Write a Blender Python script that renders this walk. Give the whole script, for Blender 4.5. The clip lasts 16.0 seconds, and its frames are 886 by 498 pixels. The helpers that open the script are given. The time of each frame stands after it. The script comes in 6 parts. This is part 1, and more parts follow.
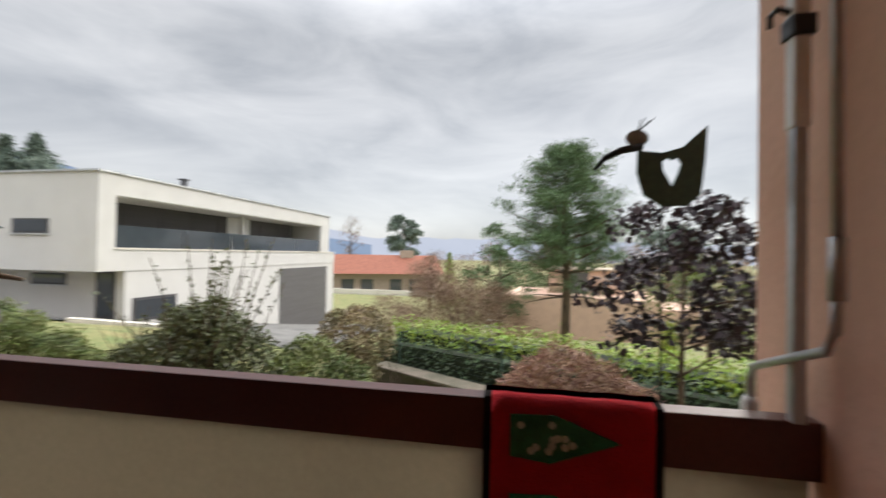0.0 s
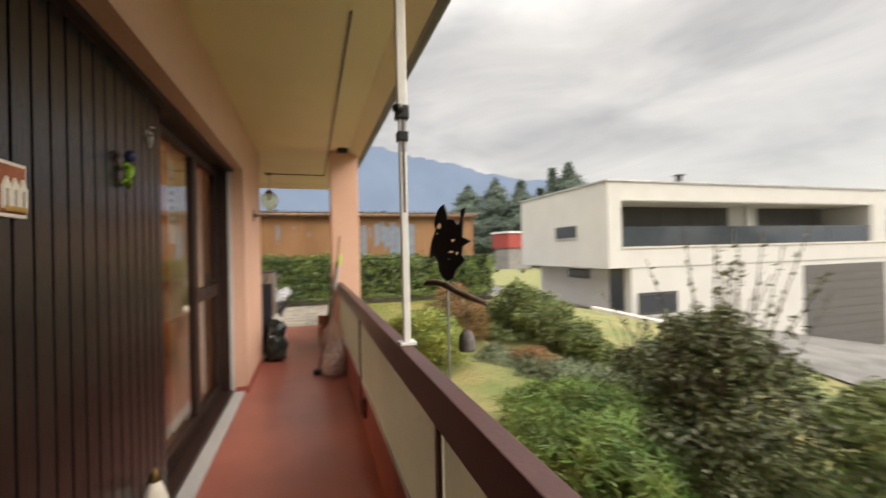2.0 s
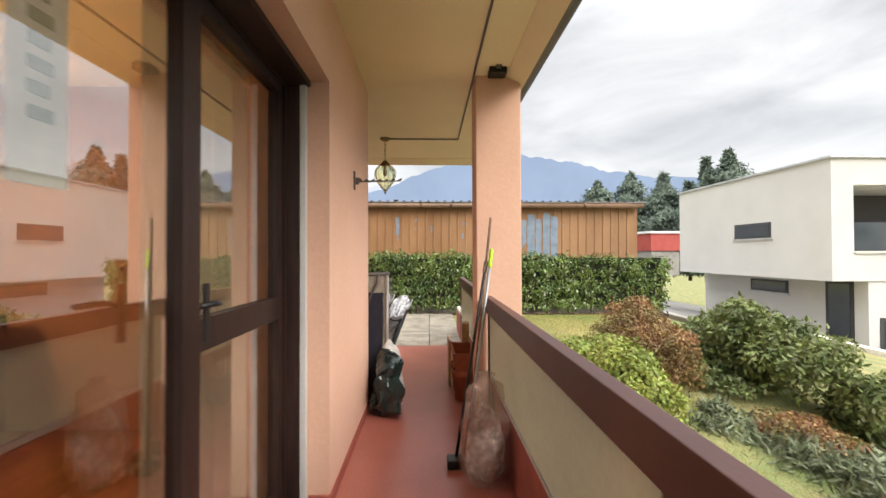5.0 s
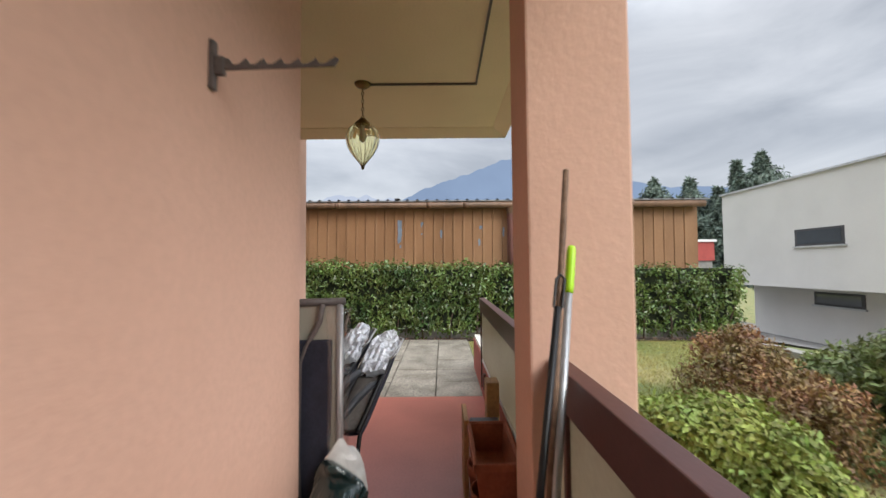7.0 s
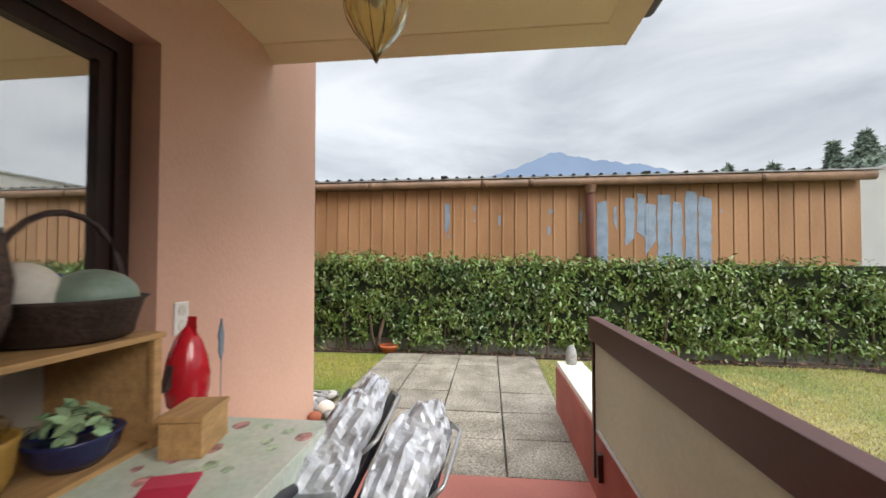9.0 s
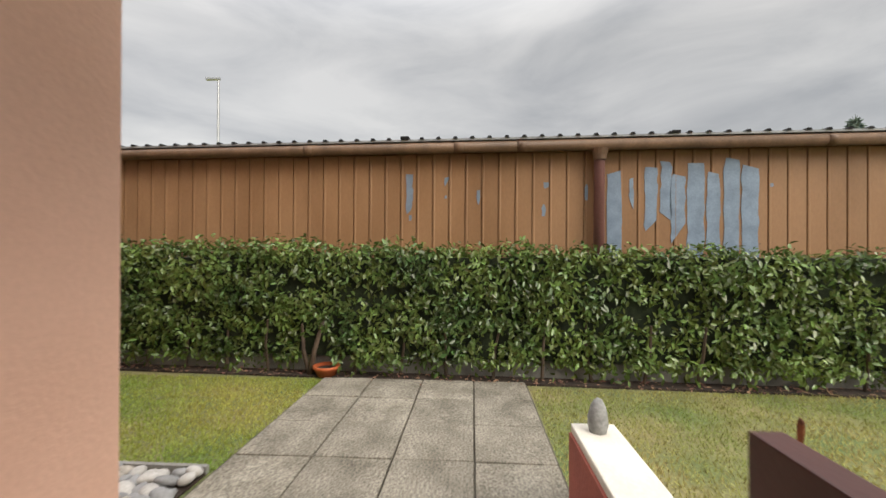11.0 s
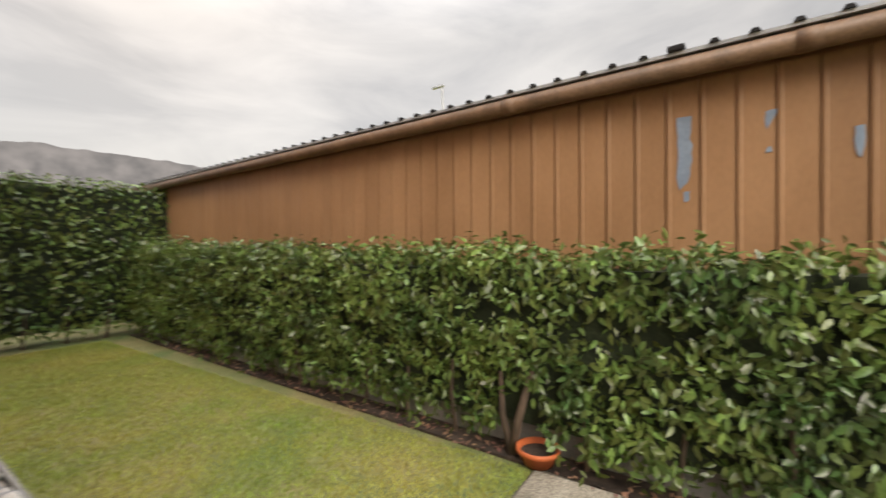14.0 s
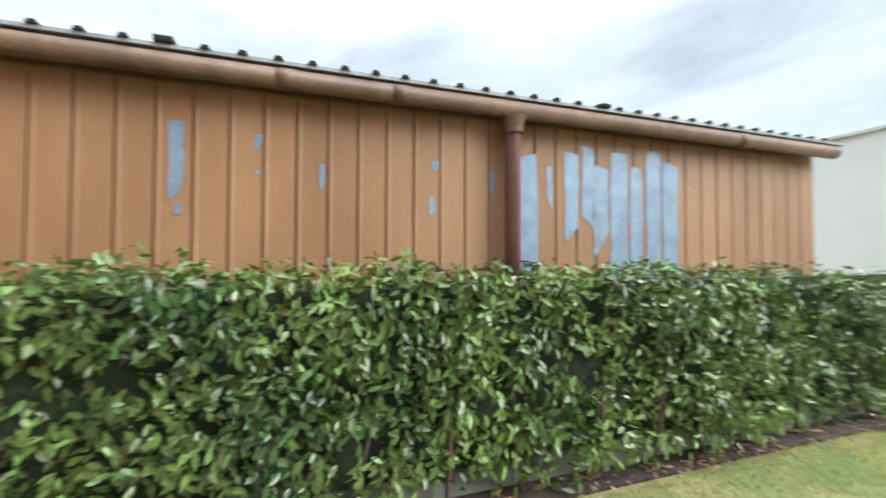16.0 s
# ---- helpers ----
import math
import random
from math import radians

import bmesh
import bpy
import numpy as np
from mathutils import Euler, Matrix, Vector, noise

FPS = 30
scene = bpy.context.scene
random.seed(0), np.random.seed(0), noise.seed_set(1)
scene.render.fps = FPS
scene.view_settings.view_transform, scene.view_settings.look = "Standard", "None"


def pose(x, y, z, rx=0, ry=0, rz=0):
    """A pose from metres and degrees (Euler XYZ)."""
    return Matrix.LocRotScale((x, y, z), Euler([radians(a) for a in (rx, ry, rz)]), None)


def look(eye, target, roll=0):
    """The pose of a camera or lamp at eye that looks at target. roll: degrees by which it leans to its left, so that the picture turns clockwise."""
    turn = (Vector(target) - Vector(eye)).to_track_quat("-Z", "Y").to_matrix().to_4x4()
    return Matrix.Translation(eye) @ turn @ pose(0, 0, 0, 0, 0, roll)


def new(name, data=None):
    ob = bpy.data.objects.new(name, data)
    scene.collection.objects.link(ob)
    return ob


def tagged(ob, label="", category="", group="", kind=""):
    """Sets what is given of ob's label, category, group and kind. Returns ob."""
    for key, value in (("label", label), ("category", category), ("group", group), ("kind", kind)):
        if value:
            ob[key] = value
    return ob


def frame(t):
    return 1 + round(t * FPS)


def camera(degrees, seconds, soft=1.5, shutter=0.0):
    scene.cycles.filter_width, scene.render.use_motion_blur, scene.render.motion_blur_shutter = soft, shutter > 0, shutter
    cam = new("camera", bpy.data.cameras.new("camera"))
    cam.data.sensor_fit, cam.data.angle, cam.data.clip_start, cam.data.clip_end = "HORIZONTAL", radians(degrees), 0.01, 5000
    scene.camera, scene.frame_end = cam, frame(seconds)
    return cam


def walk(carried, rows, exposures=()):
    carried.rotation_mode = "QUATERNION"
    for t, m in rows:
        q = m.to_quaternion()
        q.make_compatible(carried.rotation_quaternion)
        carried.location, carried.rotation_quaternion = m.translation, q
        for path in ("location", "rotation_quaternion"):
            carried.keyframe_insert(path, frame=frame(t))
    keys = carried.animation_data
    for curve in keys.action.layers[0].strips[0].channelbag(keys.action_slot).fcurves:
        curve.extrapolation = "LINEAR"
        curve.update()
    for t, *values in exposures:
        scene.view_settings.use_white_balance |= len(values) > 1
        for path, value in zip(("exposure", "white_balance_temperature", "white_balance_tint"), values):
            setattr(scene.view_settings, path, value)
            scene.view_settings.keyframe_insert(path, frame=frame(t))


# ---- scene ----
cam = camera(93.9, 16.0, shutter=0.5)
PATH = [
    (0, (1.105, 0.07, 1.222), (0.75, 2.038, 1.248), 1.0),
    (0.5, (1.111, 0.197, 1.24), (0.276, 2.014, 1.211), -1.7),
    (1, (0.944, 0.393, 1.228), (-0.246, 2.0, 1.23), -1.6),
    (1.5, (0.771, 0.548, 1.239), (-0.828, 1.749, 1.248), -2.3),
    (2, (0.576, 0.664, 1.255), (-1.33, 1.271, 1.267), -1.4),
    (2.1, (0.532, 0.704, 1.238), (-1.408, 1.191, 1.232), -1.8),
    (2.5, (0.352, 0.702, 1.25), (-1.637, 0.912, 1.218), -2.6),
    (3, (-0.008, 0.624, 1.25), (-2.006, 0.716, 1.228), -1.7),
    (3.5, (-0.384, 0.601, 1.203), (-2.383, 0.644, 1.221), -0.8),
    (4.2, (-0.941, 0.552, 1.22), (-2.941, 0.6, 1.245), -0.3),
    (6.3, (-2.685, 0.609, 1.198), (-4.683, 0.698, 1.227), -0.5),
    (6.5, (-2.857, 0.617, 1.197), (-4.855, 0.692, 1.238), -0.5),
    (7, (-3.277, 0.638, 1.199), (-5.275, 0.64, 1.282), -0.5),
    (7.5, (-3.68, 0.598, 1.215), (-5.679, 0.613, 1.303), 0.3),
    (8, (-4.093, 0.597, 1.191), (-6.091, 0.539, 1.273), 0.3),
    (8.5, (-4.462, 0.548, 1.204), (-6.445, 0.296, 1.277), -0.2),
    (9, (-4.79, 0.465, 1.195), (-6.777, 0.244, 1.255), -0.1),
    (9.2, (-4.895, 0.452, 1.195), (-6.887, 0.273, 1.238), -0.3),
    (11.3, (-6.52, 0.586, 1.183), (-8.515, 0.445, 1.199), -0.0),
    (11.5, (-6.669, 0.605, 1.193), (-8.641, 0.273, 1.211), 0.4),
    (12, (-7.026, 0.53, 1.271), (-8.923, -0.1, 1.298), 0.6),
    (12.5, (-7.28, 0.35, 1.251), (-9.092, -0.495, 1.295), -0.3),
    (13, (-7.559, 0.224, 1.247), (-9.174, -0.954, 1.289), -0.7),
    (13.5, (-7.686, 0.109, 1.24), (-9.207, -1.189, 1.256), -1.1),
    (14, (-7.896, 0.034, 1.273), (-9.559, -1.077, 1.265), -0.7),
    (14.5, (-8.062, 0.143, 1.27), (-9.935, -0.559, 1.278), -0.2),
    (15, (-8.123, 0.312, 1.292), (-10.105, 0.043, 1.316), 0.5),
    (15.5, (-8.15, 0.373, 1.28), (-10.133, 0.613, 1.326), -0.1),
    (16, (-8.188, 0.379, 1.285), (-10.04, 1.114, 1.331), -0.3),
]
EXPOSURES = [(0, 1.28, 6600, 10), (0.5, 1.2, 6900, 11), (1.5, 1.25, 7100, 10), (2.5, 1.55, 7700, 13), (3.0, 1.68, 7900, 14), (3.5, 1.74, 7100, 12), (4.2, 1.76, 6900, 10), (6.3, 1.45, 6600, 10), (7.0, 1.2, 6300, 10),
             (8.0, 1.18, 6400, 10), (8.5, 1.4, 6000, 4), (9.0, 1.45, 6500, 9), (11.3, 1.0, 7000, 10), (12.5, 1.05, 7300, 11), (13.5, 1.1, 7300, 11), (14.5, 1.35, 7200, 12), (15.2, 1.45, 6600, 8), (16, 1.75, 5950, 4)]
walk(cam, [(t, look(eye, target, roll)) for t, eye, target, roll in PATH], EXPOSURES)

# ---- world and light ----
world = bpy.data.worlds.new("overcast")
scene.world = world
world.use_nodes = True
wn, wl = world.node_tree.nodes, world.node_tree.links
wn.clear()


def wnode(kind, **inputs):
    n = wn.new(kind)
    for k, v in inputs.items():
        n.inputs[k.replace("_", " ")].default_value = v
    return n


sky = wn.new("ShaderNodeTexSky")
sky.sky_type, sky.sun_disc = "NISHITA", False
sky.sun_elevation, sky.sun_rotation = radians(38), radians(200)
sky_dim = wn.new("ShaderNodeVectorMath")
sky_dim.operation = "SCALE"
sky_dim.inputs["Scale"].default_value = 0.09
co = wn.new("ShaderNodeTexCoord")
squash = wn.new("ShaderNodeMapping")
squash.inputs["Scale"].default_value = (1.0, 1.0, 3.2)
c1 = wnode("ShaderNodeTexNoise", Scale=2.6, Detail=7.0, Roughness=0.55, Distortion=0.5)
c2 = wnode("ShaderNodeTexNoise", Scale=1.1, Detail=3.0)
add = wn.new("ShaderNodeMath")
add.operation = "MULTIPLY_ADD"
add.inputs[1].default_value = 0.6
ramp = wn.new("ShaderNodeValToRGB")
e = ramp.color_ramp.elements
e[0].position, e[0].color = 0.58, (0.205, 0.213, 0.226, 1)
e[1].position, e[1].color = 1.0, (0.35, 0.354, 0.362, 1)
m1 = e.new(0.78)
m1.color = (0.28, 0.286, 0.297, 1)
mixc = wn.new("ShaderNodeMix")
mixc.data_type = "RGBA"
mixc.inputs[0].default_value = 0.9
bg = wn.new("ShaderNodeBackground")
bg.inputs["Strength"].default_value = 1.0
wout = wn.new("ShaderNodeOutputWorld")
wl.new(sky.outputs[0], sky_dim.inputs[0])
wl.new(co.outputs["Generated"], squash.inputs[0])
wl.new(squash.outputs[0], c1.inputs["Vector"])
wl.new(squash.outputs[0], c2.inputs["Vector"])
wl.new(c2.outputs[0], add.inputs[0])
wl.new(c1.outputs[0], add.inputs[2])
wl.new(add.outputs[0], ramp.inputs[0])
wl.new(sky_dim.outputs[0], mixc.inputs[6])
wl.new(ramp.outputs[0], mixc.inputs[7])
# an overcast sky is brighter overhead than near the horizon
up = wn.new("ShaderNodeSeparateXYZ")
gain = wn.new("ShaderNodeMapRange")
gain.interpolation_type = "SMOOTHSTEP"
for i, v in ((1, 0.42), (2, 1.0), (3, 1.0), (4, 5.6)):
    gain.inputs[i].default_value = v
lift = wn.new("ShaderNodeVectorMath")
lift.operation = "SCALE"
wl.new(co.outputs["Generated"], up.inputs[0])
wl.new(up.outputs[2], gain.inputs[0])
wl.new(mixc.outputs[2], lift.inputs[0])
wl.new(gain.outputs[0], lift.inputs["Scale"])
wl.new(lift.outputs[0], bg.inputs[0])
wl.new(bg.outputs[0], wout.inputs[0])

sun = new("sun", bpy.data.lights.new("sun", "SUN"))
sun.data.energy, sun.data.angle, sun.data.color = 1.5, radians(40), (1.0, 0.95, 0.88)
sun.matrix_world = look((0, 0, 20), (-14.0, -18.0, 4))


# ---- materials ----
def material(name, colour, rough=0.8, metal=0.0, vary=0.15, scale=3.0, bump=0.2, grain=60.0, second=None,
             stretch=(1, 1, 1), island=0.0, spec=0.4, per_object=0.0, trans=0.0, sheen=0.0):
    """A surface with large stains, fine grain and relief; second is the colour of the stains."""
    m = bpy.data.materials.new(name)
    m.use_nodes = True
    n, l = m.node_tree.nodes, m.node_tree.links
    b = n["Principled BSDF"]
    b.inputs["Roughness"].default_value, b.inputs["Metallic"].default_value = rough, metal
    b.inputs["Specular IOR Level"].default_value = spec
    tc = n.new("ShaderNodeTexCoord")
    mp = n.new("ShaderNodeMapping")
    mp.inputs["Scale"].default_value = stretch
    geo = n.new("ShaderNodeNewGeometry")
    l.new(geo.outputs["Position"], mp.inputs[0])
    big, fine = n.new("ShaderNodeTexNoise"), n.new("ShaderNodeTexNoise")
    big.inputs["Scale"].default_value, big.inputs["Detail"].default_value = scale, 5
    fine.inputs["Scale"].default_value, fine.inputs["Detail"].default_value = grain, 3
    l.new(mp.outputs[0], big.inputs["Vector"])
    l.new(mp.outputs[0], fine.inputs["Vector"])
    dark = second or tuple(c * (1 - 2 * vary) for c in colour)
    cr = n.new("ShaderNodeValToRGB")
    cr.color_ramp.elements[0].position, cr.color_ramp.elements[1].position = 0.33, 0.62
    cr.color_ramp.elements[0].color, cr.color_ramp.elements[1].color = (*dark, 1), (*colour, 1)
    l.new(big.outputs[0], cr.inputs[0])
    hs = n.new("ShaderNodeHueSaturation")
    l.new(cr.outputs[0], hs.inputs["Color"])
    val = n.new("ShaderNodeMapRange")
    val.inputs[1].default_value, val.inputs[2].default_value = 0.3, 0.7
    val.inputs[3].default_value, val.inputs[4].default_value = 1 - vary, 1 + vary
    l.new(fine.outputs[0], val.inputs[0])
    last = val.outputs[0]
    for amount, source in ((island, geo.outputs["Random Per Island"]), (per_object, None)):
        if amount:
            if source is None:
                source = n.new("ShaderNodeObjectInfo").outputs["Random"]
            r = n.new("ShaderNodeMapRange")
            r.inputs[3].default_value, r.inputs[4].default_value = 1 - amount, 1 + amount
            l.new(source, r.inputs[0])
            mu = n.new("ShaderNodeMath")
            mu.operation = "MULTIPLY"
            l.new(last, mu.inputs[0])
            l.new(r.outputs[0], mu.inputs[1])
            last = mu.outputs[0]
            if amount == island:
                hr = n.new("ShaderNodeMapRange")
                hr.inputs[3].default_value, hr.inputs[4].default_value = 0.465, 0.52
                l.new(source, hr.inputs[0])
                l.new(hr.outputs[0], hs.inputs["Hue"])
    l.new(last, hs.inputs["Value"])
    l.new(hs.outputs[0], b.inputs["Base Color"])
    if bump:
        bp = n.new("ShaderNodeBump")
        bp.inputs["Strength"].default_value, bp.inputs["Distance"].default_value = bump, 0.006
        l.new(fine.outputs[0], bp.inputs["Height"])
        l.new(bp.outputs[0], b.inputs["Normal"])
    if trans:
        t = n.new("ShaderNodeBsdfTranslucent")
        l.new(hs.outputs[0], t.inputs[0])
        mx = n.new("ShaderNodeMixShader")
        mx.inputs[0].default_value = trans
        l.new(b.outputs[0], mx.inputs[1])
        l.new(t.outputs[0], mx.inputs[2])
        l.new(mx.outputs[0], n["Material Output"].inputs[0])
    return m


def glass_material(name, tint=(0.95, 0.97, 0.97), rough=0.0):
    m = bpy.data.materials.new(name)
    m.use_nodes = True
    b = m.node_tree.nodes["Principled BSDF"]
    b.inputs["Base Color"].default_value = (*tint, 1)
    b.inputs["Transmission Weight"].default_value, b.inputs["Roughness"].default_value, b.inputs["IOR"].default_value = 1, rough, 1.5
    return m


plaster = material("salmon_plaster", (0.66, 0.42, 0.32), 0.9, vary=0.03, scale=1.2, bump=0.26, grain=40, second=(0.61, 0.38, 0.285))
ceiling_paint = material("cream_ceiling_paint", (0.79, 0.66, 0.45), 0.85, vary=0.03, scale=1.5, bump=0.1, grain=80)
floor_paint = material("red_floor_coating", (0.4, 0.14, 0.108), 0.3, vary=0.08, scale=2.0, bump=0.1, grain=70, second=(0.33, 0.11, 0.086))
curb_paint = material("red_curb_paint", (0.36, 0.1, 0.075), 0.75, vary=0.1, scale=4, bump=0.4, grain=60)
cap_paint = material("white_cap_paint", (0.7, 0.66, 0.58), 0.8, vary=0.06, scale=6)
rail_paint = material("dark_brown_paint", (0.085, 0.032, 0.028), 0.42, vary=0.1, scale=5, bump=0.08, grain=90)
shutter_wood = material("dark_stained_boards", (0.017, 0.0115, 0.0105), 0.27, spec=0.6, vary=0.25, scale=6, bump=0.2, grain=28, stretch=(6, 6, 0.35), per_object=0.18)
frame_wood = material("dark_brown_frame", (0.03, 0.014, 0.011), 0.45, vary=0.2, scale=6, bump=0.2, grain=40, stretch=(4, 4, 0.5))
frosted = material("frosted_panel", (0.45, 0.41, 0.335), 0.25, vary=0.04, scale=2, bump=0.05, trans=0.6)
aluminium = material("brushed_aluminium", (0.6, 0.61, 0.62), 0.4, metal=0.25, vary=0.05, bump=0.05)
white_metal = material("white_lacquer", (0.72, 0.72, 0.71), 0.35, vary=0.03, bump=0.03)
black_plastic = material("black_plastic", (0.012, 0.012, 0.013), 0.4, vary=0.1, bump=0.05)
black_iron = material("black_iron", (0.012, 0.011, 0.011), 0.6, vary=0.2, bump=0.2)
window_glass = glass_material("window_glass")
# black backing colour stands in for shade in the shutter's board gaps
gap_shade = material("board_gap_shade", (0.006, 0.005, 0.005), 0.9)


def thin_sheet(name, clear, gloss, rough, share, bump=0.0, scale=20.0):
    """A thin clear sheet: part of the light goes straight through, the rest is mirrored."""
    m = bpy.data.materials.new(name)
    m.use_nodes = True
    nt = m.node_tree
    nt.nodes.remove(nt.nodes["Principled BSDF"])
    t, g, x = nt.nodes.new("ShaderNodeBsdfTransparent"), nt.nodes.new("ShaderNodeBsdfGlossy"), nt.nodes.new("ShaderNodeMixShader")
    t.inputs["Color"].default_value, g.inputs["Color"].default_value = (*clear, 1), (*gloss, 1)
    g.inputs["Roughness"].default_value, x.inputs["Fac"].default_value = rough, share
    if bump:
        n, b = nt.nodes.new("ShaderNodeTexNoise"), nt.nodes.new("ShaderNodeBump")
        n.inputs["Scale"].default_value, b.inputs["Strength"].default_value, b.inputs["Distance"].default_value = scale, bump, 0.02
        nt.links.new(n.outputs["Fac"], b.inputs["Height"])
        nt.links.new(b.outputs["Normal"], g.inputs["Normal"])
    nt.links.new(t.outputs[0], x.inputs[1])
    nt.links.new(g.outputs[0], x.inputs[2])
    nt.links.new(x.outputs[0], nt.nodes["Material Output"].inputs["Surface"])
    return m


door_glass = thin_sheet("door_glass", (0.86, 0.87, 0.85), (0.95, 0.96, 0.96), 0.0, 0.3)
coated_glass = thin_sheet("sun_coated_glass", (0.93, 0.93, 0.91), (0.97, 0.97, 0.96), 0.0, 0.58)
shed_paint = material("brown_sheet_paint", (0.32, 0.178, 0.09), 0.5, vary=0.06, scale=2.2, bump=0.05, grain=50, second=(0.265, 0.142, 0.068), stretch=(1, 1, 0.5), per_object=0.05)
shed_dark = material("dark_brown_gutter", (0.17, 0.1, 0.06), 0.5, vary=0.2, scale=5, bump=0.1, stretch=(1, 1, 1))
pipe_paint = material("maroon_pipe_paint", (0.17, 0.075, 0.065), 0.45, vary=0.1)
zinc = material("bare_zinc", (0.236, 0.306, 0.395), 0.45, metal=0.3, vary=0.1, scale=9)
roof_sheet = material("weathered_roof_sheet", (0.3, 0.31, 0.32), 0.5, vary=0.15)
dark_foam = material("dark_foam_closer", (0.012, 0.012, 0.013), 0.9)
concrete = material("grey_concrete", (0.27, 0.26, 0.24), 0.9, vary=0.12, scale=3, bump=0.5, grain=50)
slab_stone = material("washed_concrete_slab", (0.265, 0.24, 0.195), 0.95, vary=0.5, scale=4.0, bump=1.0, grain=70, second=(0.155, 0.138, 0.108), per_object=0.09)
joint_soil = material("joint_soil", (0.12, 0.105, 0.08), 0.95, vary=0.3)
soil = material("garden_soil", (0.055, 0.038, 0.028), 0.95, vary=0.35, scale=8, bump=0.8, grain=35)
grass_ground = material("lawn_ground", (0.22, 0.195, 0.085), 0.95, vary=0.4, scale=1.5, bump=0.6, grain=60, second=(0.1, 0.14, 0.045))
grass_blade = material("grass_blade", (0.42, 0.37, 0.13), 0.7, vary=0.35, scale=1.2, bump=0, second=(0.22, 0.28, 0.07), island=0.3, trans=0.3)
green_blade = material("green_grass_blade", (0.44, 0.43, 0.1), 0.7, vary=0.35, scale=0.9, bump=0, second=(0.22, 0.34, 0.06), island=0.3, trans=0.3)
laurel_leaf = material("laurel_leaf", (0.155, 0.226, 0.057), 0.24, vary=0.2, scale=2.5, bump=0, second=(0.055, 0.1, 0.03), island=0.5, trans=0.15, spec=0.55)
# near-black green: shade between the leaves put into the core's colour
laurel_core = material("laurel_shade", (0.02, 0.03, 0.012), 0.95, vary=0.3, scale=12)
bark = material("brown_bark", (0.12, 0.085, 0.06), 0.95, vary=0.3, scale=8, bump=0.8, grain=30, stretch=(1, 1, 0.3))
white_render = material("white_house_render", (0.6, 0.59, 0.565), 0.9, vary=0.03, scale=1.0, bump=0.2)
house_dark = material("dark_blind", (0.055, 0.055, 0.06), 0.6, vary=0.1)
roof_edge_metal = material("roof_edge_metal", (0.55, 0.56, 0.57), 0.4, metal=0.5)


# ---- mesh helpers ----
def box(bm, x0, x1, y0, y1, z0, z1, bevel=0.0):
    vs = [bm.verts.new((x, y, z)) for x in (x0, x1) for y in (y0, y1) for z in (z0, z1)]
    fs = [bm.faces.new([vs[i] for i in f]) for f in ((0, 1, 3, 2), (4, 6, 7, 5), (0, 4, 5, 1), (2, 3, 7, 6), (0, 2, 6, 4), (1, 5, 7, 3))]
    if bevel:
        bmesh.ops.bevel(bm, geom=list({e for f in fs for e in f.edges}), offset=bevel, segments=2, affect="EDGES", profile=0.6)
    return bm


def boxed(*a, bevel=0.0):
    return box(bmesh.new(), *a, bevel=bevel)


def tube(bm, points, radius, sides=10, cap=True):
    """A round bar along points; radius is one number or one a point."""
    pts = [Vector(p) for p in points]
    radii = radius if isinstance(radius, (list, tuple)) else [radius] * len(pts)
    rings = []
    for i, p in enumerate(pts):
        d = (pts[min(i + 1, len(pts) - 1)] - pts[max(i - 1, 0)]).normalized()
        u = d.cross(Vector((0, 0, 1)) if abs(d.z) < 0.9 else Vector((1, 0, 0))).normalized()
        v = d.cross(u)
        rings.append([bm.verts.new(p + radii[i] * (math.cos(a) * u + math.sin(a) * v)) for a in [2 * math.pi * k / sides for k in range(sides)]])
    for r, s in zip(rings, rings[1:]):
        for k in range(sides):
            bm.faces.new((r[k], s[k], s[(k + 1) % sides], r[(k + 1) % sides]))
    if cap:
        bm.faces.new(rings[0])
        bm.faces.new(list(reversed(rings[-1])))
    return bm


def lathe(bm, profile, sides=24, centre=(0, 0, 0), lobes=0, depth=0.0):
    """A turned body from (radius, height) pairs, with optional lobes round it."""
    rings = []
    for r, z in profile:
        ring = []
        for k in range(sides):
            a = 2 * math.pi * k / sides
            q = r * (1 - depth * (0.5 - 0.5 * abs(math.sin(lobes * a / 2)))) if lobes else r
            ring.append(bm.verts.new((centre[0] + q * math.cos(a), centre[1] + q * math.sin(a), centre[2] + z)))
        rings.append(ring)
    for a, b in zip(rings, rings[1:]):
        for k in range(sides):
            bm.faces.new((a[k], a[(k + 1) % sides], b[(k + 1) % sides], b[k]))
    bm.faces.new(list(reversed(rings[0])))
    bm.faces.new(rings[-1])
    return bm


def slab_shape(bm, outline, y0, y1, axis="y"):
    """A plate with a given outline, thick from y0 to y1 along an axis."""
    def put(a, b, c):
        return {"y": (a, c, b), "x": (c, a, b), "z": (a, b, c)}[axis]
    front = [bm.verts.new(put(a, b, y0)) for a, b in outline]
    back = [bm.verts.new(put(a, b, y1)) for a, b in outline]
    bm.faces.new(front)
    bm.faces.new(list(reversed(back)))
    for i in range(len(outline)):
        j = (i + 1) % len(outline)
        bm.faces.new((front[i], back[i], back[j], front[j]))
    return bm


def finish(bm, name, mat, smooth=False):
    bmesh.ops.recalc_face_normals(bm, faces=bm.faces)
    me = bpy.data.meshes.new(name)
    bm.to_mesh(me)
    bm.free()
    if smooth:
        for p in me.polygons:
            p.use_smooth = True
    me.materials.append(mat)
    return me


def part(name, bm, mat, parent, label="", smooth=False):
    ob = new(name, finish(bm, name, mat, smooth))
    ob.parent = parent
    if label:
        ob["label"] = label
    return ob


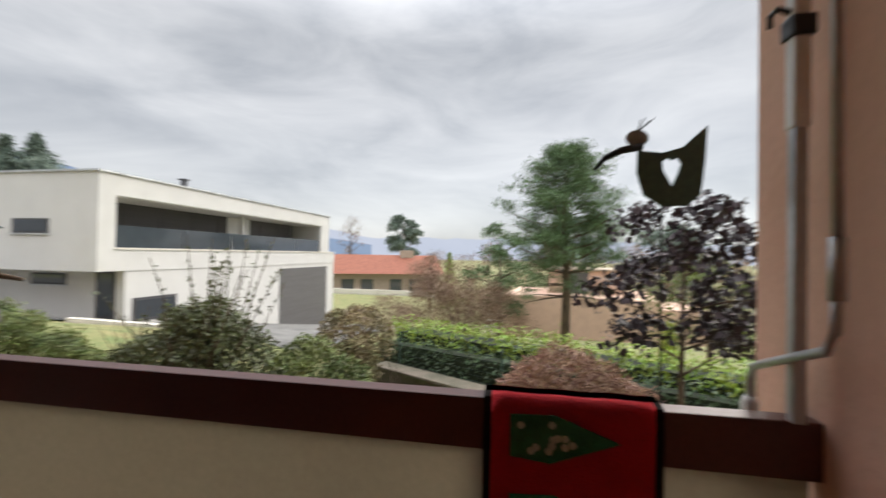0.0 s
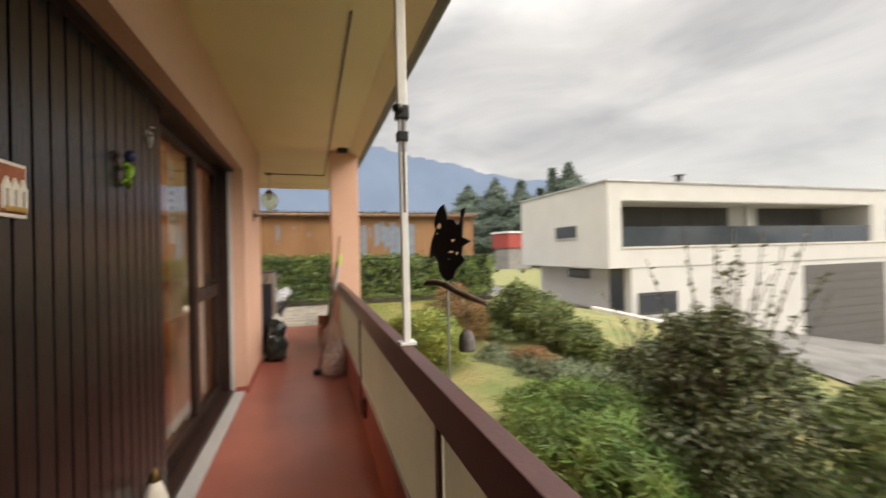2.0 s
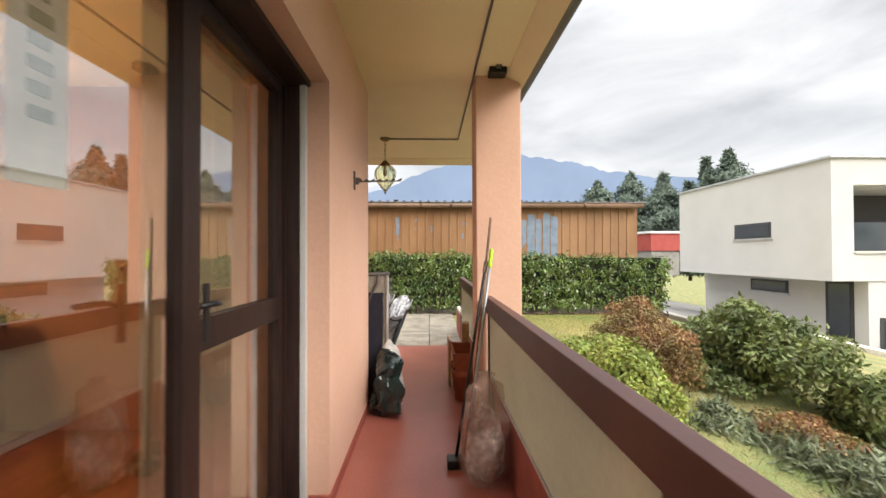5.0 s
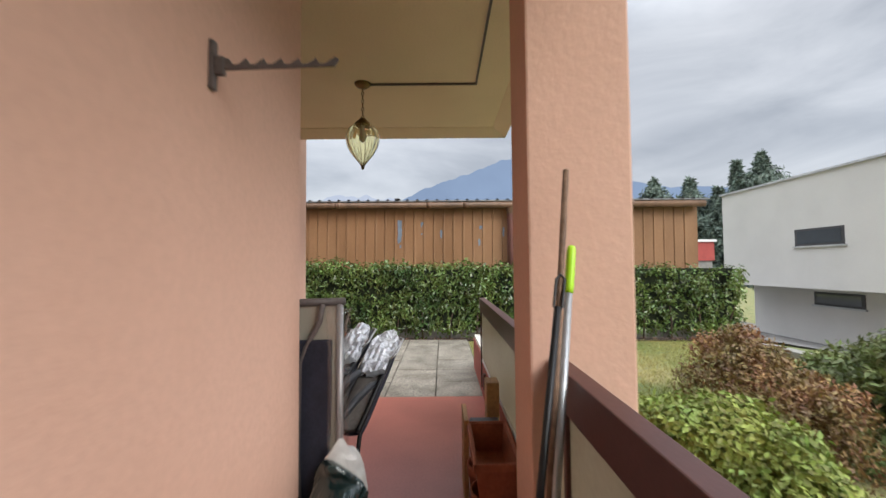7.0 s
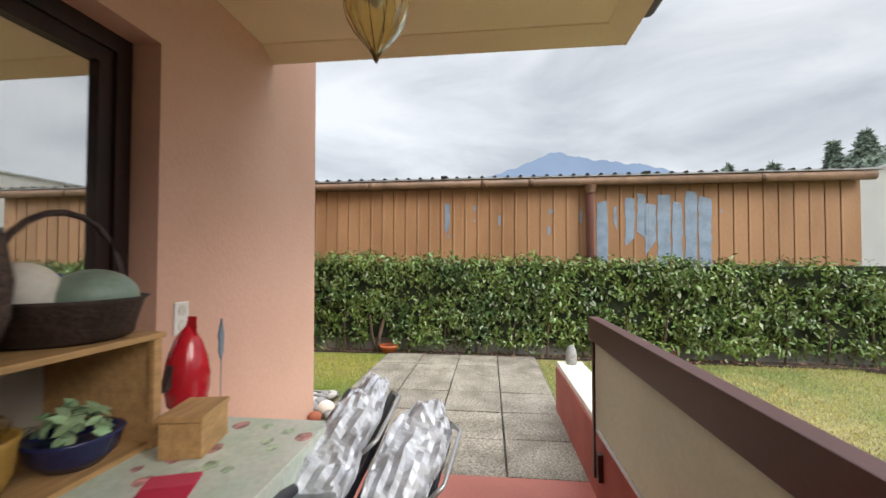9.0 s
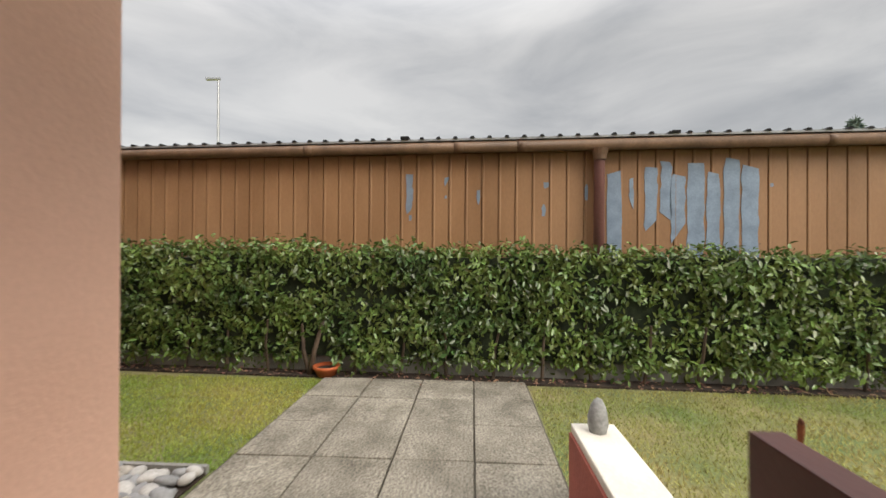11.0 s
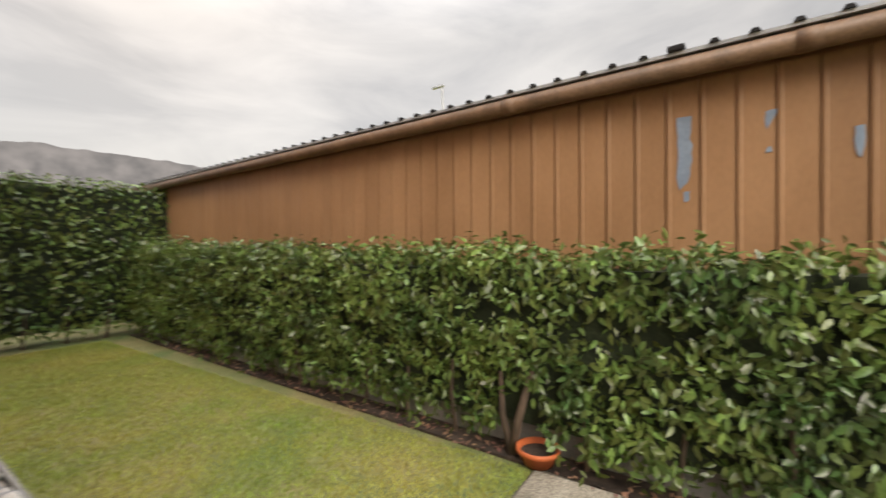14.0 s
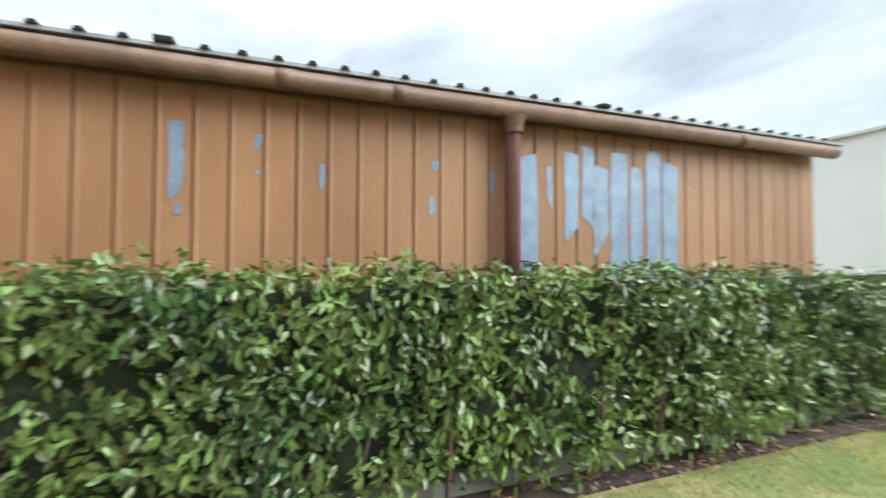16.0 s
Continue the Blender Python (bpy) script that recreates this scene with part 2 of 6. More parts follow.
def thing(name, label, category, at=(0, 0, 0), turn=0.0, group="", kind=""):
    ob = new(name)
    ob.empty_display_size = 0.1
    ob.matrix_basis = pose(*at, 0, 0, turn)
    return tagged(ob, label, category, group, kind)


def solid(name, bm, mat, label, category, kind="", group="", smooth=False):
    return tagged(new(name, finish(bm, name, mat, smooth)), label, category, group, kind)


def share(name, me, parent, m):
    ob = new(name, me)
    ob.parent = parent
    ob.matrix_basis = m
    return ob


def tri_mesh(name, verts, tris, mat, smooth=True):
    me = bpy.data.meshes.new(name)
    nv, nt = len(verts), len(tris)
    me.vertices.add(nv)
    me.vertices.foreach_set("co", np.asarray(verts, dtype=np.float32).ravel())
    me.loops.add(nt * 3)
    me.loops.foreach_set("vertex_index", np.asarray(tris, dtype=np.int32).ravel())
    me.polygons.add(nt)
    me.polygons.foreach_set("loop_start", np.arange(0, nt * 3, 3, dtype=np.int32))
    me.update(calc_edges=True)
    me.validate()
    if smooth:
        me.polygons.foreach_set("use_smooth", np.ones(nt, dtype=bool))
    me.materials.append(mat)
    return me


def leaf_mesh(name, points, normals, length, width, mat, rng, droop=0.3, spread=0.7, fine=True):
    """Many single leaves: each one folded along its rib, hung at points and turned by the normals."""
    n = len(points)
    points, normals = np.asarray(points, float), np.asarray(normals, float)
    normals = normals + rng.normal(0, spread, (n, 3))
    normals /= np.linalg.norm(normals, axis=1)[:, None]
    along = rng.normal(0, 1, (n, 3)) - np.array([0, 0, droop * 2])
    along -= (along * normals).sum(1)[:, None] * normals
    along /= np.linalg.norm(along, axis=1)[:, None] + 1e-9
    side = np.cross(normals, along)
    s = rng.uniform(0.65, 1.25, n)
    L, W = length * s, width * s
    if fine:
        shape = [(0, 0, 0), (-0.45, 0.3, 0.1), (-0.4, 0.65, 0.08), (0, 1, -0.14), (0.4, 0.65, 0.08), (0.45, 0.3, 0.1), (0, 0.3, 0), (0, 0.65, -0.03)]
        tris = [(0, 6, 1), (0, 5, 6), (1, 6, 7), (1, 7, 2), (6, 5, 4), (6, 4, 7), (2, 7, 3), (7, 4, 3)]
    else:
        shape = [(0, 0, 0), (-0.5, 0.45, 0.1), (0, 1, -0.05), (0.5, 0.45, 0.1)]
        tris = [(0, 3, 2), (0, 2, 1)]
    v = np.stack([points + side * (a * W)[:, None] + along * (b * L)[:, None] + normals * (c * W)[:, None] for a, b, c in shape], 1)
    t = np.asarray(tris)[None] + (np.arange(n) * len(shape))[:, None, None]
    return tri_mesh(name, v.reshape(-1, 3), t.reshape(-1, 3), mat, smooth=False)


def on_box(n, x0, x1, y0, y1, z0, z1, rng, faces="xyz", wobble=0.05):
    """Random points near a box's sides and top, with their outward normals."""
    areas = {"-x": (y1 - y0) * (z1 - z0), "+x": (y1 - y0) * (z1 - z0), "-y": (x1 - x0) * (z1 - z0), "+y": (x1 - x0) * (z1 - z0), "+z": (x1 - x0) * (y1 - y0)}
    keys = list(areas)
    pick = rng.choice(len(keys), n, p=np.array(list(areas.values())) / sum(areas.values()))
    p = np.stack([rng.uniform(x0, x1, n), rng.uniform(y0, y1, n), rng.uniform(z0, z1, n)], 1)
    nm = np.zeros((n, 3))
    for i, k in enumerate(keys):
        q = pick == i
        ax = "xyz".index(k[1])
        p[q, ax] = {"-x": x0, "+x": x1, "-y": y0, "+y": y1, "+z": z1}[k]
        nm[q, ax] = 1 if k[0] == "+" else -1
    lumps = np.array([noise.noise(Vector(a) * 1.7) * wobble * 1.6 + noise.noise(Vector(a) * 6) * wobble for a in p])
    p += nm * (lumps + rng.normal(0, wobble * 0.5, n))[:, None]
    return p, nm


def on_blobs(n, blobs, rng, rough=0.25):
    """Random points on a cluster of lumpy balls (x, y, z, rx, rz)."""
    w = np.array([b[3] * (b[3] + b[4]) for b in blobs])
    pick = rng.choice(len(blobs), n, p=w / w.sum())
    d = rng.normal(0, 1, (n, 3))
    d /= np.linalg.norm(d, axis=1)[:, None]
    d[:, 2] = np.where(d[:, 2] < -0.5, -d[:, 2], d[:, 2])
    b = np.asarray(blobs)[pick]
    r = 1 - np.abs(rng.normal(0, rough, n))
    lump = np.array([1 + 0.22 * noise.noise(Vector(a) * 2.3 + Vector(c[:3])) for a, c in zip(d, b)])
    p = b[:, :3] + d * np.stack([b[:, 3], b[:, 3], b[:, 4]], 1) * (r * lump)[:, None]
    return p, d


def smoothstep(t):
    t = min(1, max(0, t))
    return t * t * (3 - 2 * t)


def ground_z(x, y):
    """The garden falls away from the hedge towards the valley."""
    if y < 1.2 and x < -7.0:
        return -0.03
    near = -0.72 * smoothstep((x + 8.6) / 4.6) * (1 if y < 9 else smoothstep((16 - y) / 7))
    far = -0.17 * (min(y, 28) - 4.5) if y > 4.5 else 0.0
    return -0.03 + near + far * (1 if y > 7 or x < -3.5 else smoothstep((y - 4.5) / 2.5) ** 2)


# ---- ground ----
def build_ground():
    xs = sorted(set([-400, -200, -120, -80, -60, -45, -35, -28] + [-22 + 0.5 * i for i in range(65)] + [14, 18, 25, 35, 50, 80, 150, 400]))
    ys = sorted(set([-400, -200, -100, -60, -40, -25, -16] + [-10 + 0.5 * i for i in range(90)] + [38, 42, 50, 60, 80, 120, 200, 400]))
    bm = bmesh.new()
    grid = [[bm.verts.new((x, y, ground_z(x, y) - (0 if y > 1.2 or x < -7 else 0.25) + (0.04 * noise.noise((x * 0.6, y * 0.6, 0)) if y > 3 else 0))) for y in ys] for x in xs]
    for i in range(len(xs) - 1):
        for j in range(len(ys) - 1):
            bm.faces.new((grid[i][j], grid[i + 1][j], grid[i + 1][j + 1], grid[i][j + 1]))
    return solid("ground", bm, grass_ground, "yellowish winter lawn sloping away from the house", "ground", "structure", smooth=True)


build_ground()

# ---- terrace structure ----
WALL_Y, END_X, FAR_Y, CEIL = 0.08, 1.67, -0.88, 2.5
solid("floor", boxed(-7.14, END_X, -0.02, 1.0, -1.6, 0.0), floor_paint, "red painted terrace floor, slightly glossy", "floor", "structure")
solid("floor_nook", boxed(-7.14, -4.88, FAR_Y, -0.02, -1.6, 0.0), floor_paint, "red painted floor of the seating corner", "floor", "structure")
solid("ceiling", boxed(-7.1, END_X, FAR_Y, 1.12, CEIL, CEIL + 0.2), ceiling_paint, "cream painted balcony ceiling", "ceiling", "structure")
bm = bmesh.new()
slab_shape(bm, [(1.12, CEIL - 0.006), (1.25, 2.43), (1.25, CEIL + 0.2), (1.12, CEIL + 0.2)], -7.22, END_X, axis="x")
slab_shape(bm, [(-7.1, CEIL - 0.006), (-7.22, 2.43), (-7.22, CEIL + 0.2), (-7.1, CEIL + 0.2)], FAR_Y, 1.249, axis="y")
solid("ceiling_edge", bm, ceiling_paint, "cream painted drip edge round the ceiling", "ceiling", "structure")
solid("roof_slab", boxed(-7.22, 2.2, -6, 1.25, CEIL + 0.202, 5.0), plaster, "salmon plastered upper storey", "wall", "structure")

solid("wall_front", boxed(-4.893, -3.62, -0.3, WALL_Y, -0.3, CEIL), plaster, "salmon plastered wall beside the sliding door", "wall", "structure")
solid("wall_head", boxed(-3.62, END_X, -0.3, WALL_Y, 2.06, CEIL), plaster, "salmon plastered wall above the sliding door", "wall", "structure")
bm = bmesh.new()
box(bm, -7.87, -6.34, FAR_Y - 0.35, FAR_Y, -0.3, 5.0)
solid("wall_far", bm, plaster, "salmon plastered wall of the seating corner", "wall", "structure")
solid("wall_far_head", boxed(-6.34, -4.91, FAR_Y - 0.35, FAR_Y, 2.1, CEIL), plaster, "salmon plastered wall above the window", "wall", "structure")
solid("wall_far_sill", boxed(-6.34, -4.91, FAR_Y - 0.35, FAR_Y, -0.3, 0.75), plaster, "salmon plastered wall below the window", "wall", "structure")
solid("wall_return", boxed(-4.91, -4.7, FAR_Y - 0.35, -0.3, -0.3, CEIL), plaster, "salmon plastered return wall", "wall", "structure")
solid("wall_west", boxed(-7.87, -7.6, -9.0, FAR_Y - 0.35, -0.3, 5.0), plaster, "salmon plastered end wall of the house", "wall", "structure")
solid("wall_end", boxed(END_X, END_X + 0.3, -0.3, 1.18, -1.6, 5.0), plaster, "salmon plastered end wall of the terrace", "wall", "structure")
solid("baseboard", boxed(-4.898, -3.615, WALL_Y, WALL_Y + 0.008, 0.0, 0.06), curb_paint, "low red painted skirting on the wall", "baseboard", "structure")
solid("baseboard_return", boxed(-3.62, -3.612, -0.02, WALL_Y, 0.0, 0.06), curb_paint, "low red painted skirting in the door recess", "baseboard", "structure")
# column
solid("column", boxed(-4.82, -4.54, 0.9, 1.225, 0, CEIL, bevel=0.008), plaster, "square salmon plastered column", "column", "structure")

# room behind the glass
interior = material("salmon_room_paint", (0.36, 0.17, 0.1), 0.8, vary=0.05)
parquet = material("parquet_floor", (0.3, 0.13, 0.05), 0.35, vary=0.2, scale=4, grain=20, stretch=(0.4, 4, 1))
solid("room_floor", boxed(-4.7, END_X, -4.5, -0.02, -0.3, -0.01), parquet, "reddish brown wooden room floor", "floor", "structure")
solid("room_ceiling", boxed(-4.7, END_X, -4.5, -0.3, 2.42, 2.49), ceiling_paint, "cream room ceiling", "ceiling", "structure")
solid("room_wall_back", boxed(-4.7, END_X, -4.6, -4.5, -0.3, CEIL), interior, "salmon room wall", "wall", "structure")
solid("room_wall_side", boxed(-4.7, -4.6, -4.5, -0.35, -0.3, CEIL), interior, "salmon room side wall", "wall", "structure")
solid("room_wall_east", boxed(END_X, END_X + 0.3, -4.5, -0.3, -0.3, CEIL), interior, "salmon room side wall", "wall", "structure")
solid("far_room_back", boxed(-7.6, -4.7, -3.0, -2.9, -0.3, CEIL), interior, "dim room wall behind the window", "wall", "structure")
solid("far_room_ceiling", boxed(-7.6, -4.7, -2.9, FAR_Y - 0.35, 2.42, 2.49), interior, "dim room ceiling behind the window", "ceiling", "structure")

# ---- curb and railing ----
RAIL_Y = 0.965
bm = bmesh.new()
box(bm, -8.27, END_X, 1.0, 1.2, -1.6, 0.34)
solid("curb_wall", bm, curb_paint, "low red painted parapet under the railing", "wall", "structure")
solid("curb_cap", boxed(-8.28, END_X, 1.01, 1.21, 0.34, 0.38, bevel=0.008), cap_paint, "white painted parapet cap", "wall", "structure")


def railing(x0, x1, posts, label):
    r = thing("railing", label, "railing", (x0, RAIL_Y, 0.0))
    n = x1 - x0
    part("rail_board", boxed(0, n, -0.01, 0.04, 0.81, 0.92, bevel=0.004), rail_paint, r)
    me = finish(boxed(-0.014, 0.014, -0.006, 0.006, 0.16, 0.82, bevel=0.003), "post", rail_paint)
    foot = finish(boxed(-0.022, 0.022, 0.0, 0.024, 0.14, 0.27, bevel=0.003), "bracket", rail_paint)
    for p in posts:
        share("post", me, r, pose(p - x0, 0.0, 0))
        share("bracket", foot, r, pose(p - x0, 0.012, 0))
    edges = [0.0] + [p - x0 for p in posts if x0 + 0.2 < p < x1 - 0.2] + [n]
    for a, b in zip(edges, edges[1:]):
        part("panel", boxed(a + 0.012, b - 0.012, 0.012, 0.02, 0.395, 0.815), frosted, r, "frosted cream panel")
        part("bottom_bar", boxed(a + 0.012, b - 0.012, 0.004, 0.028, 0.382, 0.397), aluminium, r, "pale metal edge strip")
    return r


railing(-4.538, END_X, [-4.4, -2.283, -0.45, 1.37], "dark brown painted railing with frosted panels")
railing(-6.93, -4.822, [-6.88, -4.98], "dark brown railing with frosted panels behind the column")

# ---- sliding door and shutter ----
def window_unit(name, label, x0, x1, z0, z1, y, leaves, mat=frame_wood, w=0.07, d=0.08, cross=(), glass=window_glass, stile=0.06):
    u = thing(name, label, "window", (x0, y, z0), kind="structure")
    W, H = x1 - x0, z1 - z0
    bm = bmesh.new()
    box(bm, 0, W, -d, 0, 0, w), box(bm, 0, W, -d, 0, H - w, H), box(bm, 0, w, -d, 0, w, H - w), box(bm, W - w, W, -d, 0, w, H - w)
    part("window_frame", bm, mat, u)
    edges = [w] + [v - x0 for v in leaves] + [W - w]
    for k, (a, b) in enumerate(zip(edges, edges[1:])):
        bm = bmesh.new()
        s = stile
        box(bm, a, b, -d * 0.8, -d * 0.2, w, w + s * 1.3), box(bm, a, b, -d * 0.8, -d * 0.2, H - w - s, H - w)
        box(bm, a, a + s, -d * 0.8, -d * 0.2, w + s * 1.3, H - w - s), box(bm, b - s, b, -d * 0.8, -d * 0.2, w + s * 1.3, H - w - s)
        for c in (cross[k] if cross else ()):
            box(bm, a + s, b - s, -d * 0.8, -d * 0.2, c - 0.05, c + 0.05)
        part("sash", bm, mat, u)
        pane = part("pane", boxed(a + s - 0.005, b - s + 0.005, -d * 0.52, -d * 0.48, w + s, H - w - s + 0.005), glass, u)
        pane.visible_shadow = False
    return u


window_unit("door_1", "dark brown wooden sliding terrace door with large panes", -3.61, -1.0, 0.02, 2.06, -0.115, [-2.83], cross=((0.95,), ()), w=0.04, glass=door_glass, stile=0.045)
solid("door_jamb", boxed(-3.615, -3.585, -0.115, -0.056, 0.02, 2.055), frame_wood, "dark brown outer jamb of the terrace door", "door", "structure")
solid("door_guide", boxed(-3.618, -3.59, -0.055, -0.026, 0.024, 2.055, bevel=0.003), aluminium, "grey metal guide strip beside the terrace door", "trim", "structure")
solid("door_threshold", boxed(-3.61, END_X - 0.004, -0.115, -0.032, 0.0, 0.045, bevel=0.004), frame_wood, "dark brown wooden threshold of the terrace door", "sill", "structure")
solid("door_head", boxed(-3.61, END_X - 0.004, -0.115, -0.01, 2.03, 2.058), frame_wood, "dark brown head rail above the terrace door", "door", "structure")
window_unit("window_1", "dark brown window of the seating corner", -6.33, -4.92, 0.75, 2.1, FAR_Y - 0.12, [-5.6], glass=coated_glass)
solid("door_sill", boxed(-3.61, 1.66, -0.03, 0.06, 0.0, 0.022, bevel=0.004), aluminium, "grey metal threshold of the terrace door", "sill", "structure")


def shutter():
    s = thing("shutter", "dark stained wooden board shutter slid aside", "shutter", (0.363, -0.06, 0.03))
    total, n = 2.246, 26
    p = total / n
    me = finish(boxed(-p / 2 + 0.0065, p / 2 - 0.0065, -0.014, 0.0, 0, 2.02, bevel=0.002), "board", shutter_wood)
    part("backing", boxed(-total, 0, -0.05, -0.013, 0, 2.02), gap_shade, s, "recessed joints, their shade coloured black on the backing")
    for i in range(n):
        share("board", me, s, pose(-p * (i + 0.5), 0, 0))
    return s


shutter()


# ---- hedge and shed ----
def hedge(label, at, size, turn, n, seed, leaf=(0.085, 0.04), mat=None, core=0.12, low=0.14, step=0.05, slope=0.0, gaps=0.0, hollow=None):
    """A clipped hedge of single leaves round a core coloured dark as inner shade; at is the middle of its foot."""
    rng = np.random.default_rng(seed)
    h = thing("hedge", label, "hedge", at, turn)
    lx, ly, lz = size[0] / 2, size[1] / 2, size[2]
    part("shade_core", boxed(-lx + core, lx - core, -ly + core, ly - core, low + 0.04, lz - core), laurel_core, h)
    for k in range(3):
        p, nm = on_box(n // 3, -lx + step * k, lx - step * k, -ly + step * k, ly - step * k, low, lz - step * k, rng, wobble=0.065)
        drop = rng.random(len(p)) < 0.15
        p[drop, 2] = np.maximum(p[drop, 2] - 0.1, 0.06)
        p[:, 2] += slope * p[:, 1] * p[:, 2] / lz
        keep = np.ones(len(p), bool)
        if gaps:
            clump = np.array([noise.noise(Vector(q) * 6.5) + 0.5 * noise.noise(Vector(q) * 14) for q in p])
            keep = clump > (-0.02 if k == 0 else -0.25) - 0.5 * (1 - gaps)
        if hollow:
            keep &= ~((p[:, 0] > 0) & (((p[:, 1] - hollow[0]) / hollow[1]) ** 2 + ((p[:, 2] - 0.12) / hollow[2]) ** 2 < 1))
        p, nm = p[keep], nm[keep]
        f = new("foliage", leaf_mesh("foliage", p, nm, leaf[0], leaf[1], mat or laurel_leaf, rng, droop=0.5, spread=0.6))
        f.parent = h
        tagged(f, kind="stuff")
    stem = finish(tube(bmesh.new(), [(0, 0, -0.05), (0.01, 0.02, 0.3), (-0.02, 0.01, 0.55)], [0.018, 0.014, 0.01], 6), "stem", bark)
    count = int(size[1] / 0.45) if size[1] > size[0] else int(size[0] / 0.45)
    for k in range(count):
        u = (k + 0.5) / count * 2 - 1
        share("stem", stem, h, pose(*((lx - 0.1, u * ly) if size[1] > size[0] else (u * lx, ly - 0.1)), 0, rng.uniform(-8, 8), rng.uniform(-8, 8), rng.uniform(0, 360)))
    return h


HEDGE_TURN = -2.7
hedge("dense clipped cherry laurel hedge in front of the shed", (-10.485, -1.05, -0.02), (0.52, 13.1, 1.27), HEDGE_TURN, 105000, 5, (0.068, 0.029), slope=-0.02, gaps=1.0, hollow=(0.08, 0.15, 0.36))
hedge("tall dark clipped hedge closing the lawn", (-8.9, -7.9, -0.02), (5.0, 0.6, 2.36), 0, 12000, 6)
plinth = solid("hedge_kerb", boxed(-0.05, 0.05, -6.5, 6.5, -0.1, 0.14, bevel=0.01), concrete, "low weathered concrete kerb under the hedge", "kerb", "structure")
plinth.matrix_basis = pose(-10.45, -1.05, 0, 0, 0, HEDGE_TURN)
bed = solid("hedge_bed", boxed(-0.34, 0.2, -6.5, 6.5, -0.1, -0.012), soil, "bare soil strip under the hedge", "ground", "structure")
bed.matrix_basis = pose(-10.4, -1.05, 0, 0, 0, HEDGE_TURN)


def shed():
    y0, y1, eave = -13.0, 5.15, 2.325
    s = thing("shed", "long brown sheet-metal shed with peeling paint", "shed", (-10.77, 0, 0), HEDGE_TURN)
    s.matrix_basis = pose(-10.77, 0, 0, -0.45, 0, HEDGE_TURN)
    w = part("wall", boxed(-4.0, -0.03, y0 + 0.02, y1 - 0.02, -0.3, eave - 0.02), shed_paint, s)
    p = 0.177
    n = int((y1 - y0) / p)
    bm = slab_shape(bmesh.new(), [(-p / 2, -0.014), (-p / 2 + 0.01, -0.014), (-p / 2 + 0.012, 0.007), (-p / 2 + 0.026, 0.0085), (-p / 2 + 0.036, 0.004), (p / 2, 0.004), (p / 2, -0.018), (-p / 2, -0.018)], 0, eave - 0.08, axis="z")
    bm.transform(Matrix(((0, 1, 0, 0), (1, 0, 0, 0), (0, 0, 1, 0), (0, 0, 0, 1))))
    me = finish(bm, "panel", shed_paint)
    rp = random.Random(8)
    for i in range(n):
        share("panel", me, w, pose(rp.uniform(-0.002, 0.002), y0 + p * (i + 0.5), 0))
    r = part("roof", boxed(-4.0, 0.16, y0 - 0.1, y1 + 0.1, eave + 0.03, eave + 0.05), roof_sheet, s, "weathered corrugated metal roof")
    cap = finish(slab_shape(bmesh.new(), [(-0.026, 0), (-0.014, 0.02), (0.014, 0.02), (0.026, 0)], -1.2, 0.012, axis="x"), "rib", dark_foam)
    for i in range(n):
        share("rib", cap, r, pose(0.16, y0 + p * (i + 0.5), eave + 0.05))
    part("roof_cap", boxed(0.0, 0.18, -0.22, -0.13, eave + 0.05, eave + 0.085, bevel=0.01), dark_foam, r)
    part("roof_cap", boxed(0.0, 0.18, 2.5, 2.58, eave + 0.05, eave + 0.08, bevel=0.01), dark_foam, r)
    part("gutter", tube(bmesh.new(), [(0.12, y0 - 0.1, eave - 0.035), (0.12, y1 + 0.03, eave - 0.035)], 0.058, 14), shed_dark, s, "dark brown rain gutter", smooth=True)
    part("downpipe", tube(bmesh.new(), [(0.12, 1.83, eave - 0.09), (0.09, 1.83, eave - 0.22), (0.09, 1.83, -0.2)], 0.055, 14), pipe_paint, s, "maroon downpipe", smooth=True)
    part("outlet", lathe(bmesh.new(), [(0.06, -0.14), (0.065, -0.1), (0.085, -0.03)], 14, (0.11, 1.83, eave - 0.05)), shed_dark, s)
    for y in (-1.3, 0.35, 1.0, 3.9):
        part("gutter_sleeve", tube(bmesh.new(), [(0.12, y, eave - 0.035), (0.12, y + 0.1, eave - 0.035)], 0.061, 14), shed_dark, s, smooth=True)
    # bare zinc where the paint has flaked off: middle, width, top, bottom, slant
    rp = random.Random(2)
    for y, wd, top, bot, slant in ((2.0, 0.14, 2.02, 1.1, 0.06), (2.17, 0.05, 1.95, 1.72, -0.1), (2.36, 0.12, 2.06, 1.42, 0.12), (2.51, 0.1, 2.14, 1.62, -0.1),
                                   (2.62, 0.13, 1.98, 1.3, 0.2), (2.79, 0.15, 2.08, 1.05, 0.04), (2.96, 0.12, 2.02, 1.25, -0.15), (3.13, 0.14, 2.14, 1.05, 0.06), (3.3, 0.15, 2.06, 1.05, 0.0),
                                   (-0.15, 0.07, 2.03, 1.6, 0.05), (-0.14, 0.035, 1.59, 1.53, 0.0), (0.26, 0.05, 2.0, 1.9, 0.08), (0.25, 0.025, 1.8, 1.77, 0), (0.6, 0.035, 1.86, 1.7, 0.0),
                                   (1.31, 0.055, 1.93, 1.86, 0.03), (1.29, 0.04, 1.7, 1.58, 0), (1.72, 0.03, 1.9, 1.74, 0), (3.5, 0.03, 1.9, 1.86, 0)):
        wd *= 1.12
        jag = min(0.014, wd * 0.2)
        rows = 9 if top - bot > 0.3 else 4
        left = [(y - wd / 2 + rp.uniform(-0.3, 1) * jag * (1 + (k in (0, rows))), bot + (top - bot) * k / rows + rp.uniform(-0.3, 0.3) * (top - bot) / rows) for k in range(rows + 1)]
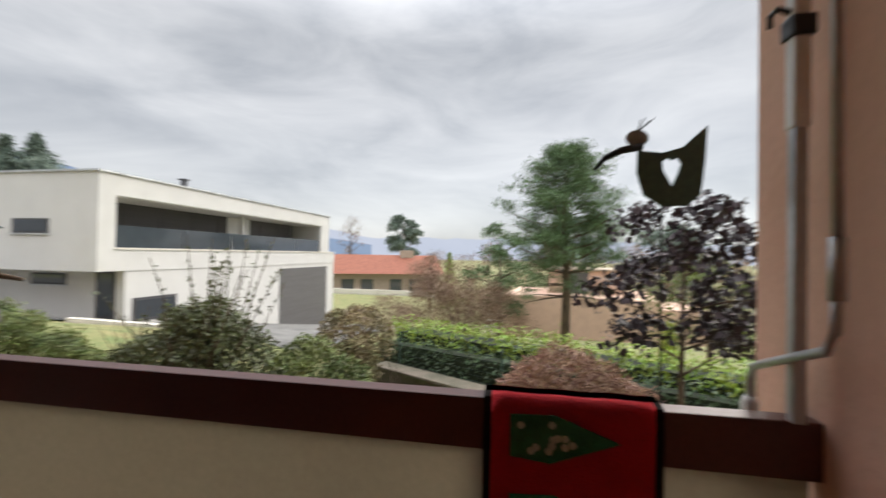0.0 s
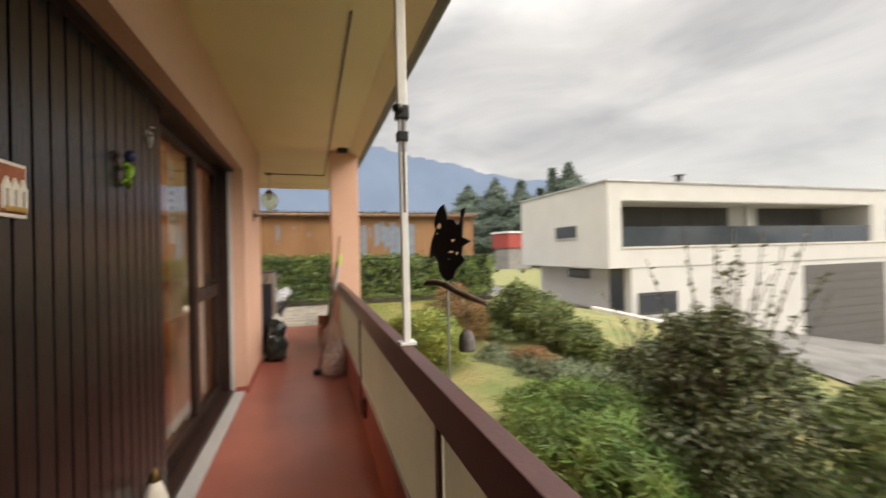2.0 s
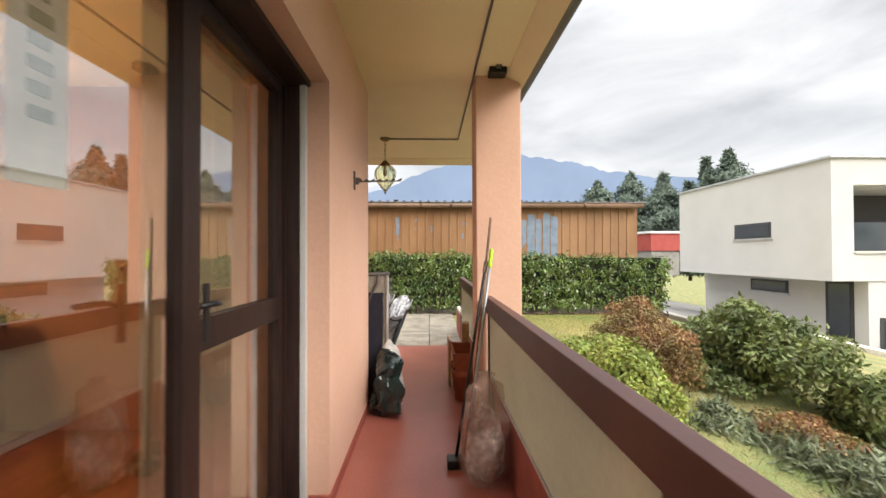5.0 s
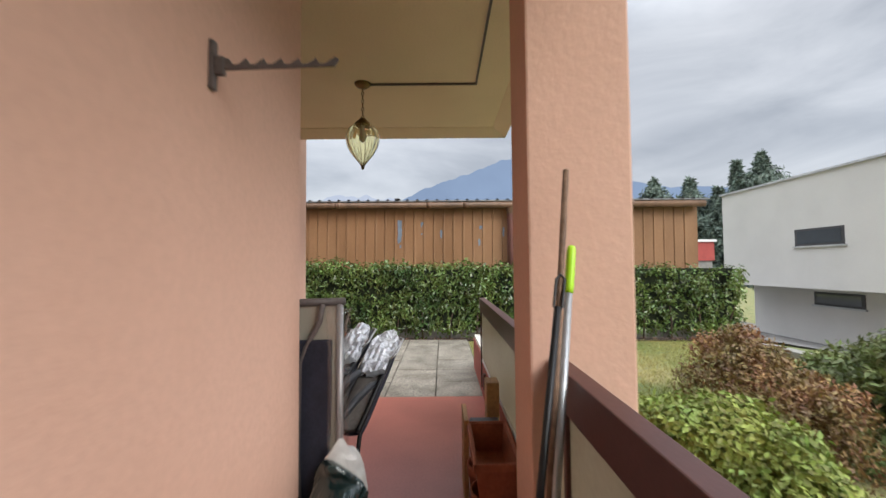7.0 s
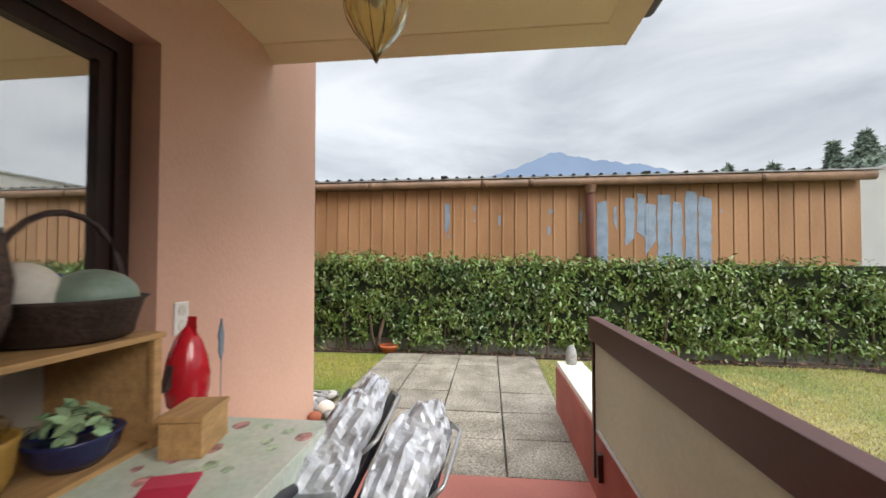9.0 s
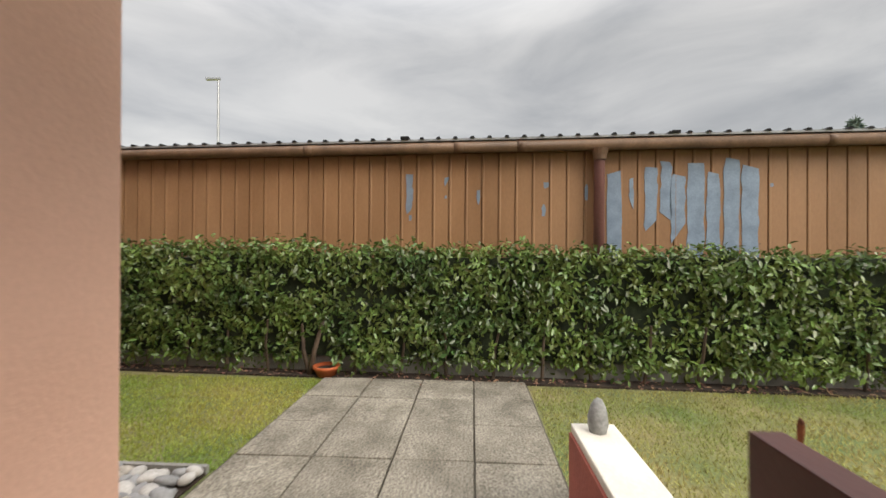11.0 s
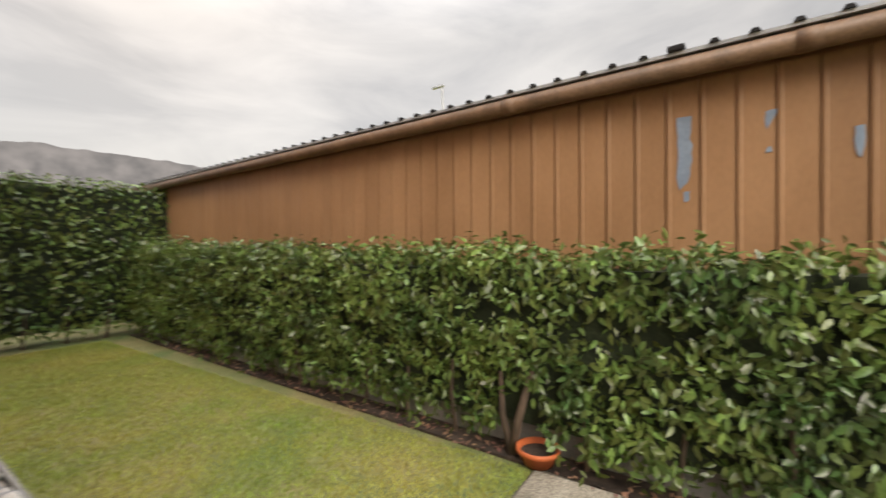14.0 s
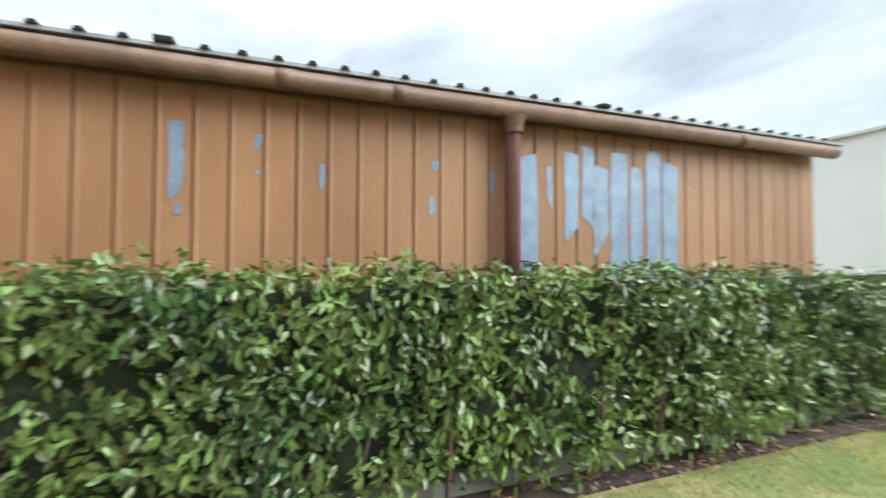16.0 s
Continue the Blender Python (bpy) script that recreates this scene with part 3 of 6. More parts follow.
        right = [(y + wd / 2 - rp.uniform(-0.3, 1) * jag * (1 + (k in (0, rows))), bot + slant + (top - bot - slant) * k / rows + rp.uniform(-0.3, 0.3) * (top - bot - slant) / rows) for k in range(rows + 1)]
        part("bare_patch", slab_shape(bmesh.new(), left + right[::-1], -0.002, 0.0085, axis="x"), zinc, w, "bare zinc where paint flaked off")
    return s


shed()

# ---- paving ----
pv = solid("pavement", boxed(-10.2, -7.145, -0.87, 1.04, -0.2, -0.02), joint_soil, "washed concrete slab path to the hedge", "pavement", "structure")
slab_me = finish(boxed(-0.244, 0.244, -0.23, 0.23, -0.045, 0.0, bevel=0.006), "slab", slab_stone)
rs = random.Random(3)
for i in range(6):
    for j in range(4):
        share("slab", slab_me, pv, pose(-7.395 - 0.5 * i, -0.62 + 0.472 * j, -0.004 + rs.uniform(-0.004, 0.004), rs.uniform(-0.5, 0.5), rs.uniform(-0.5, 0.5), rs.uniform(-0.4, 0.4)))


# ---- leaf and far materials ----
def leaf(name, colour, second, rough=0.55, trans=0.2, island=0.4):
    return material(name, colour, rough, vary=0.15, scale=3, bump=0, second=second, island=island, trans=trans)


yellow_green = leaf("yellow_green_leaf", (0.26, 0.3, 0.06), (0.14, 0.2, 0.04))
red_brown = leaf("red_brown_leaf", (0.26, 0.135, 0.055), (0.14, 0.13, 0.04))
rhodo = leaf("rhododendron_leaf", (0.15, 0.185, 0.05), (0.065, 0.095, 0.03))
holly_leaf = leaf("holly_leaf", (0.095, 0.112, 0.042), (0.05, 0.06, 0.026), 0.42)
juniper_leaf = leaf("juniper_leaf", (0.19, 0.29, 0.07), (0.09, 0.16, 0.045))
grey_juniper = leaf("creeping_juniper_leaf", (0.18, 0.22, 0.13), (0.11, 0.13, 0.07))
brown_twig = leaf("brown_dry_leaf", (0.29, 0.165, 0.105), (0.19, 0.115, 0.07))
topiary_leaf = leaf("topiary_leaf", (0.22, 0.17, 0.085), (0.12, 0.11, 0.05))
ivy_leaf = leaf("ground_cover_leaf", (0.15, 0.29, 0.05), (0.08, 0.17, 0.035))
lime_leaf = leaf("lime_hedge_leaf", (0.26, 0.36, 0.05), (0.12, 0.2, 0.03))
dark_side_leaf = leaf("dark_side_hedge_leaf", (0.08, 0.13, 0.06), (0.05, 0.085, 0.04))
thuja_leaf = leaf("yellow_thuja_leaf", (0.36, 0.42, 0.04), (0.2, 0.26, 0.03))
pine_leaf = leaf("pine_needle", (0.11, 0.18, 0.075), (0.06, 0.1, 0.045), 0.7, 0.1)
# far conifers: needle colour is lifted and greyed to include distance haze
hazed_fir_leaf = leaf("hazed_far_fir_needle", (0.17, 0.215, 0.165), (0.075, 0.11, 0.09), 0.8, 0.15, 0.4)
bare_leaf = leaf("far_winter_twig", (0.25, 0.17, 0.115), (0.17, 0.12, 0.085), 0.9, 0.1, 0.2)
purple_leaf = leaf("purple_black_leaf", (0.03, 0.016, 0.02), (0.016, 0.01, 0.014), 0.5, 0.1)
red_tile = material("red_roof_tile", (0.3, 0.11, 0.07), 0.85, vary=0.15, scale=3, bump=0.3, grain=8, per_object=0.1)
far_plaster = material("pale_salmon_plaster", (0.58, 0.4, 0.3), 0.9, vary=0.05)
tan_plaster = material("tan_plaster", (0.45, 0.36, 0.28), 0.9, vary=0.08)
reflective = material("dark_window_pane", (0.05, 0.06, 0.07), 0.08, vary=0.05, bump=0, spec=0.8)
blind = material("grey_blind", (0.09, 0.085, 0.085), 0.6, vary=0.06, scale=4, bump=0.4, grain=12, stretch=(0.1, 0.1, 3))
garage_mat = material("grey_garage_door", (0.115, 0.11, 0.11), 0.6, vary=0.05, bump=0.3, grain=10, stretch=(0.1, 0.1, 2))
red_paint = material("red_container_paint", (0.36, 0.06, 0.05), 0.6, vary=0.08)
fence_green = material("green_fence_coating", (0.045, 0.085, 0.065), 0.6, vary=0.1)


# ---- white house ----
def white_house():
    Z = -4.6
    h = thing("house", "white two-storey modern house with flat roof", "house", (-12.075, 11.09, Z))

    def p(name, a, mat, label="", parent=None, bevel=0.0):
        x0, x1, y0, y1, z0, z1 = a
        return part(name, boxed(x0, x1, y0, y1, z0 - Z, z1 - Z, bevel=bevel), mat, parent or h, label)

    W, D = -6.57, 16.4
    p("base_wall", (W + 0.1, -0.03, 1.0, 17.3, Z, 0.47), white_render)
    p("end_wall", (W, 0, 0, 0.6, 0.47, 3.71), white_render)
    p("side_wall", (W, W + 0.3, 0.6, D, 0.47, 3.71), white_render)
    p("far_wall", (W, 0, D - 1.2, D, 1.26, 3.71), white_render)
    p("balcony_slab", (W + 0.3, 0.0, 0.6, 17.3, 0.47, 1.2), white_render)
    p("balcony_edge", (W + 0.3, 0.04, 0.6, 17.3, 1.2, 1.26), cap_paint)
    p("fascia", (W + 0.3, 0, 0.6, D - 1.2, 3.0, 3.71), white_render)
    p("loggia_ceiling", (W + 0.3, -0.1, 0.6, D - 1.2, 3.0 - 0.04, 3.0), white_render)
    edge = p("roof_edge", (W - 0.06, 0.06, -0.06, D + 0.06, 3.71, 3.77), roof_edge_metal)
    for k in range(8):
        p("blind", (-1.75, -1.7, 0.62 + k * 1.72, 0.62 + k * 1.72 + 1.68, 1.26, 2.96), blind, "closed dark grey blind")
    p("curtain", (-1.68, -1.64, 8.1, 9.9, 1.26, 2.95), white_metal, "white window panel")
    p("post", (-0.9, -0.7, 8.0, 8.2, 1.26, 2.96), white_render)
    for k in range(5):
        q = p("balustrade_pane", (-0.12, -0.1, 0.65 + k * 2.9, 0.6 + (k + 1) * 2.9, 1.26, 2.02), reflective, "mirroring balustrade glass")
    # end wall windows
    for name, x0, x1, z0, z1, y, lab in (("window", -3.44, -1.92, 1.69, 2.18, 0.0, "narrow upper window"), ("window", -4.0, -2.45, -0.08, 0.32, 1.0, "narrow lower window")):
        w = p(name, (x0, x1, y - 0.012, y + 0.1, z0, z1), house_dark, lab)
        p("sill", (x0 - 0.05, x1 + 0.05, y - 0.05, y + 0.02, z0 - 0.05, z0), roof_edge_metal, "", w)
        p("pane", (x0 + 0.09, x1 - 0.09, y - 0.02, y - 0.012, z0 + 0.06, z1 - 0.06), reflective, "", w)
    d = p("door", (-1.2, -0.4, 0.985, 1.1, -1.2, 0.45), house_dark, "dark entrance door")
    p("door_leaf", (-1.1, -0.5, 0.975, 0.985, -1.1, 0.35), reflective, "", d)
    g = p("garage_door", (-0.05, -0.012, 10.4, 16.2, -3.75, 0.25), garage_mat, "large dark grey garage door")
    for k in range(10):
        p("slat", (-0.012, 0.0, 10.42, 16.18, -3.73 + k * 0.4, -3.73 + k * 0.4 + 0.37), garage_mat, "", g)
    lw = p("window", (-0.05, -0.012, 1.3, 3.2, -1.35, -0.5), house_dark, "dark lower window")
    p("pane", (-0.012, -0.006, 1.4, 3.1, -1.25, -0.6), reflective, "", lw)
    ch = p("chimney", (-2.2, -2.0, 5.6, 5.8, 3.77, 4.5), house_dark, "thin metal flue")
    p("cap", (-2.28, -1.92, 5.52, 5.88, 4.45, 4.5), house_dark, "", ch)
    return h


white_house()
GW = solid("garden_wall", boxed(0, 6.4, -0.1, 0.1, -1.8, 0, bevel=0.01), cap_paint, "low white concrete wall in front of the house", "wall", "structure")
GW.matrix_basis = pose(-12.3, 10.5, -0.9, 0, 0, -4)
solid("kerb_strip", boxed(-12.6, -9.4, 6.1, 6.3, -1.0, -0.18, bevel=0.02), concrete, "low dark kerb behind the hedge", "kerb", "structure")


lane_grey = material("grey_lane_gravel", (0.17, 0.165, 0.155), 0.95, vary=0.2, scale=1.5, bump=0.4, grain=30)


def driveway(label, x0, x1, y0, y1):
    """A paved sheet that follows the ground."""
    bm = bmesh.new()
    nx, ny = int((x1 - x0) / 0.5), int((y1 - y0) / 0.5)
    g = [[bm.verts.new((x0 + (x1 - x0) * i / nx, y0 + (y1 - y0) * j / ny, ground_z(x0 + (x1 - x0) * i / nx, y0 + (y1 - y0) * j / ny) + 0.07)) for j in range(ny + 1)] for i in range(nx + 1)]
    for i in range(nx):
        for j in range(ny):
            bm.faces.new((g[i][j], g[i + 1][j], g[i + 1][j + 1], g[i][j + 1]))
    return solid("road", bm, lane_grey, label, "road", "structure", smooth=True)


driveway("pale grey paved driveway beside the garage", -12.0, -4.5, 10.9, 28.5)
driveway("grey gravel lane between the hedge and white house", -34.0, -12.7, 6.6, 22.0)


def red_house():
    Z = -4.6
    h = thing("house", "distant low house with red tiled roof", "house", (-18.5, 59.0, Z), 24)
    part("wall", boxed(-7.5, 7.5, -3.5, 3.5, 0, 3.3), tan_plaster, h)
    bm = bmesh.new()
    v = [bm.verts.new(c) for c in ((-8.2, -4.6, 3.0), (8.2, -4.6, 3.0), (8.2, 4.6, 3.0), (-8.2, 4.6, 3.0), (-7.0, 0, 5.6), (8.0, 0, 5.6))]
    for f in ((0, 1, 5, 4), (2, 3, 4, 5), (0, 4, 3), (1, 2, 5), (0, 3, 2, 1)):
        bm.faces.new([v[i] for i in f])
    r = part("roof", bm, red_tile, h, "red tiled hipped roof")
    part("chimney", boxed(2.5, 4.4, -0.8, 0.4, 5.2, 6.3, bevel=0.03), tan_plaster, r, "broad plastered chimney")
    for x in (-6.0, -3.4, 0.6, 3.4):
        w = part("window", boxed(x, x + 1.7, -3.55, -3.45, 0.5, 2.2), reflective, h)
    solid("white_wall", boxed(-30, -9, 50.0, 50.3, -4.6, -3.4), cap_paint, "long white boundary wall", "wall", "structure")
    return h


red_house()


def salmon_house():
    h = thing("house", "salmon plastered neighbour house below the garden", "house", (4.0, 25.0, -5.95), -8)
    part("wall", boxed(-3.2, 4.4, -3.0, 3.0, 0, 5.1), far_plaster, h)
    part("upper_storey", boxed(-1.0, 2.8, -0.8, 3.0, 5.1, 6.4), far_plaster, h, "set-back salmon upper storey")
    part("wing", boxed(4.4, 6.6, -2.2, 3.0, 0, 4.6), far_plaster, h, "salmon side wing")
    part("roof", boxed(-1.15, 2.95, -0.95, 3.1, 6.4, 6.5, bevel=0.02), tan_plaster, h, "flat roof slab")
    w = part("window", boxed(0.6, 1.5, -3.04, -2.96, 1.0, 1.9), reflective, h, "small grey window")
    part("window_frame", boxed(0.5, 1.6, -3.02, -2.98, 0.9, 2.0), white_metal, w)
    s = part("shutter", boxed(0.2, 1.1, -0.85, -0.78, 5.12, 6.3), blind, h, "grey louvred shutter")
    part("window", boxed(-2.7, -2.2, -3.04, -2.96, 1.6, 2.0), reflective, h)
    for k in range(8):
        part("step", boxed(-4.4, -3.25, -3.3 + 0.24 * k, -3.0 + 0.24 * k, 1.6 + 0.3 * k, 1.7 + 0.3 * k), cap_paint, h, "white outside stair step")
    return h


salmon_house()


def red_container():
    c = thing("container", "red and white metal hut beyond the hedge", "hut", (-30.5, 16.6, -0.3), 10)
    part("body", boxed(-1.0, 1.0, -1.1, 1.1, 0, 1.7), concrete, c)
    part("top", boxed(-1.1, 1.1, -1.2, 1.2, 1.7, 2.9, bevel=0.03), red_paint, c, "red painted upper part")
    part("roof", boxed(-1.2, 1.2, -1.3, 1.3, 2.9, 3.05), white_metal, c)


red_container()


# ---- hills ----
# pure emission: distance haze is painted as the ridge's own glowing colour
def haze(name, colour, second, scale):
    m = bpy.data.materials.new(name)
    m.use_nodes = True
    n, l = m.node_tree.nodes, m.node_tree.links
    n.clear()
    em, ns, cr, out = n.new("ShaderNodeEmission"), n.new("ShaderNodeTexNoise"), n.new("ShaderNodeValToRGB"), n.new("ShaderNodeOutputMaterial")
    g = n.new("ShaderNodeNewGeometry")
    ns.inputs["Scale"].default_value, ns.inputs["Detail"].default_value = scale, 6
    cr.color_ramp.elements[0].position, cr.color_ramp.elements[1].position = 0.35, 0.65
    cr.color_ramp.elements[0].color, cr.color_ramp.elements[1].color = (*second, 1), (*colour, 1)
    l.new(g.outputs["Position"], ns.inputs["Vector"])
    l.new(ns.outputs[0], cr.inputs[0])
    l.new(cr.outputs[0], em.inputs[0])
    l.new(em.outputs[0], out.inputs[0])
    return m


def ridge(name, label, distance, bearings, heights, mat, rough, seed):
    """A far ridge round the place: heights over bearings, in degrees from the y axis to the left."""
    bm = bmesh.new()
    lo, hi = [], []
    b = bearings[0]
    while b <= bearings[-1]:
        h = np.interp(b, bearings, heights) * (1 + rough * noise.fractal(Vector((b * 0.35, seed, 0)), 1.0, 2.0, 5))
        x, y = -math.sin(radians(b)) * distance, math.cos(radians(b)) * distance
        lo.append(bm.verts.new((x, y, -60)))
        hi.append(bm.verts.new((x * 1.05, y * 1.05, h)))
        b += 0.35
    for i in range(len(lo) - 1):
        bm.faces.new((lo[i], lo[i + 1], hi[i + 1], hi[i]))
    return solid(name, bm, mat, label, "mountain", "structure", smooth=True)


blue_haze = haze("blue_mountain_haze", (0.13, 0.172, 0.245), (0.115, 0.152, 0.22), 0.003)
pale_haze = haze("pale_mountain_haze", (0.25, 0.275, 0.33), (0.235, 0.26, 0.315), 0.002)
hill_haze = haze("grey_hill_haze", (0.16, 0.155, 0.16), (0.1, 0.1, 0.105), 0.08)
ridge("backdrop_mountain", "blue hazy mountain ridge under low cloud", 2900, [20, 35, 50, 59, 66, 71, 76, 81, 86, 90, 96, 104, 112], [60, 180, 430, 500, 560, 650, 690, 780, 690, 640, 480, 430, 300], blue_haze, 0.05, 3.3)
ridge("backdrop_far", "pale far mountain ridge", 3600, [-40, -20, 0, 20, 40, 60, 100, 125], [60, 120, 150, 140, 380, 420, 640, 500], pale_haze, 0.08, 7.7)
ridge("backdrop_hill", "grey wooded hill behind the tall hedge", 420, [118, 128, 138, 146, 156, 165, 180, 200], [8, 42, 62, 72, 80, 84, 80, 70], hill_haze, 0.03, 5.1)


# ---- plants ----
def shrub(name, label, category, blobs, n, size, mat, seed, stems=5, droop=0.2, spread=0.6, rough=0.22, core=0.0, twigs=None, lumps=6):
    """A bush: stems from its foot and a lumpy cloud of single leaves."""
    rng = np.random.default_rng(seed)
    bx, by = np.mean([b[0] for b in blobs]), np.mean([b[1] for b in blobs])
    bz = ground_z(bx, by) - 0.03
    h = thing(name, label, category, (bx, by, bz))
    o = np.array([bx, by, bz])
    cloud = list(blobs)
    for b in blobs:
        for k in range(lumps):
            a, u = rng.uniform(0, 6.28), rng.uniform(0.0, 1.0)
            c, q = math.sqrt(1 - u * u), rng.uniform(0.28, 0.46)
            cloud.append((b[0] + 0.8 * b[3] * c * math.cos(a), b[1] + 0.8 * b[3] * c * math.sin(a), b[2] + 0.8 * b[4] * u, q * b[3], q * b[4]))
    p, d = on_blobs(int(n * 1.9), cloud, rng, rough)
    keep = p[:, 2] > bz + 0.02
    p, d = p[keep], d[keep]
    f = new("foliage", leaf_mesh("foliage", p - o, d, size[0], size[1], mat, rng, droop, spread, fine=False))
    f.parent = h
    tagged(f, kind="stuff")
    for k in range(stems):
        b = blobs[k % len(blobs)]
        a = rng.uniform(0, 6.28)
        tip = (b[0] - bx + 0.5 * b[3] * math.cos(a), b[1] - by + 0.5 * b[3] * math.sin(a), b[2] - bz + 0.5 * b[4])
        mid = (tip[0] * 0.45, tip[1] * 0.45, tip[2] * 0.55)
        part("stem", tube(bmesh.new(), [(rng.uniform(-0.05, 0.05), rng.uniform(-0.05, 0.05), 0), mid, tip], [0.022, 0.016, 0.006], 6), twigs or bark, h)
    return h


shrub("shrub", "yellow-green leafy shrub beside the terrace", "shrub", [(-6.1, 2.45, -0.1, 0.55, 0.42), (-6.6, 2.3, -0.2, 0.45, 0.35), (-5.6, 2.55, -0.25, 0.45, 0.38)], 11000, (0.052, 0.027), yellow_green, 11, rough=0.3)
shrub("shrub", "reddish brown azalea shrub in winter leaf", "shrub", [(-6.75, 3.2, 0.08, 0.5, 0.46), (-7.2, 3.35, 0.12, 0.44, 0.46), (-6.3, 3.25, -0.12, 0.42, 0.44), (-6.7, 3.2, -0.3, 0.6, 0.4)], 10500, (0.045, 0.02), red_brown, 12, stems=9, rough=0.35, droop=-0.4)
shrub("shrub", "large dark green rhododendron shrub", "shrub", [(-6.75, 4.6, -0.05, 0.72, 0.62), (-6.15, 4.7, -0.2, 0.6, 0.56), (-7.25, 4.6, -0.2, 0.6, 0.6), (-6.5, 4.2, -0.5, 0.6, 0.4)], 13000, (0.08, 0.03), rhodo, 13, rough=0.3, lumps=9)
shrub("shrub", "green rounded rhododendron shrub", "shrub", [(-5.5, 5.0, -0.48, 0.46, 0.52), (-5.1, 5.15, -0.62, 0.36, 0.36)], 5200, (0.08, 0.03), rhodo, 14, rough=0.3)
shrub("ground_juniper", "low spreading grey-green juniper", "shrub", [(-5.4, 3.95, -0.68, 0.5, 0.2), (-4.7, 4.25, -0.68, 0.6, 0.22), (-4.0, 4.6, -0.68, 0.6, 0.24), (-5.9, 3.6, -0.6, 0.42, 0.2), (-3.4, 5.0, -0.7, 0.5, 0.25)], 5200, (0.12, 0.022), grey_juniper, 15, stems=8, droop=0.0, spread=0.9)
shrub("dry_plant", "red-brown withered plant among the junipers", "plant", [(-5.55, 4.05, -0.5, 0.32, 0.16), (-5.2, 4.2, -0.55, 0.25, 0.14)], 900, (0.05, 0.02), red_brown, 16)
shrub("juniper", "bright green feathery juniper bush below the railing", "shrub", [(-2.75, 3.0, -0.5, 0.65, 0.42), (-2.15, 2.9, -0.55, 0.55, 0.42), (-3.3, 3.0, -0.6, 0.5, 0.35), (-2.5, 3.4, -0.5, 0.6, 0.42)], 9000, (0.11, 0.016), juniper_leaf, 17, stems=8, droop=-0.2, spread=0.8)
shrub("holly", "large dark holly bush with open upright sprigs", "shrub", [(-2.2, 4.0, -0.05, 0.7, 0.55), (-2.75, 4.1, -0.25, 0.62, 0.5), (-1.65, 4.0, -0.3, 0.62, 0.5), (-2.1, 3.95, 0.3, 0.45, 0.42), (-1.9, 3.6, -0.45, 0.6, 0.4)], 9500, (0.055, 0.027), holly_leaf, 18, stems=10, rough=0.3)
shrub("bush", "dark green evergreen bush beside the holly", "shrub", [(-1.12, 4.35, -0.25, 0.46, 0.52), (-0.9, 4.6, -0.45, 0.42, 0.4)], 3400, (0.05, 0.025), rhodo, 19)
shrub("topiary", "brownish clipped round bush on a short trunk", "shrub", [(-0.95, 5.2, 0.08, 0.5, 0.46), (-0.95, 5.2, -0.35, 0.32, 0.35)], 4600, (0.045, 0.022), topiary_leaf, 20, stems=3, rough=0.12, lumps=0)
shrub("bush", "large rounded brown winter bush", "shrub", [(1.6, 4.3, -0.22, 0.6, 0.56), (2.0, 4.25, -0.35, 0.5, 0.45), (1.3, 4.3, -0.35, 0.46, 0.45)], 7500, (0.06, 0.015), brown_twig, 21, stems=12, rough=0.15, spread=1.0, lumps=0)
shrub("bare_shrub", "brown leafless shrubs on the slope", "shrub", [(-1.1, 17.0, -0.9, 1.3, 1.3), (-2.3, 18.0, -1.0, 1.4, 1.5), (-0.2, 18.5, -1.4, 1.3, 1.4)], 6000, (0.22, 0.02), bare_leaf, 22, stems=10, spread=1.2, rough=0.35)


def sprigs(label, at, count, height, seed, with_leaves, mat, spread=0.35):
    """Upright twigs, some with small leaves."""
    rng = np.random.default_rng(seed)
    h = thing("twig_shrub", label, "shrub", at)
    for k in range(count):
        a, s = rng.uniform(0, 6.28), rng.uniform(0.2, 1) * spread
        hgt = height * rng.uniform(0.6, 1.05)
        pts = [(0.06 * math.cos(a), 0.06 * math.sin(a), 0), (0.5 * s * math.cos(a), 0.5 * s * math.sin(a), hgt * 0.5), (s * math.cos(a + 0.3), s * math.sin(a + 0.3), hgt)]
        part("twig", tube(bmesh.new(), pts, [0.012, 0.008, 0.003], 5), bark, h)
        if with_leaves:
            u = rng.uniform(0.35, 1, 26)
            p0, p1, p2 = map(np.array, pts)
            q = np.where((u < 0.5)[:, None], p0 + (p1 - p0) * (u * 2)[:, None], p1 + (p2 - p1) * ((u - 0.5) * 2)[:, None])
            f = new("foliage", leaf_mesh("foliage", q, rng.normal(0, 1, (26, 3)), 0.06, 0.03, mat, rng, -0.3, 0.5, fine=False))
            f.parent = h
            tagged(f, kind="stuff")
    return h


sprigs("tall leafy holly sprigs above the bush", (-2.15, 4.0, -0.75), 30, 2.05, 31, True, holly_leaf, 0.95)
sprigs("bare brown twigs of a winter shrub", (-4.95, 5.7, -0.9), 14, 1.25, 32, False, bark, 0.45)
sprigs("dry brown stalks by the retaining wall", (-0.45, 5.35, -0.8), 6, 0.75, 33, False, bark, 0.2)


def ground_cover():
    rng = np.random.default_rng(41)
    n = 9000
    x, y = rng.uniform(-1.9, 2.6, n), rng.uniform(2.2, 5.6, n)
    z = np.array([ground_z(a, b) + 0.06 + 0.1 * max(0, noise.noise(Vector((a * 1.5, b * 1.5, 2)))) for a, b in zip(x, y)]) + rng.uniform(-0.03, 0.06, n)
    nm = np.tile((0, 0, 1.0), (n, 1))
    keep = y < 5.7 - 0.53 * (x + 0.85)
    ob = new("ground_cover", leaf_mesh("ground_cover", np.stack([x, y, z], 1)[keep], nm[keep], 0.07, 0.045, ivy_leaf, rng, 0, 0.5, fine=False))
    return tagged(ob, "bright green leafy ground cover on the slope", "plant", kind="stuff")


ground_cover()


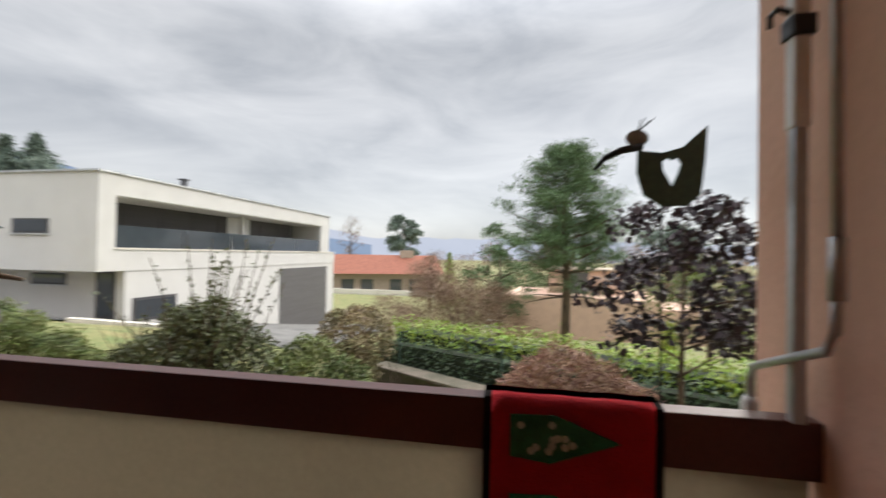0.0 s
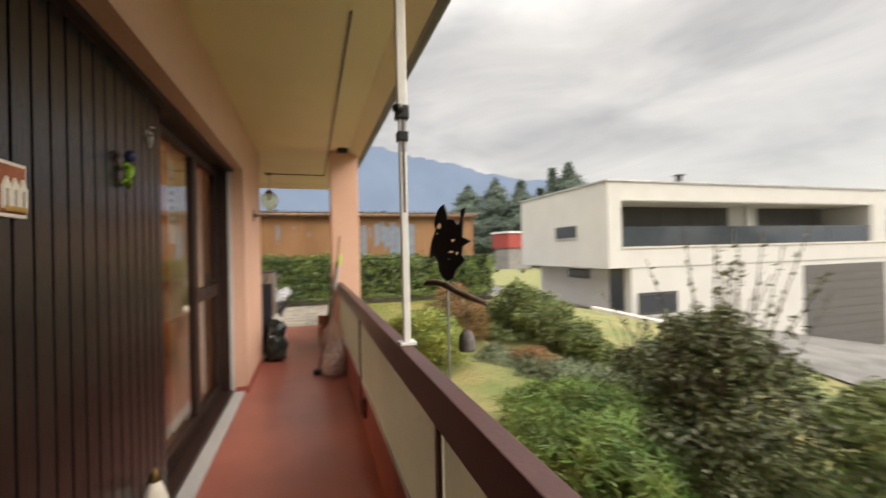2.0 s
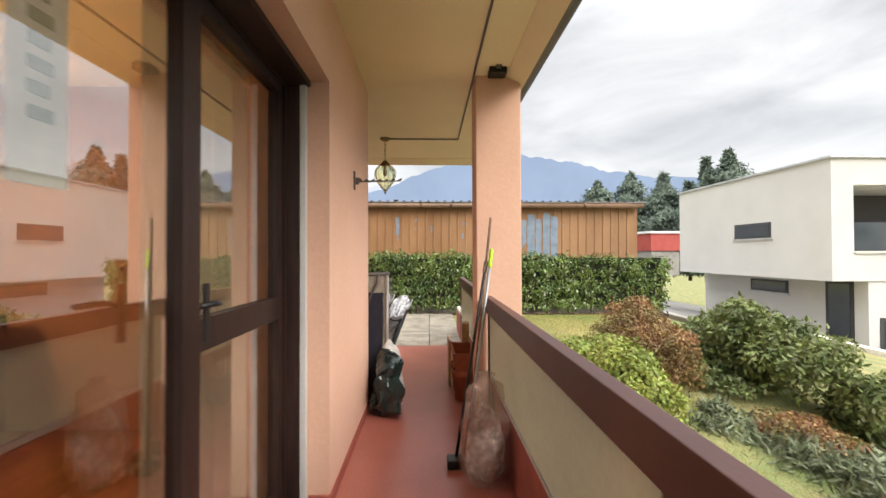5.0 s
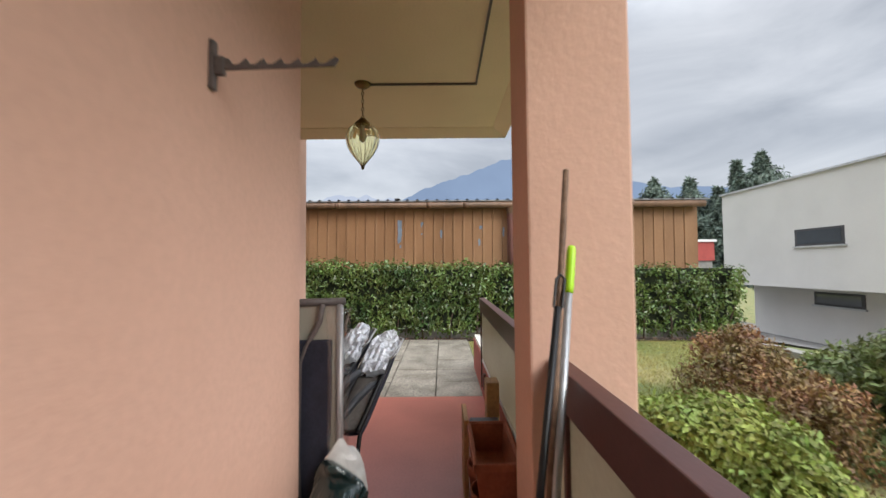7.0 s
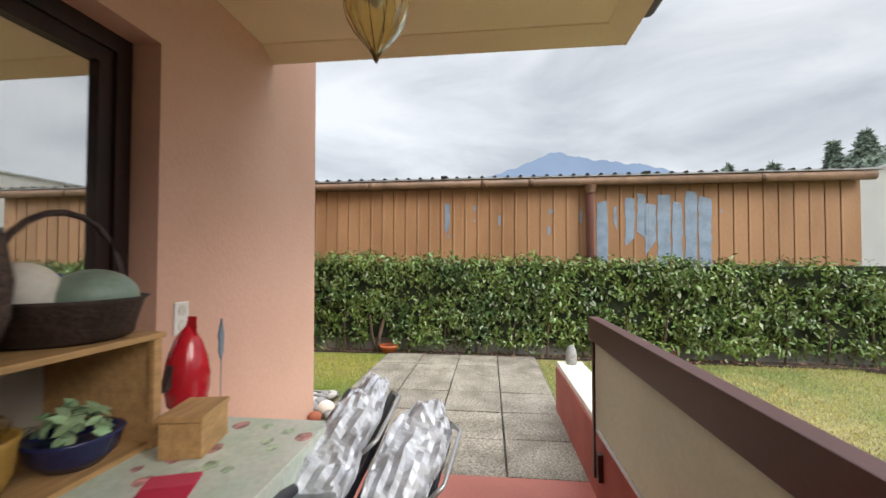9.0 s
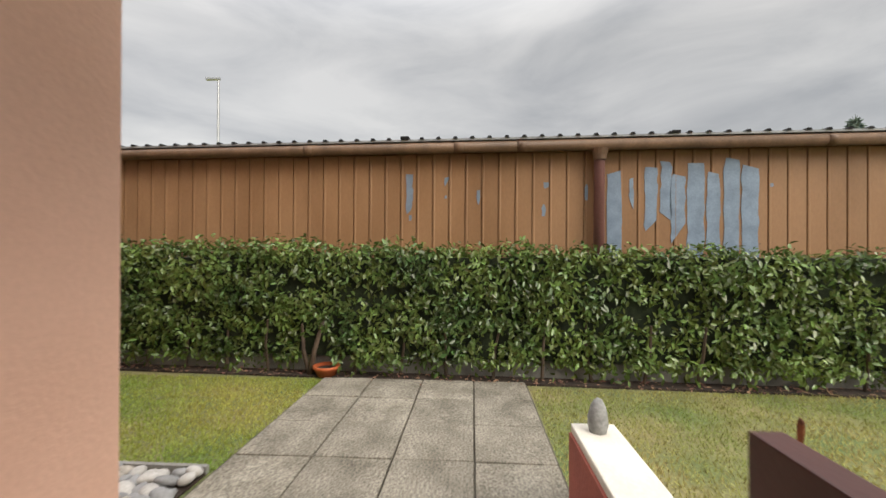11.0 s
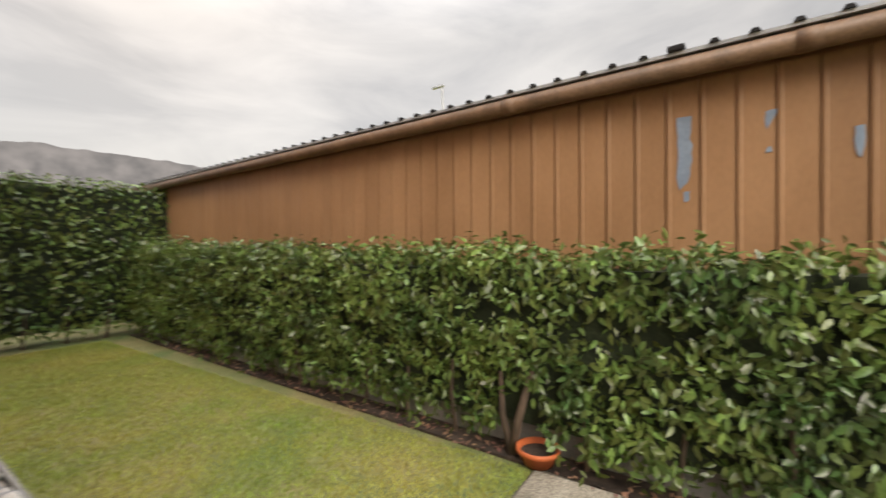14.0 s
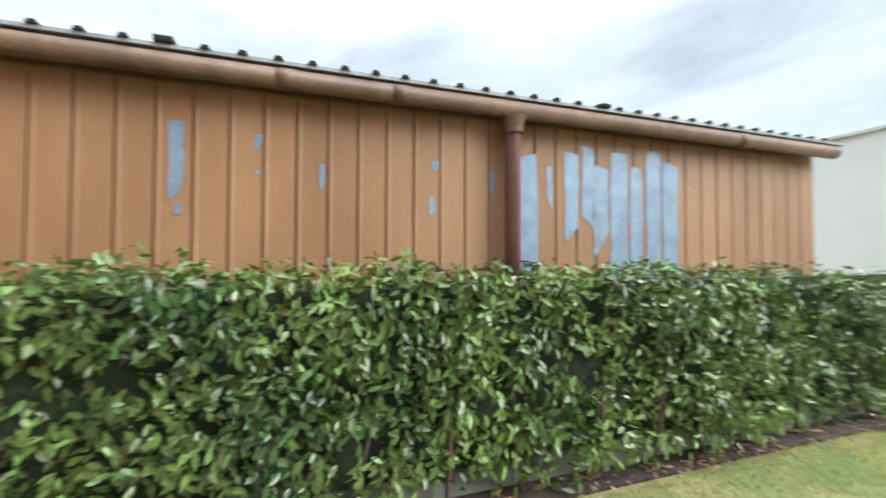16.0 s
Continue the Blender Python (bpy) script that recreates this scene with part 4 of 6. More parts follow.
def retaining_wall():
    w = thing("retaining_wall", "weathered grey concrete retaining wall", "wall", (-0.9, 5.85, -0.4), -28, kind="structure")
    old_concrete = material("mossy_old_concrete", (0.15, 0.125, 0.095), 0.95, vary=0.25, scale=4, bump=0.6, second=(0.085, 0.08, 0.055))
    part("wall", boxed(0, 7.0, 0, 0.2, -1.0, -0.04), old_concrete, w)
    part("coping", boxed(-0.05, 7.0, -0.04, 0.26, -0.04, 0.0, bevel=0.008), old_concrete, w)


retaining_wall()
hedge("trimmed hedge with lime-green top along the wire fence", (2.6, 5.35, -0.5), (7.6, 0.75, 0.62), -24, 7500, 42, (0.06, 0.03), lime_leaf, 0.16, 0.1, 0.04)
# lower side of the same hedge, a second box with darker leaves
hedge("darker lower side of the trimmed hedge", (2.42, 4.93, -0.85), (7.6, 0.4, 0.78), -24, 6500, 43, (0.055, 0.027), dark_side_leaf, 0.1, 0.02, 0.03)


def wire_fence():
    f = thing("fence", "green wire mesh fence in front of the hedge", "fence", (-0.9, 6.0, -0.45), -27)
    post = finish(tube(bmesh.new(), [(0, 0, 0), (0, 0, 0.52)], 0.013, 8), "post", fence_green)
    for k in range(4):
        share("post", post, f, pose(0.3 + 1.7 * k, 0.12, 0))
    for k in range(7):
        part("wire", tube(bmesh.new(), [(0.2, 0.12, 0.06 + 0.07 * k), (6.0, 0.12, 0.06 + 0.07 * k)], 0.0012, 4), fence_green, f)


wire_fence()


def tree(label, at, height, crown, n, size, mat, seed, trunk=0.12, limbs=8, spread=0.8, droop=0.0, lean=0.0):
    """A trunk with limbs, and a crown of clumps on the limbs' ends; crown: from, to (shares of the height), radius."""
    rng = np.random.default_rng(seed)
    t = thing("tree", label, "tree", at)
    part("trunk", tube(bmesh.new(), [(0, 0, -0.3), (lean * 0.3, 0.05, height * 0.4), (lean, 0, height * 0.95)], [trunk, trunk * 0.75, trunk * 0.2], 10), bark, t, smooth=True)
    c0, c1, r = crown
    blobs = []
    for k in range(limbs):
        u = c0 + (c1 - c0) * (k + 0.5) / limbs
        a = k * 2.4 + rng.uniform(-0.4, 0.4)
        R = r * (0.55 + 0.45 * math.sin(math.pi * min(1, (k + 1.2) / limbs))) * rng.uniform(0.7, 1.1)
        z = u * height
        tip = (lean * u + R * math.cos(a), R * math.sin(a), z + 0.12 * height * rng.uniform(0.2, 0.8))
        part("limb", tube(bmesh.new(), [(lean * u, 0, z - 0.03 * height), (tip[0] * 0.5, tip[1] * 0.5, z + 0.02 * height), tip], [trunk * 0.35, trunk * 0.22, trunk * 0.08], 6), bark, t)
        blobs.append((*tip, r * rng.uniform(0.3, 0.48), r * rng.uniform(0.25, 0.4)))
        blobs.append((tip[0] * 0.55, tip[1] * 0.55, tip[2] + 0.03 * height, r * 0.35, r * 0.3))
    p, d = on_blobs(n, blobs, rng, 0.3)
    f = new("crown", leaf_mesh("crown", p, d, size[0], size[1], mat, rng, droop, spread, fine=False))
    f.parent = t
    tagged(f, kind="stuff")
    return t


def pine(label, at, height, radius, seed, per_tuft=170):
    """A pine: whorls of rising limbs with tufts of needles along their outer halves, bare limbs below."""
    rng = np.random.default_rng(seed)
    t = thing("tree", label, "tree", at)
    part("trunk", tube(bmesh.new(), [(0, 0, -0.3), (0.06, 0, height * 0.35), (-0.05, 0.04, height * 0.7), (0, 0, height * 0.98)], [0.19, 0.15, 0.09, 0.02], 10), bark, t, smooth=True)
    blobs = []
    for w in range(13):
        u = 0.3 + 0.68 * w / 12
        bare = w < 2
        reach = radius * (0.75 if bare else 1.0 - 0.8 * max(0, (u - 0.5) / 0.5) ** 2.0)
        for k in range(5 if not bare else 4):
            a = 6.28 * k / 5 + w * 1.1 + rng.uniform(-0.4, 0.4)
            R = reach * rng.uniform(0.6, 1.12)
            rise = (-0.05 if bare else 0.3) * R + rng.uniform(-0.1, 0.15)
            z = u * height
            pts = [Vector((0, 0, z)), Vector((0.5 * R * math.cos(a), 0.5 * R * math.sin(a), z + 0.3 * rise)), Vector((R * math.cos(a), R * math.sin(a), z + rise))]
            part("limb", tube(bmesh.new(), pts, [0.055 * (1.2 - u), 0.035 * (1.2 - u), 0.012], 5), bark, t)
            for s in range(2 if bare else 6):
                f = rng.uniform(0.35, 1.05) if not bare else rng.uniform(0.85, 1.0)
                q = pts[1].lerp(pts[2], 2 * f - 1) if f > 0.5 else pts[0].lerp(pts[1], 2 * f)
                blobs.append((q.x + rng.normal(0, 0.22), q.y + rng.normal(0, 0.22), q.z + rng.uniform(0.0, 0.3), rng.uniform(0.34, 0.6), rng.uniform(0.24, 0.42)))
    p, d = on_blobs(per_tuft * len(blobs), blobs, rng, 0.45)
    f = new("crown", leaf_mesh("crown", p, d + np.array([0, 0, 0.3]), 0.17, 0.022, pine_leaf, rng, -0.2, 1.0, fine=False))
    f.parent = t
    tagged(f, kind="stuff")
    return t


pine("dark green pine with an open layered crown and bare lower limbs", (2.9, 16.4, -2.6), 7.7, 2.35, 51)
tree("small tree with purple-black leaves", (2.45, 3.75, -0.8), 2.45, (0.45, 0.9, 0.62), 2400, (0.07, 0.055), purple_leaf, 52, 0.03, 11, 0.9, 0.3)
tree("far dark green tree behind the red roof", (-21.0, 79.0, -4.5), 12.0, (0.4, 0.95, 3.2), 7000, (0.6, 0.16), hazed_fir_leaf, 53, 0.3, 10)
tree("leafless pale winter tree far off", (-30.0, 74.0, -4.5), 12.0, (0.35, 0.95, 2.2), 700, (0.9, 0.04), bare_leaf, 54, 0.25, 12, 1.2)
tree("leafless tree behind the shed", (-95.0, -65.0, 0), 22.0, (0.3, 0.9, 6.5), 2200, (1.6, 0.05), bare_leaf, 55, 0.5, 14, 1.2)


def fir(label, at, height, radius, n, mat, seed, full=1.0, tiers=40, piece=0.06):
    """A pointed conifer: tiers of drooping twigs round a straight trunk."""
    rng = np.random.default_rng(seed)
    t = thing("fir_tree", label, "tree", at)
    part("trunk", tube(bmesh.new(), [(0, 0, -0.2), (0, 0, height * 0.97)], [height * 0.018, height * 0.003], 8), bark, t)
    u = rng.random(n) ** (1.5 if full == 1.0 else 1.1)
    a = rng.uniform(0, 6.28, n)
    tier = 0.72 + 0.28 * np.sin(u * tiers + 1.3 * np.sin(a * 2 + seed) + 0.8 * np.sin(a * 5))
    r = radius * (1 - u ** full) * tier * rng.uniform(0.3, 1.0, n)
    p = np.stack([r * np.cos(a), r * np.sin(a), height * (0.06 + 0.92 * u)], 1)
    nm = np.stack([np.cos(a), np.sin(a), 0.6 + 0 * a], 1)
    f = new("crown", leaf_mesh("crown", p, nm, height * piece, height * piece * 0.27, mat, rng, 0.4, 0.5, fine=False))
    f.parent = t
    tagged(f, kind="stuff")
    return t


fir("grey-green full conifer behind the shed", (-43.0, 17.7, -1), 9.6, 4.3, 11000, hazed_fir_leaf, 56, 3.2, 30, 0.05)
fir("grey-green full conifer behind the shed", (-41.8, 20.5, -1), 10.2, 4.2, 11000, hazed_fir_leaf, 57, 2.8, 30, 0.05)
fir("broad dark fir between the shed and white house", (-38.7, 22.0, -1), 9.6, 3.6, 9000, hazed_fir_leaf, 61, 2.4, 26, 0.055)
fir("broad dark fir between the shed and white house", (-37.6, 23.7, -1), 8.6, 3.0, 8000, hazed_fir_leaf, 62, 2.4, 26, 0.06)
fir("dark cedar behind the white house", (-35.8, 24.0, -1), 10.5, 2.8, 7000, hazed_fir_leaf, 58, 1.3, 30, 0.045)
fir("broad dark cedar behind the white house", (-35.0, 25.4, -1), 10.9, 4.6, 10000, hazed_fir_leaf, 59, 2.2, 26, 0.042)
fir("small yellow thuja cone", (4.3, 9.6, -2.0), 1.9, 0.85, 3200, thuja_leaf, 63)
fir("pointed green thuja far off", (-5.6, 41.0, -4.5), 5.9, 1.75, 2600, lime_leaf, 64)
tree("dark evergreen tree beside the pine", (0.2, 22.5, -4.3), 6.8, (0.3, 0.95, 1.5), 4000, (0.3, 0.05), pine_leaf, 65, 0.12, 10, 1.0)
tree("green shrubby tree at the end of the terrace", (4.6, 8.4, -1.5), 2.6, (0.3, 0.9, 1.0), 2200, (0.1, 0.04), rhodo, 66, 0.06, 8)


for k, (x, y, hh) in enumerate(((-1.0, 31, 6.0), (3.5, 33, 6.5), (8.5, 29, 6.0), (-6.5, 36, 5.5), (12.5, 26, 6.0))):
    tree("brown leafless tree on the valley slope", (x, y, -4.6), hh, (0.25, 0.92, 2.6), 3200, (0.5, 0.03), bare_leaf, 80 + k, 0.14, 12, 1.2)
tree("dark evergreen tree in the valley", (6.5, 42.0, -4.6), 9.0, (0.2, 0.95, 2.8), 6000, (0.5, 0.12), hazed_fir_leaf, 90, 0.25, 12)
tree("dark evergreen tree in the valley", (14.0, 38.0, -4.6), 8.0, (0.2, 0.95, 3.0), 6000, (0.5, 0.12), hazed_fir_leaf, 91, 0.25, 12)
shrub("bare_shrub", "brown leafless thicket on the slope", "shrub", [(-3.8, 22.0, -2.6, 2.0, 1.6), (-1.0, 19.5, -2.4, 1.8, 1.5), (-6.4, 24.0, -3.0, 1.8, 1.5), (1.0, 24.0, -3.0, 2.2, 1.8)], 7000, (0.3, 0.02), bare_leaf, 92, stems=12, spread=1.2, rough=0.35)


# ---- lawn blades, pebbles ----
def lawn(label, x0, x1, y0, y1, n, seed, skip=None, mat=grass_blade):
    rng = np.random.default_rng(seed)
    x, y = rng.uniform(x0, x1, n), rng.uniform(y0, y1, n)
    if skip is not None:
        k = ~skip(x, y)
        x, y = x[k], y[k]
    z = np.array([ground_z(a, b) for a, b in zip(x, y)])
    m = len(x)
    p = np.stack([x, y, z], 1)
    a, h = rng.uniform(0, 6.28, m), rng.uniform(0.012, 0.036, m)
    w = 0.0035
    side = np.stack([np.cos(a), np.sin(a), 0 * a], 1) * w
    tip = p + np.stack([rng.normal(0, 0.014, m), rng.normal(0, 0.014, m), h], 1)
    v = np.stack([p - side, p + side, tip], 1).reshape(-1, 3)
    t = np.arange(3 * m).reshape(-1, 3)
    return tagged(new("grass", tri_mesh("grass", v, t, mat, smooth=False)), label, "grass", kind="stuff")


lawn("short green winter grass with yellow patches", -10.15, -7.9, -7.4, -0.88, 90000, 71, lambda x, y: (x > -8.45), green_blade)
lawn("short yellowish winter grass", -10.0, -7.3, 1.05, 5.6, 46000, 72, lambda x, y: (y < 1.22) & (x > -8.3))
lawn("strip of short yellow grass below the shrubs", -7.3, -2.5, 1.3, 4.0, 26000, 73)

pebble_mats = [material("pebble_" + nm, c, 0.7, vary=0.12, scale=12, bump=0.15, grain=70) for nm, c in (("pale", (0.5, 0.48, 0.45)), ("grey", (0.3, 0.3, 0.3)), ("tan", (0.4, 0.36, 0.31)))]
pebble_meshes = []
for k in range(6):
    bm = bmesh.new()
    bmesh.ops.create_icosphere(bm, subdivisions=2, radius=0.045)
    for v in bm.verts:
        v.co = Vector((v.co.x * (1.0 + 0.1 * k), v.co.y, v.co.z * 0.6)) * (1 + 0.25 * noise.noise(v.co * 18 + Vector((k, 0, 0))))
    pebble_meshes.append(finish(bm, "pebble", pebble_mats[k % 3], smooth=True))
pb = solid("pebble_strip", boxed(-8.45, -7.87, -4.3, -0.9, -0.1, -0.02), soil, "strip of loose river pebbles along the house", "ground", "structure")
rp = random.Random(9)
for i in range(44):
    for j in range(7):
        share("pebble", pebble_meshes[rp.randrange(6)], pb, pose(-7.91 - 0.08 * j + rp.uniform(-0.025, 0.025), -0.94 - 0.077 * i + rp.uniform(-0.025, 0.025), rp.uniform(-0.005, 0.02), rp.uniform(-25, 25), rp.uniform(-25, 25), rp.uniform(0, 360)))
solid("side_path", boxed(-8.5, -7.87, -7.3, -4.31, -0.1, 0.0, bevel=0.01), concrete, "grey concrete side path", "pavement", "structure")
solid("strip_edge", boxed(-8.48, -8.452, -4.3, -0.9, -0.1, 0.015), concrete, "thin concrete lawn edging", "kerb", "structure")


# ---- things on the terrace ----
from mathutils.geometry import tessellate_polygon

brass = material("aged_brass", (0.25, 0.16, 0.06), 0.4, metal=0.8, vary=0.2)
amber = glass_material("amber_glass", (1.0, 0.95, 0.7), 0.03)
bag_film = thin_sheet("crackling_clear_film", (0.9, 0.87, 0.84), (0.9, 0.88, 0.86), 0.2, 0.3, 1.0, 20)
film = thin_sheet("thin_plastic_film", (0.93, 0.93, 0.93), (0.9, 0.9, 0.9), 0.14, 0.14, 0.9, 14)
bracket_grey = material("grey_brown_metal", (0.12, 0.1, 0.095), 0.5, vary=0.15)
dark_grey_plastic = material("dark_grey_plastic", (0.05, 0.052, 0.06), 0.45, vary=0.1, bump=0.05)
taupe = material("taupe_cloth", (0.13, 0.115, 0.105), 0.7, vary=0.15, scale=12, bump=0.3)
navy = material("navy_canvas", (0.018, 0.02, 0.035), 0.75, vary=0.15, scale=12, bump=0.3)
beige_cloth = material("beige_mesh_cloth", (0.36, 0.33, 0.27), 0.8, vary=0.05, bump=0.3, grain=250)
silver = material("silver_foil", (0.64, 0.67, 0.73), 0.42, metal=0.2, vary=0.15, scale=14, bump=0.5, grain=40)
clear_plastic = material("crumpled_clear_plastic", (0.72, 0.66, 0.62), 0.12, vary=0.3, scale=22, bump=1.0, grain=30, second=(0.42, 0.32, 0.27), trans=0.35, spec=1.0)
bag_plastic = material("dark_green_plastic_bag", (0.012, 0.03, 0.03), 0.22, vary=0.2, scale=14, bump=0.7, grain=22, spec=0.7)
pale_plastic = material("white_plastic_bag", (0.6, 0.6, 0.58), 0.3, vary=0.1, scale=14, bump=0.6, grain=25)
light_wood = material("pale_pine_wood", (0.5, 0.3, 0.13), 0.55, vary=0.12, scale=8, bump=0.15, grain=30, stretch=(0.5, 5, 5))
terracotta = material("terracotta", (0.36, 0.12, 0.065), 0.8, vary=0.12, scale=9, bump=0.25)
orange_pot = material("orange_plastic_pot", (0.48, 0.12, 0.04), 0.55, vary=0.08)
dark_wicker = material("dark_brown_wicker", (0.055, 0.035, 0.03), 0.6, vary=0.3, scale=20, bump=0.6, grain=90)
red_glaze = material("red_glaze", (0.5, 0.012, 0.025), 0.18, vary=0.08, scale=8, bump=0.1, spec=0.7)
sage = material("sage_green_glaze", (0.22, 0.3, 0.24), 0.4, vary=0.08)
blue_glaze = material("blue_glaze", (0.03, 0.08, 0.36), 0.25, vary=0.1)
navy_glaze = material("dark_blue_glaze", (0.02, 0.025, 0.09), 0.25, vary=0.1)
mustard = material("mustard_glaze", (0.4, 0.23, 0.05), 0.35, vary=0.1)
lime_plastic = material("lime_green_plastic", (0.42, 0.75, 0.02), 0.4, vary=0.04)
grey_metal = material("grey_metal_tube", (0.45, 0.46, 0.47), 0.35, metal=0.6, vary=0.06)
pole_wood = material("weathered_pole_wood", (0.2, 0.12, 0.075), 0.7, vary=0.2, scale=15)
red_cloth = material("red_woven_cloth", (0.72, 0.03, 0.05), 0.9, vary=0.1, scale=8, bump=0.6, grain=220)
green_cloth = material("green_woven_cloth", (0.03, 0.16, 0.08), 0.9, vary=0.2, scale=14, bump=0.6, grain=220)
white_cloth = material("pale_woven_print", (0.4, 0.48, 0.42), 0.9, vary=0.1, bump=0.5, grain=200)
black_cloth = material("black_cloth_edge", (0.012, 0.008, 0.01), 0.9)
bird_green = material("dark_green_sheet", (0.08, 0.15, 0.11), 0.5, vary=0.15)
bell_grey = material("dull_grey_clay", (0.13, 0.12, 0.12), 0.8, vary=0.2, scale=20, bump=0.3)
stone_grey = material("grey_granite", (0.3, 0.3, 0.29), 0.85, vary=0.2, scale=14, bump=0.4)
rust = material("rusty_iron", (0.22, 0.07, 0.025), 0.85, vary=0.3, scale=25, bump=0.4)
lizard_green = material("lime_ceramic", (0.22, 0.42, 0.03), 0.25, vary=0.25, scale=40)
socket_white = material("white_switch_plastic", (0.75, 0.74, 0.7), 0.35, vary=0.02)
sheer = material("sheer_curtain", (0.8, 0.76, 0.69), 0.9, vary=0.05, bump=0.1, trans=0.35)
banner_cloth = material("white_paper_banner", (0.62, 0.6, 0.54), 0.9, vary=0.05, trans=0.3)
banner_ink = material("grey_green_ink", (0.2, 0.22, 0.16), 0.9)
oilcloth = material("pale_oilcloth", (0.58, 0.6, 0.54), 0.3, vary=0.1, scale=7, bump=0.05, second=(0.45, 0.55, 0.45))
rose_print = material("rose_print", (0.6, 0.3, 0.28), 0.35, vary=0.3, scale=30)
leaf_print = material("leaf_print", (0.42, 0.54, 0.38), 0.35, vary=0.3, scale=30)
furniture_wood = material("red_brown_furniture", (0.16, 0.05, 0.02), 0.4, vary=0.2, scale=5, grain=20, stretch=(0.4, 4, 4))


def lantern():
    L = thing("pendant_lantern", "amber ribbed glass pendant lantern on a brass chain", "lamp", (-6.17, 0.08, 2.5))
    part("ceiling_rose", lathe(bmesh.new(), [(0.0, -0.035), (0.03, -0.03), (0.055, -0.012), (0.06, 0.0)], 20), brass, L, smooth=True)
    link = bmesh.new()
    tube(link, [(0.009 * math.cos(a), 0, 0.016 * math.sin(a)) for a in [k * math.pi / 5 for k in range(11)]], 0.0028, 6, cap=False)
    me = finish(link, "chain_link", brass, True)
    for k in range(8):
        share("chain_link", me, L, pose(0, 0, -0.045 - 0.028 * k, 0, 0, 90 * (k % 2)))
    part("cap", lathe(bmesh.new(), [(0.02, -0.25), (0.03, -0.262), (0.055, -0.285), (0.06, -0.3), (0.05, -0.31)], 24), brass, L, smooth=True)
    prof = [(0.045, -0.3), (0.08, -0.311), (0.108, -0.34), (0.121, -0.38), (0.12, -0.415), (0.108, -0.458), (0.083, -0.502), (0.053, -0.54), (0.028, -0.568), (0.015, -0.588), (0.009, -0.6)]
    inner = [(r * 0.95 - 0.002, z + 0.002) for r, z in prof][::-1]
    g = part("glass", lathe(bmesh.new(), prof + inner, 48, lobes=10, depth=0.3), amber, L, "ribbed amber glass", smooth=True)
    g.visible_shadow = False
    for k in range(10):
        a = math.tau * k / 10
        part("rib", tube(bmesh.new(), [(r * 0.86 * math.cos(a), r * 0.86 * math.sin(a), z) for r, z in prof], 0.0022, 5), brass, L, smooth=True)
    part("tip", lathe(bmesh.new(), [(0.003, -0.618), (0.01, -0.606), (0.013, -0.596)], 12), brass, L, smooth=True)
    part("bulb", lathe(bmesh.new(), [(0.008, -0.42), (0.024, -0.4), (0.024, -0.37), (0.014, -0.33), (0.014, -0.3)], 14), socket_white, L, smooth=True)


lantern()
cable = thing("cable_duct", "thin brown cable duct on the ceiling", "cable", (-6.17, 0.08, 2.494))
part("run", boxed(-0.006, 0.006, 0.05, 0.8, -0.008, 0.006), bracket_grey, cable)
part("run", boxed(-0.006, 4.6, 0.8, 0.812, -0.008, 0.006), bracket_grey, cable)


def hanger_arm():
    b = thing("hanger_bracket", "grey metal clothes-hanger arm on the wall", "bracket", (-4.26, WALL_Y, 1.69))
    part("plate", boxed(-0.012, 0.012, 0.0, 0.012, -0.06, 0.06, bevel=0.004), bracket_grey, b)
    part("hub", boxed(-0.009, 0.009, 0.012, 0.035, -0.025, 0.02, bevel=0.004), bracket_grey, b)
    outline = [(0.03, -0.012)] + [(0.3, -0.004), (0.31, 0.012), (0.303, 0.016)]
    for k in range(6):
        y = 0.29 - 0.042 * k
        outline += [(y, 0.008), (y - 0.012, 0.0), (y - 0.026, 0.0), (y - 0.034, 0.014)]
    outline += [(0.03, 0.016)]
    part("arm", slab_shape(bmesh.new(), outline, -0.005, 0.005, axis="x"), bracket_grey, b)


hanger_arm()

spot = thing("ceiling_box", "small dark junction box above the column", "box", (-4.44, 1.04, 2.5))
part("box_body", boxed(-0.05, 0.05, -0.06, 0.06, -0.045, 0, bevel=0.006), black_plastic, spot)
part("clip", boxed(-0.08, 0.08, -0.02, 0.02, -0.02, 0, bevel=0.004), bracket_grey, spot)


# roof edge above the ceiling
rf = thing("roof_gutter", "dark roof gutter and tile ends above the terrace", "gutter", (-7.3, 1.33, 2.62))
part("gutter", tube(bmesh.new(), [(0, 0.06, 0.06), (9.2, 0.06, 0.06)], 0.055, 12), bracket_grey, rf, smooth=True)
tile = finish(slab_shape(bmesh.new(), [(0.075 * math.cos(a), 0.05 * math.sin(a)) for a in [math.pi * k / 8 for k in range(9)]], -0.09, 0.03, axis="y"), "tile", red_tile)
for k in range(24):
    share("tile", tile, rf, pose(0.3 + 0.36 * k, 0, 0.02))


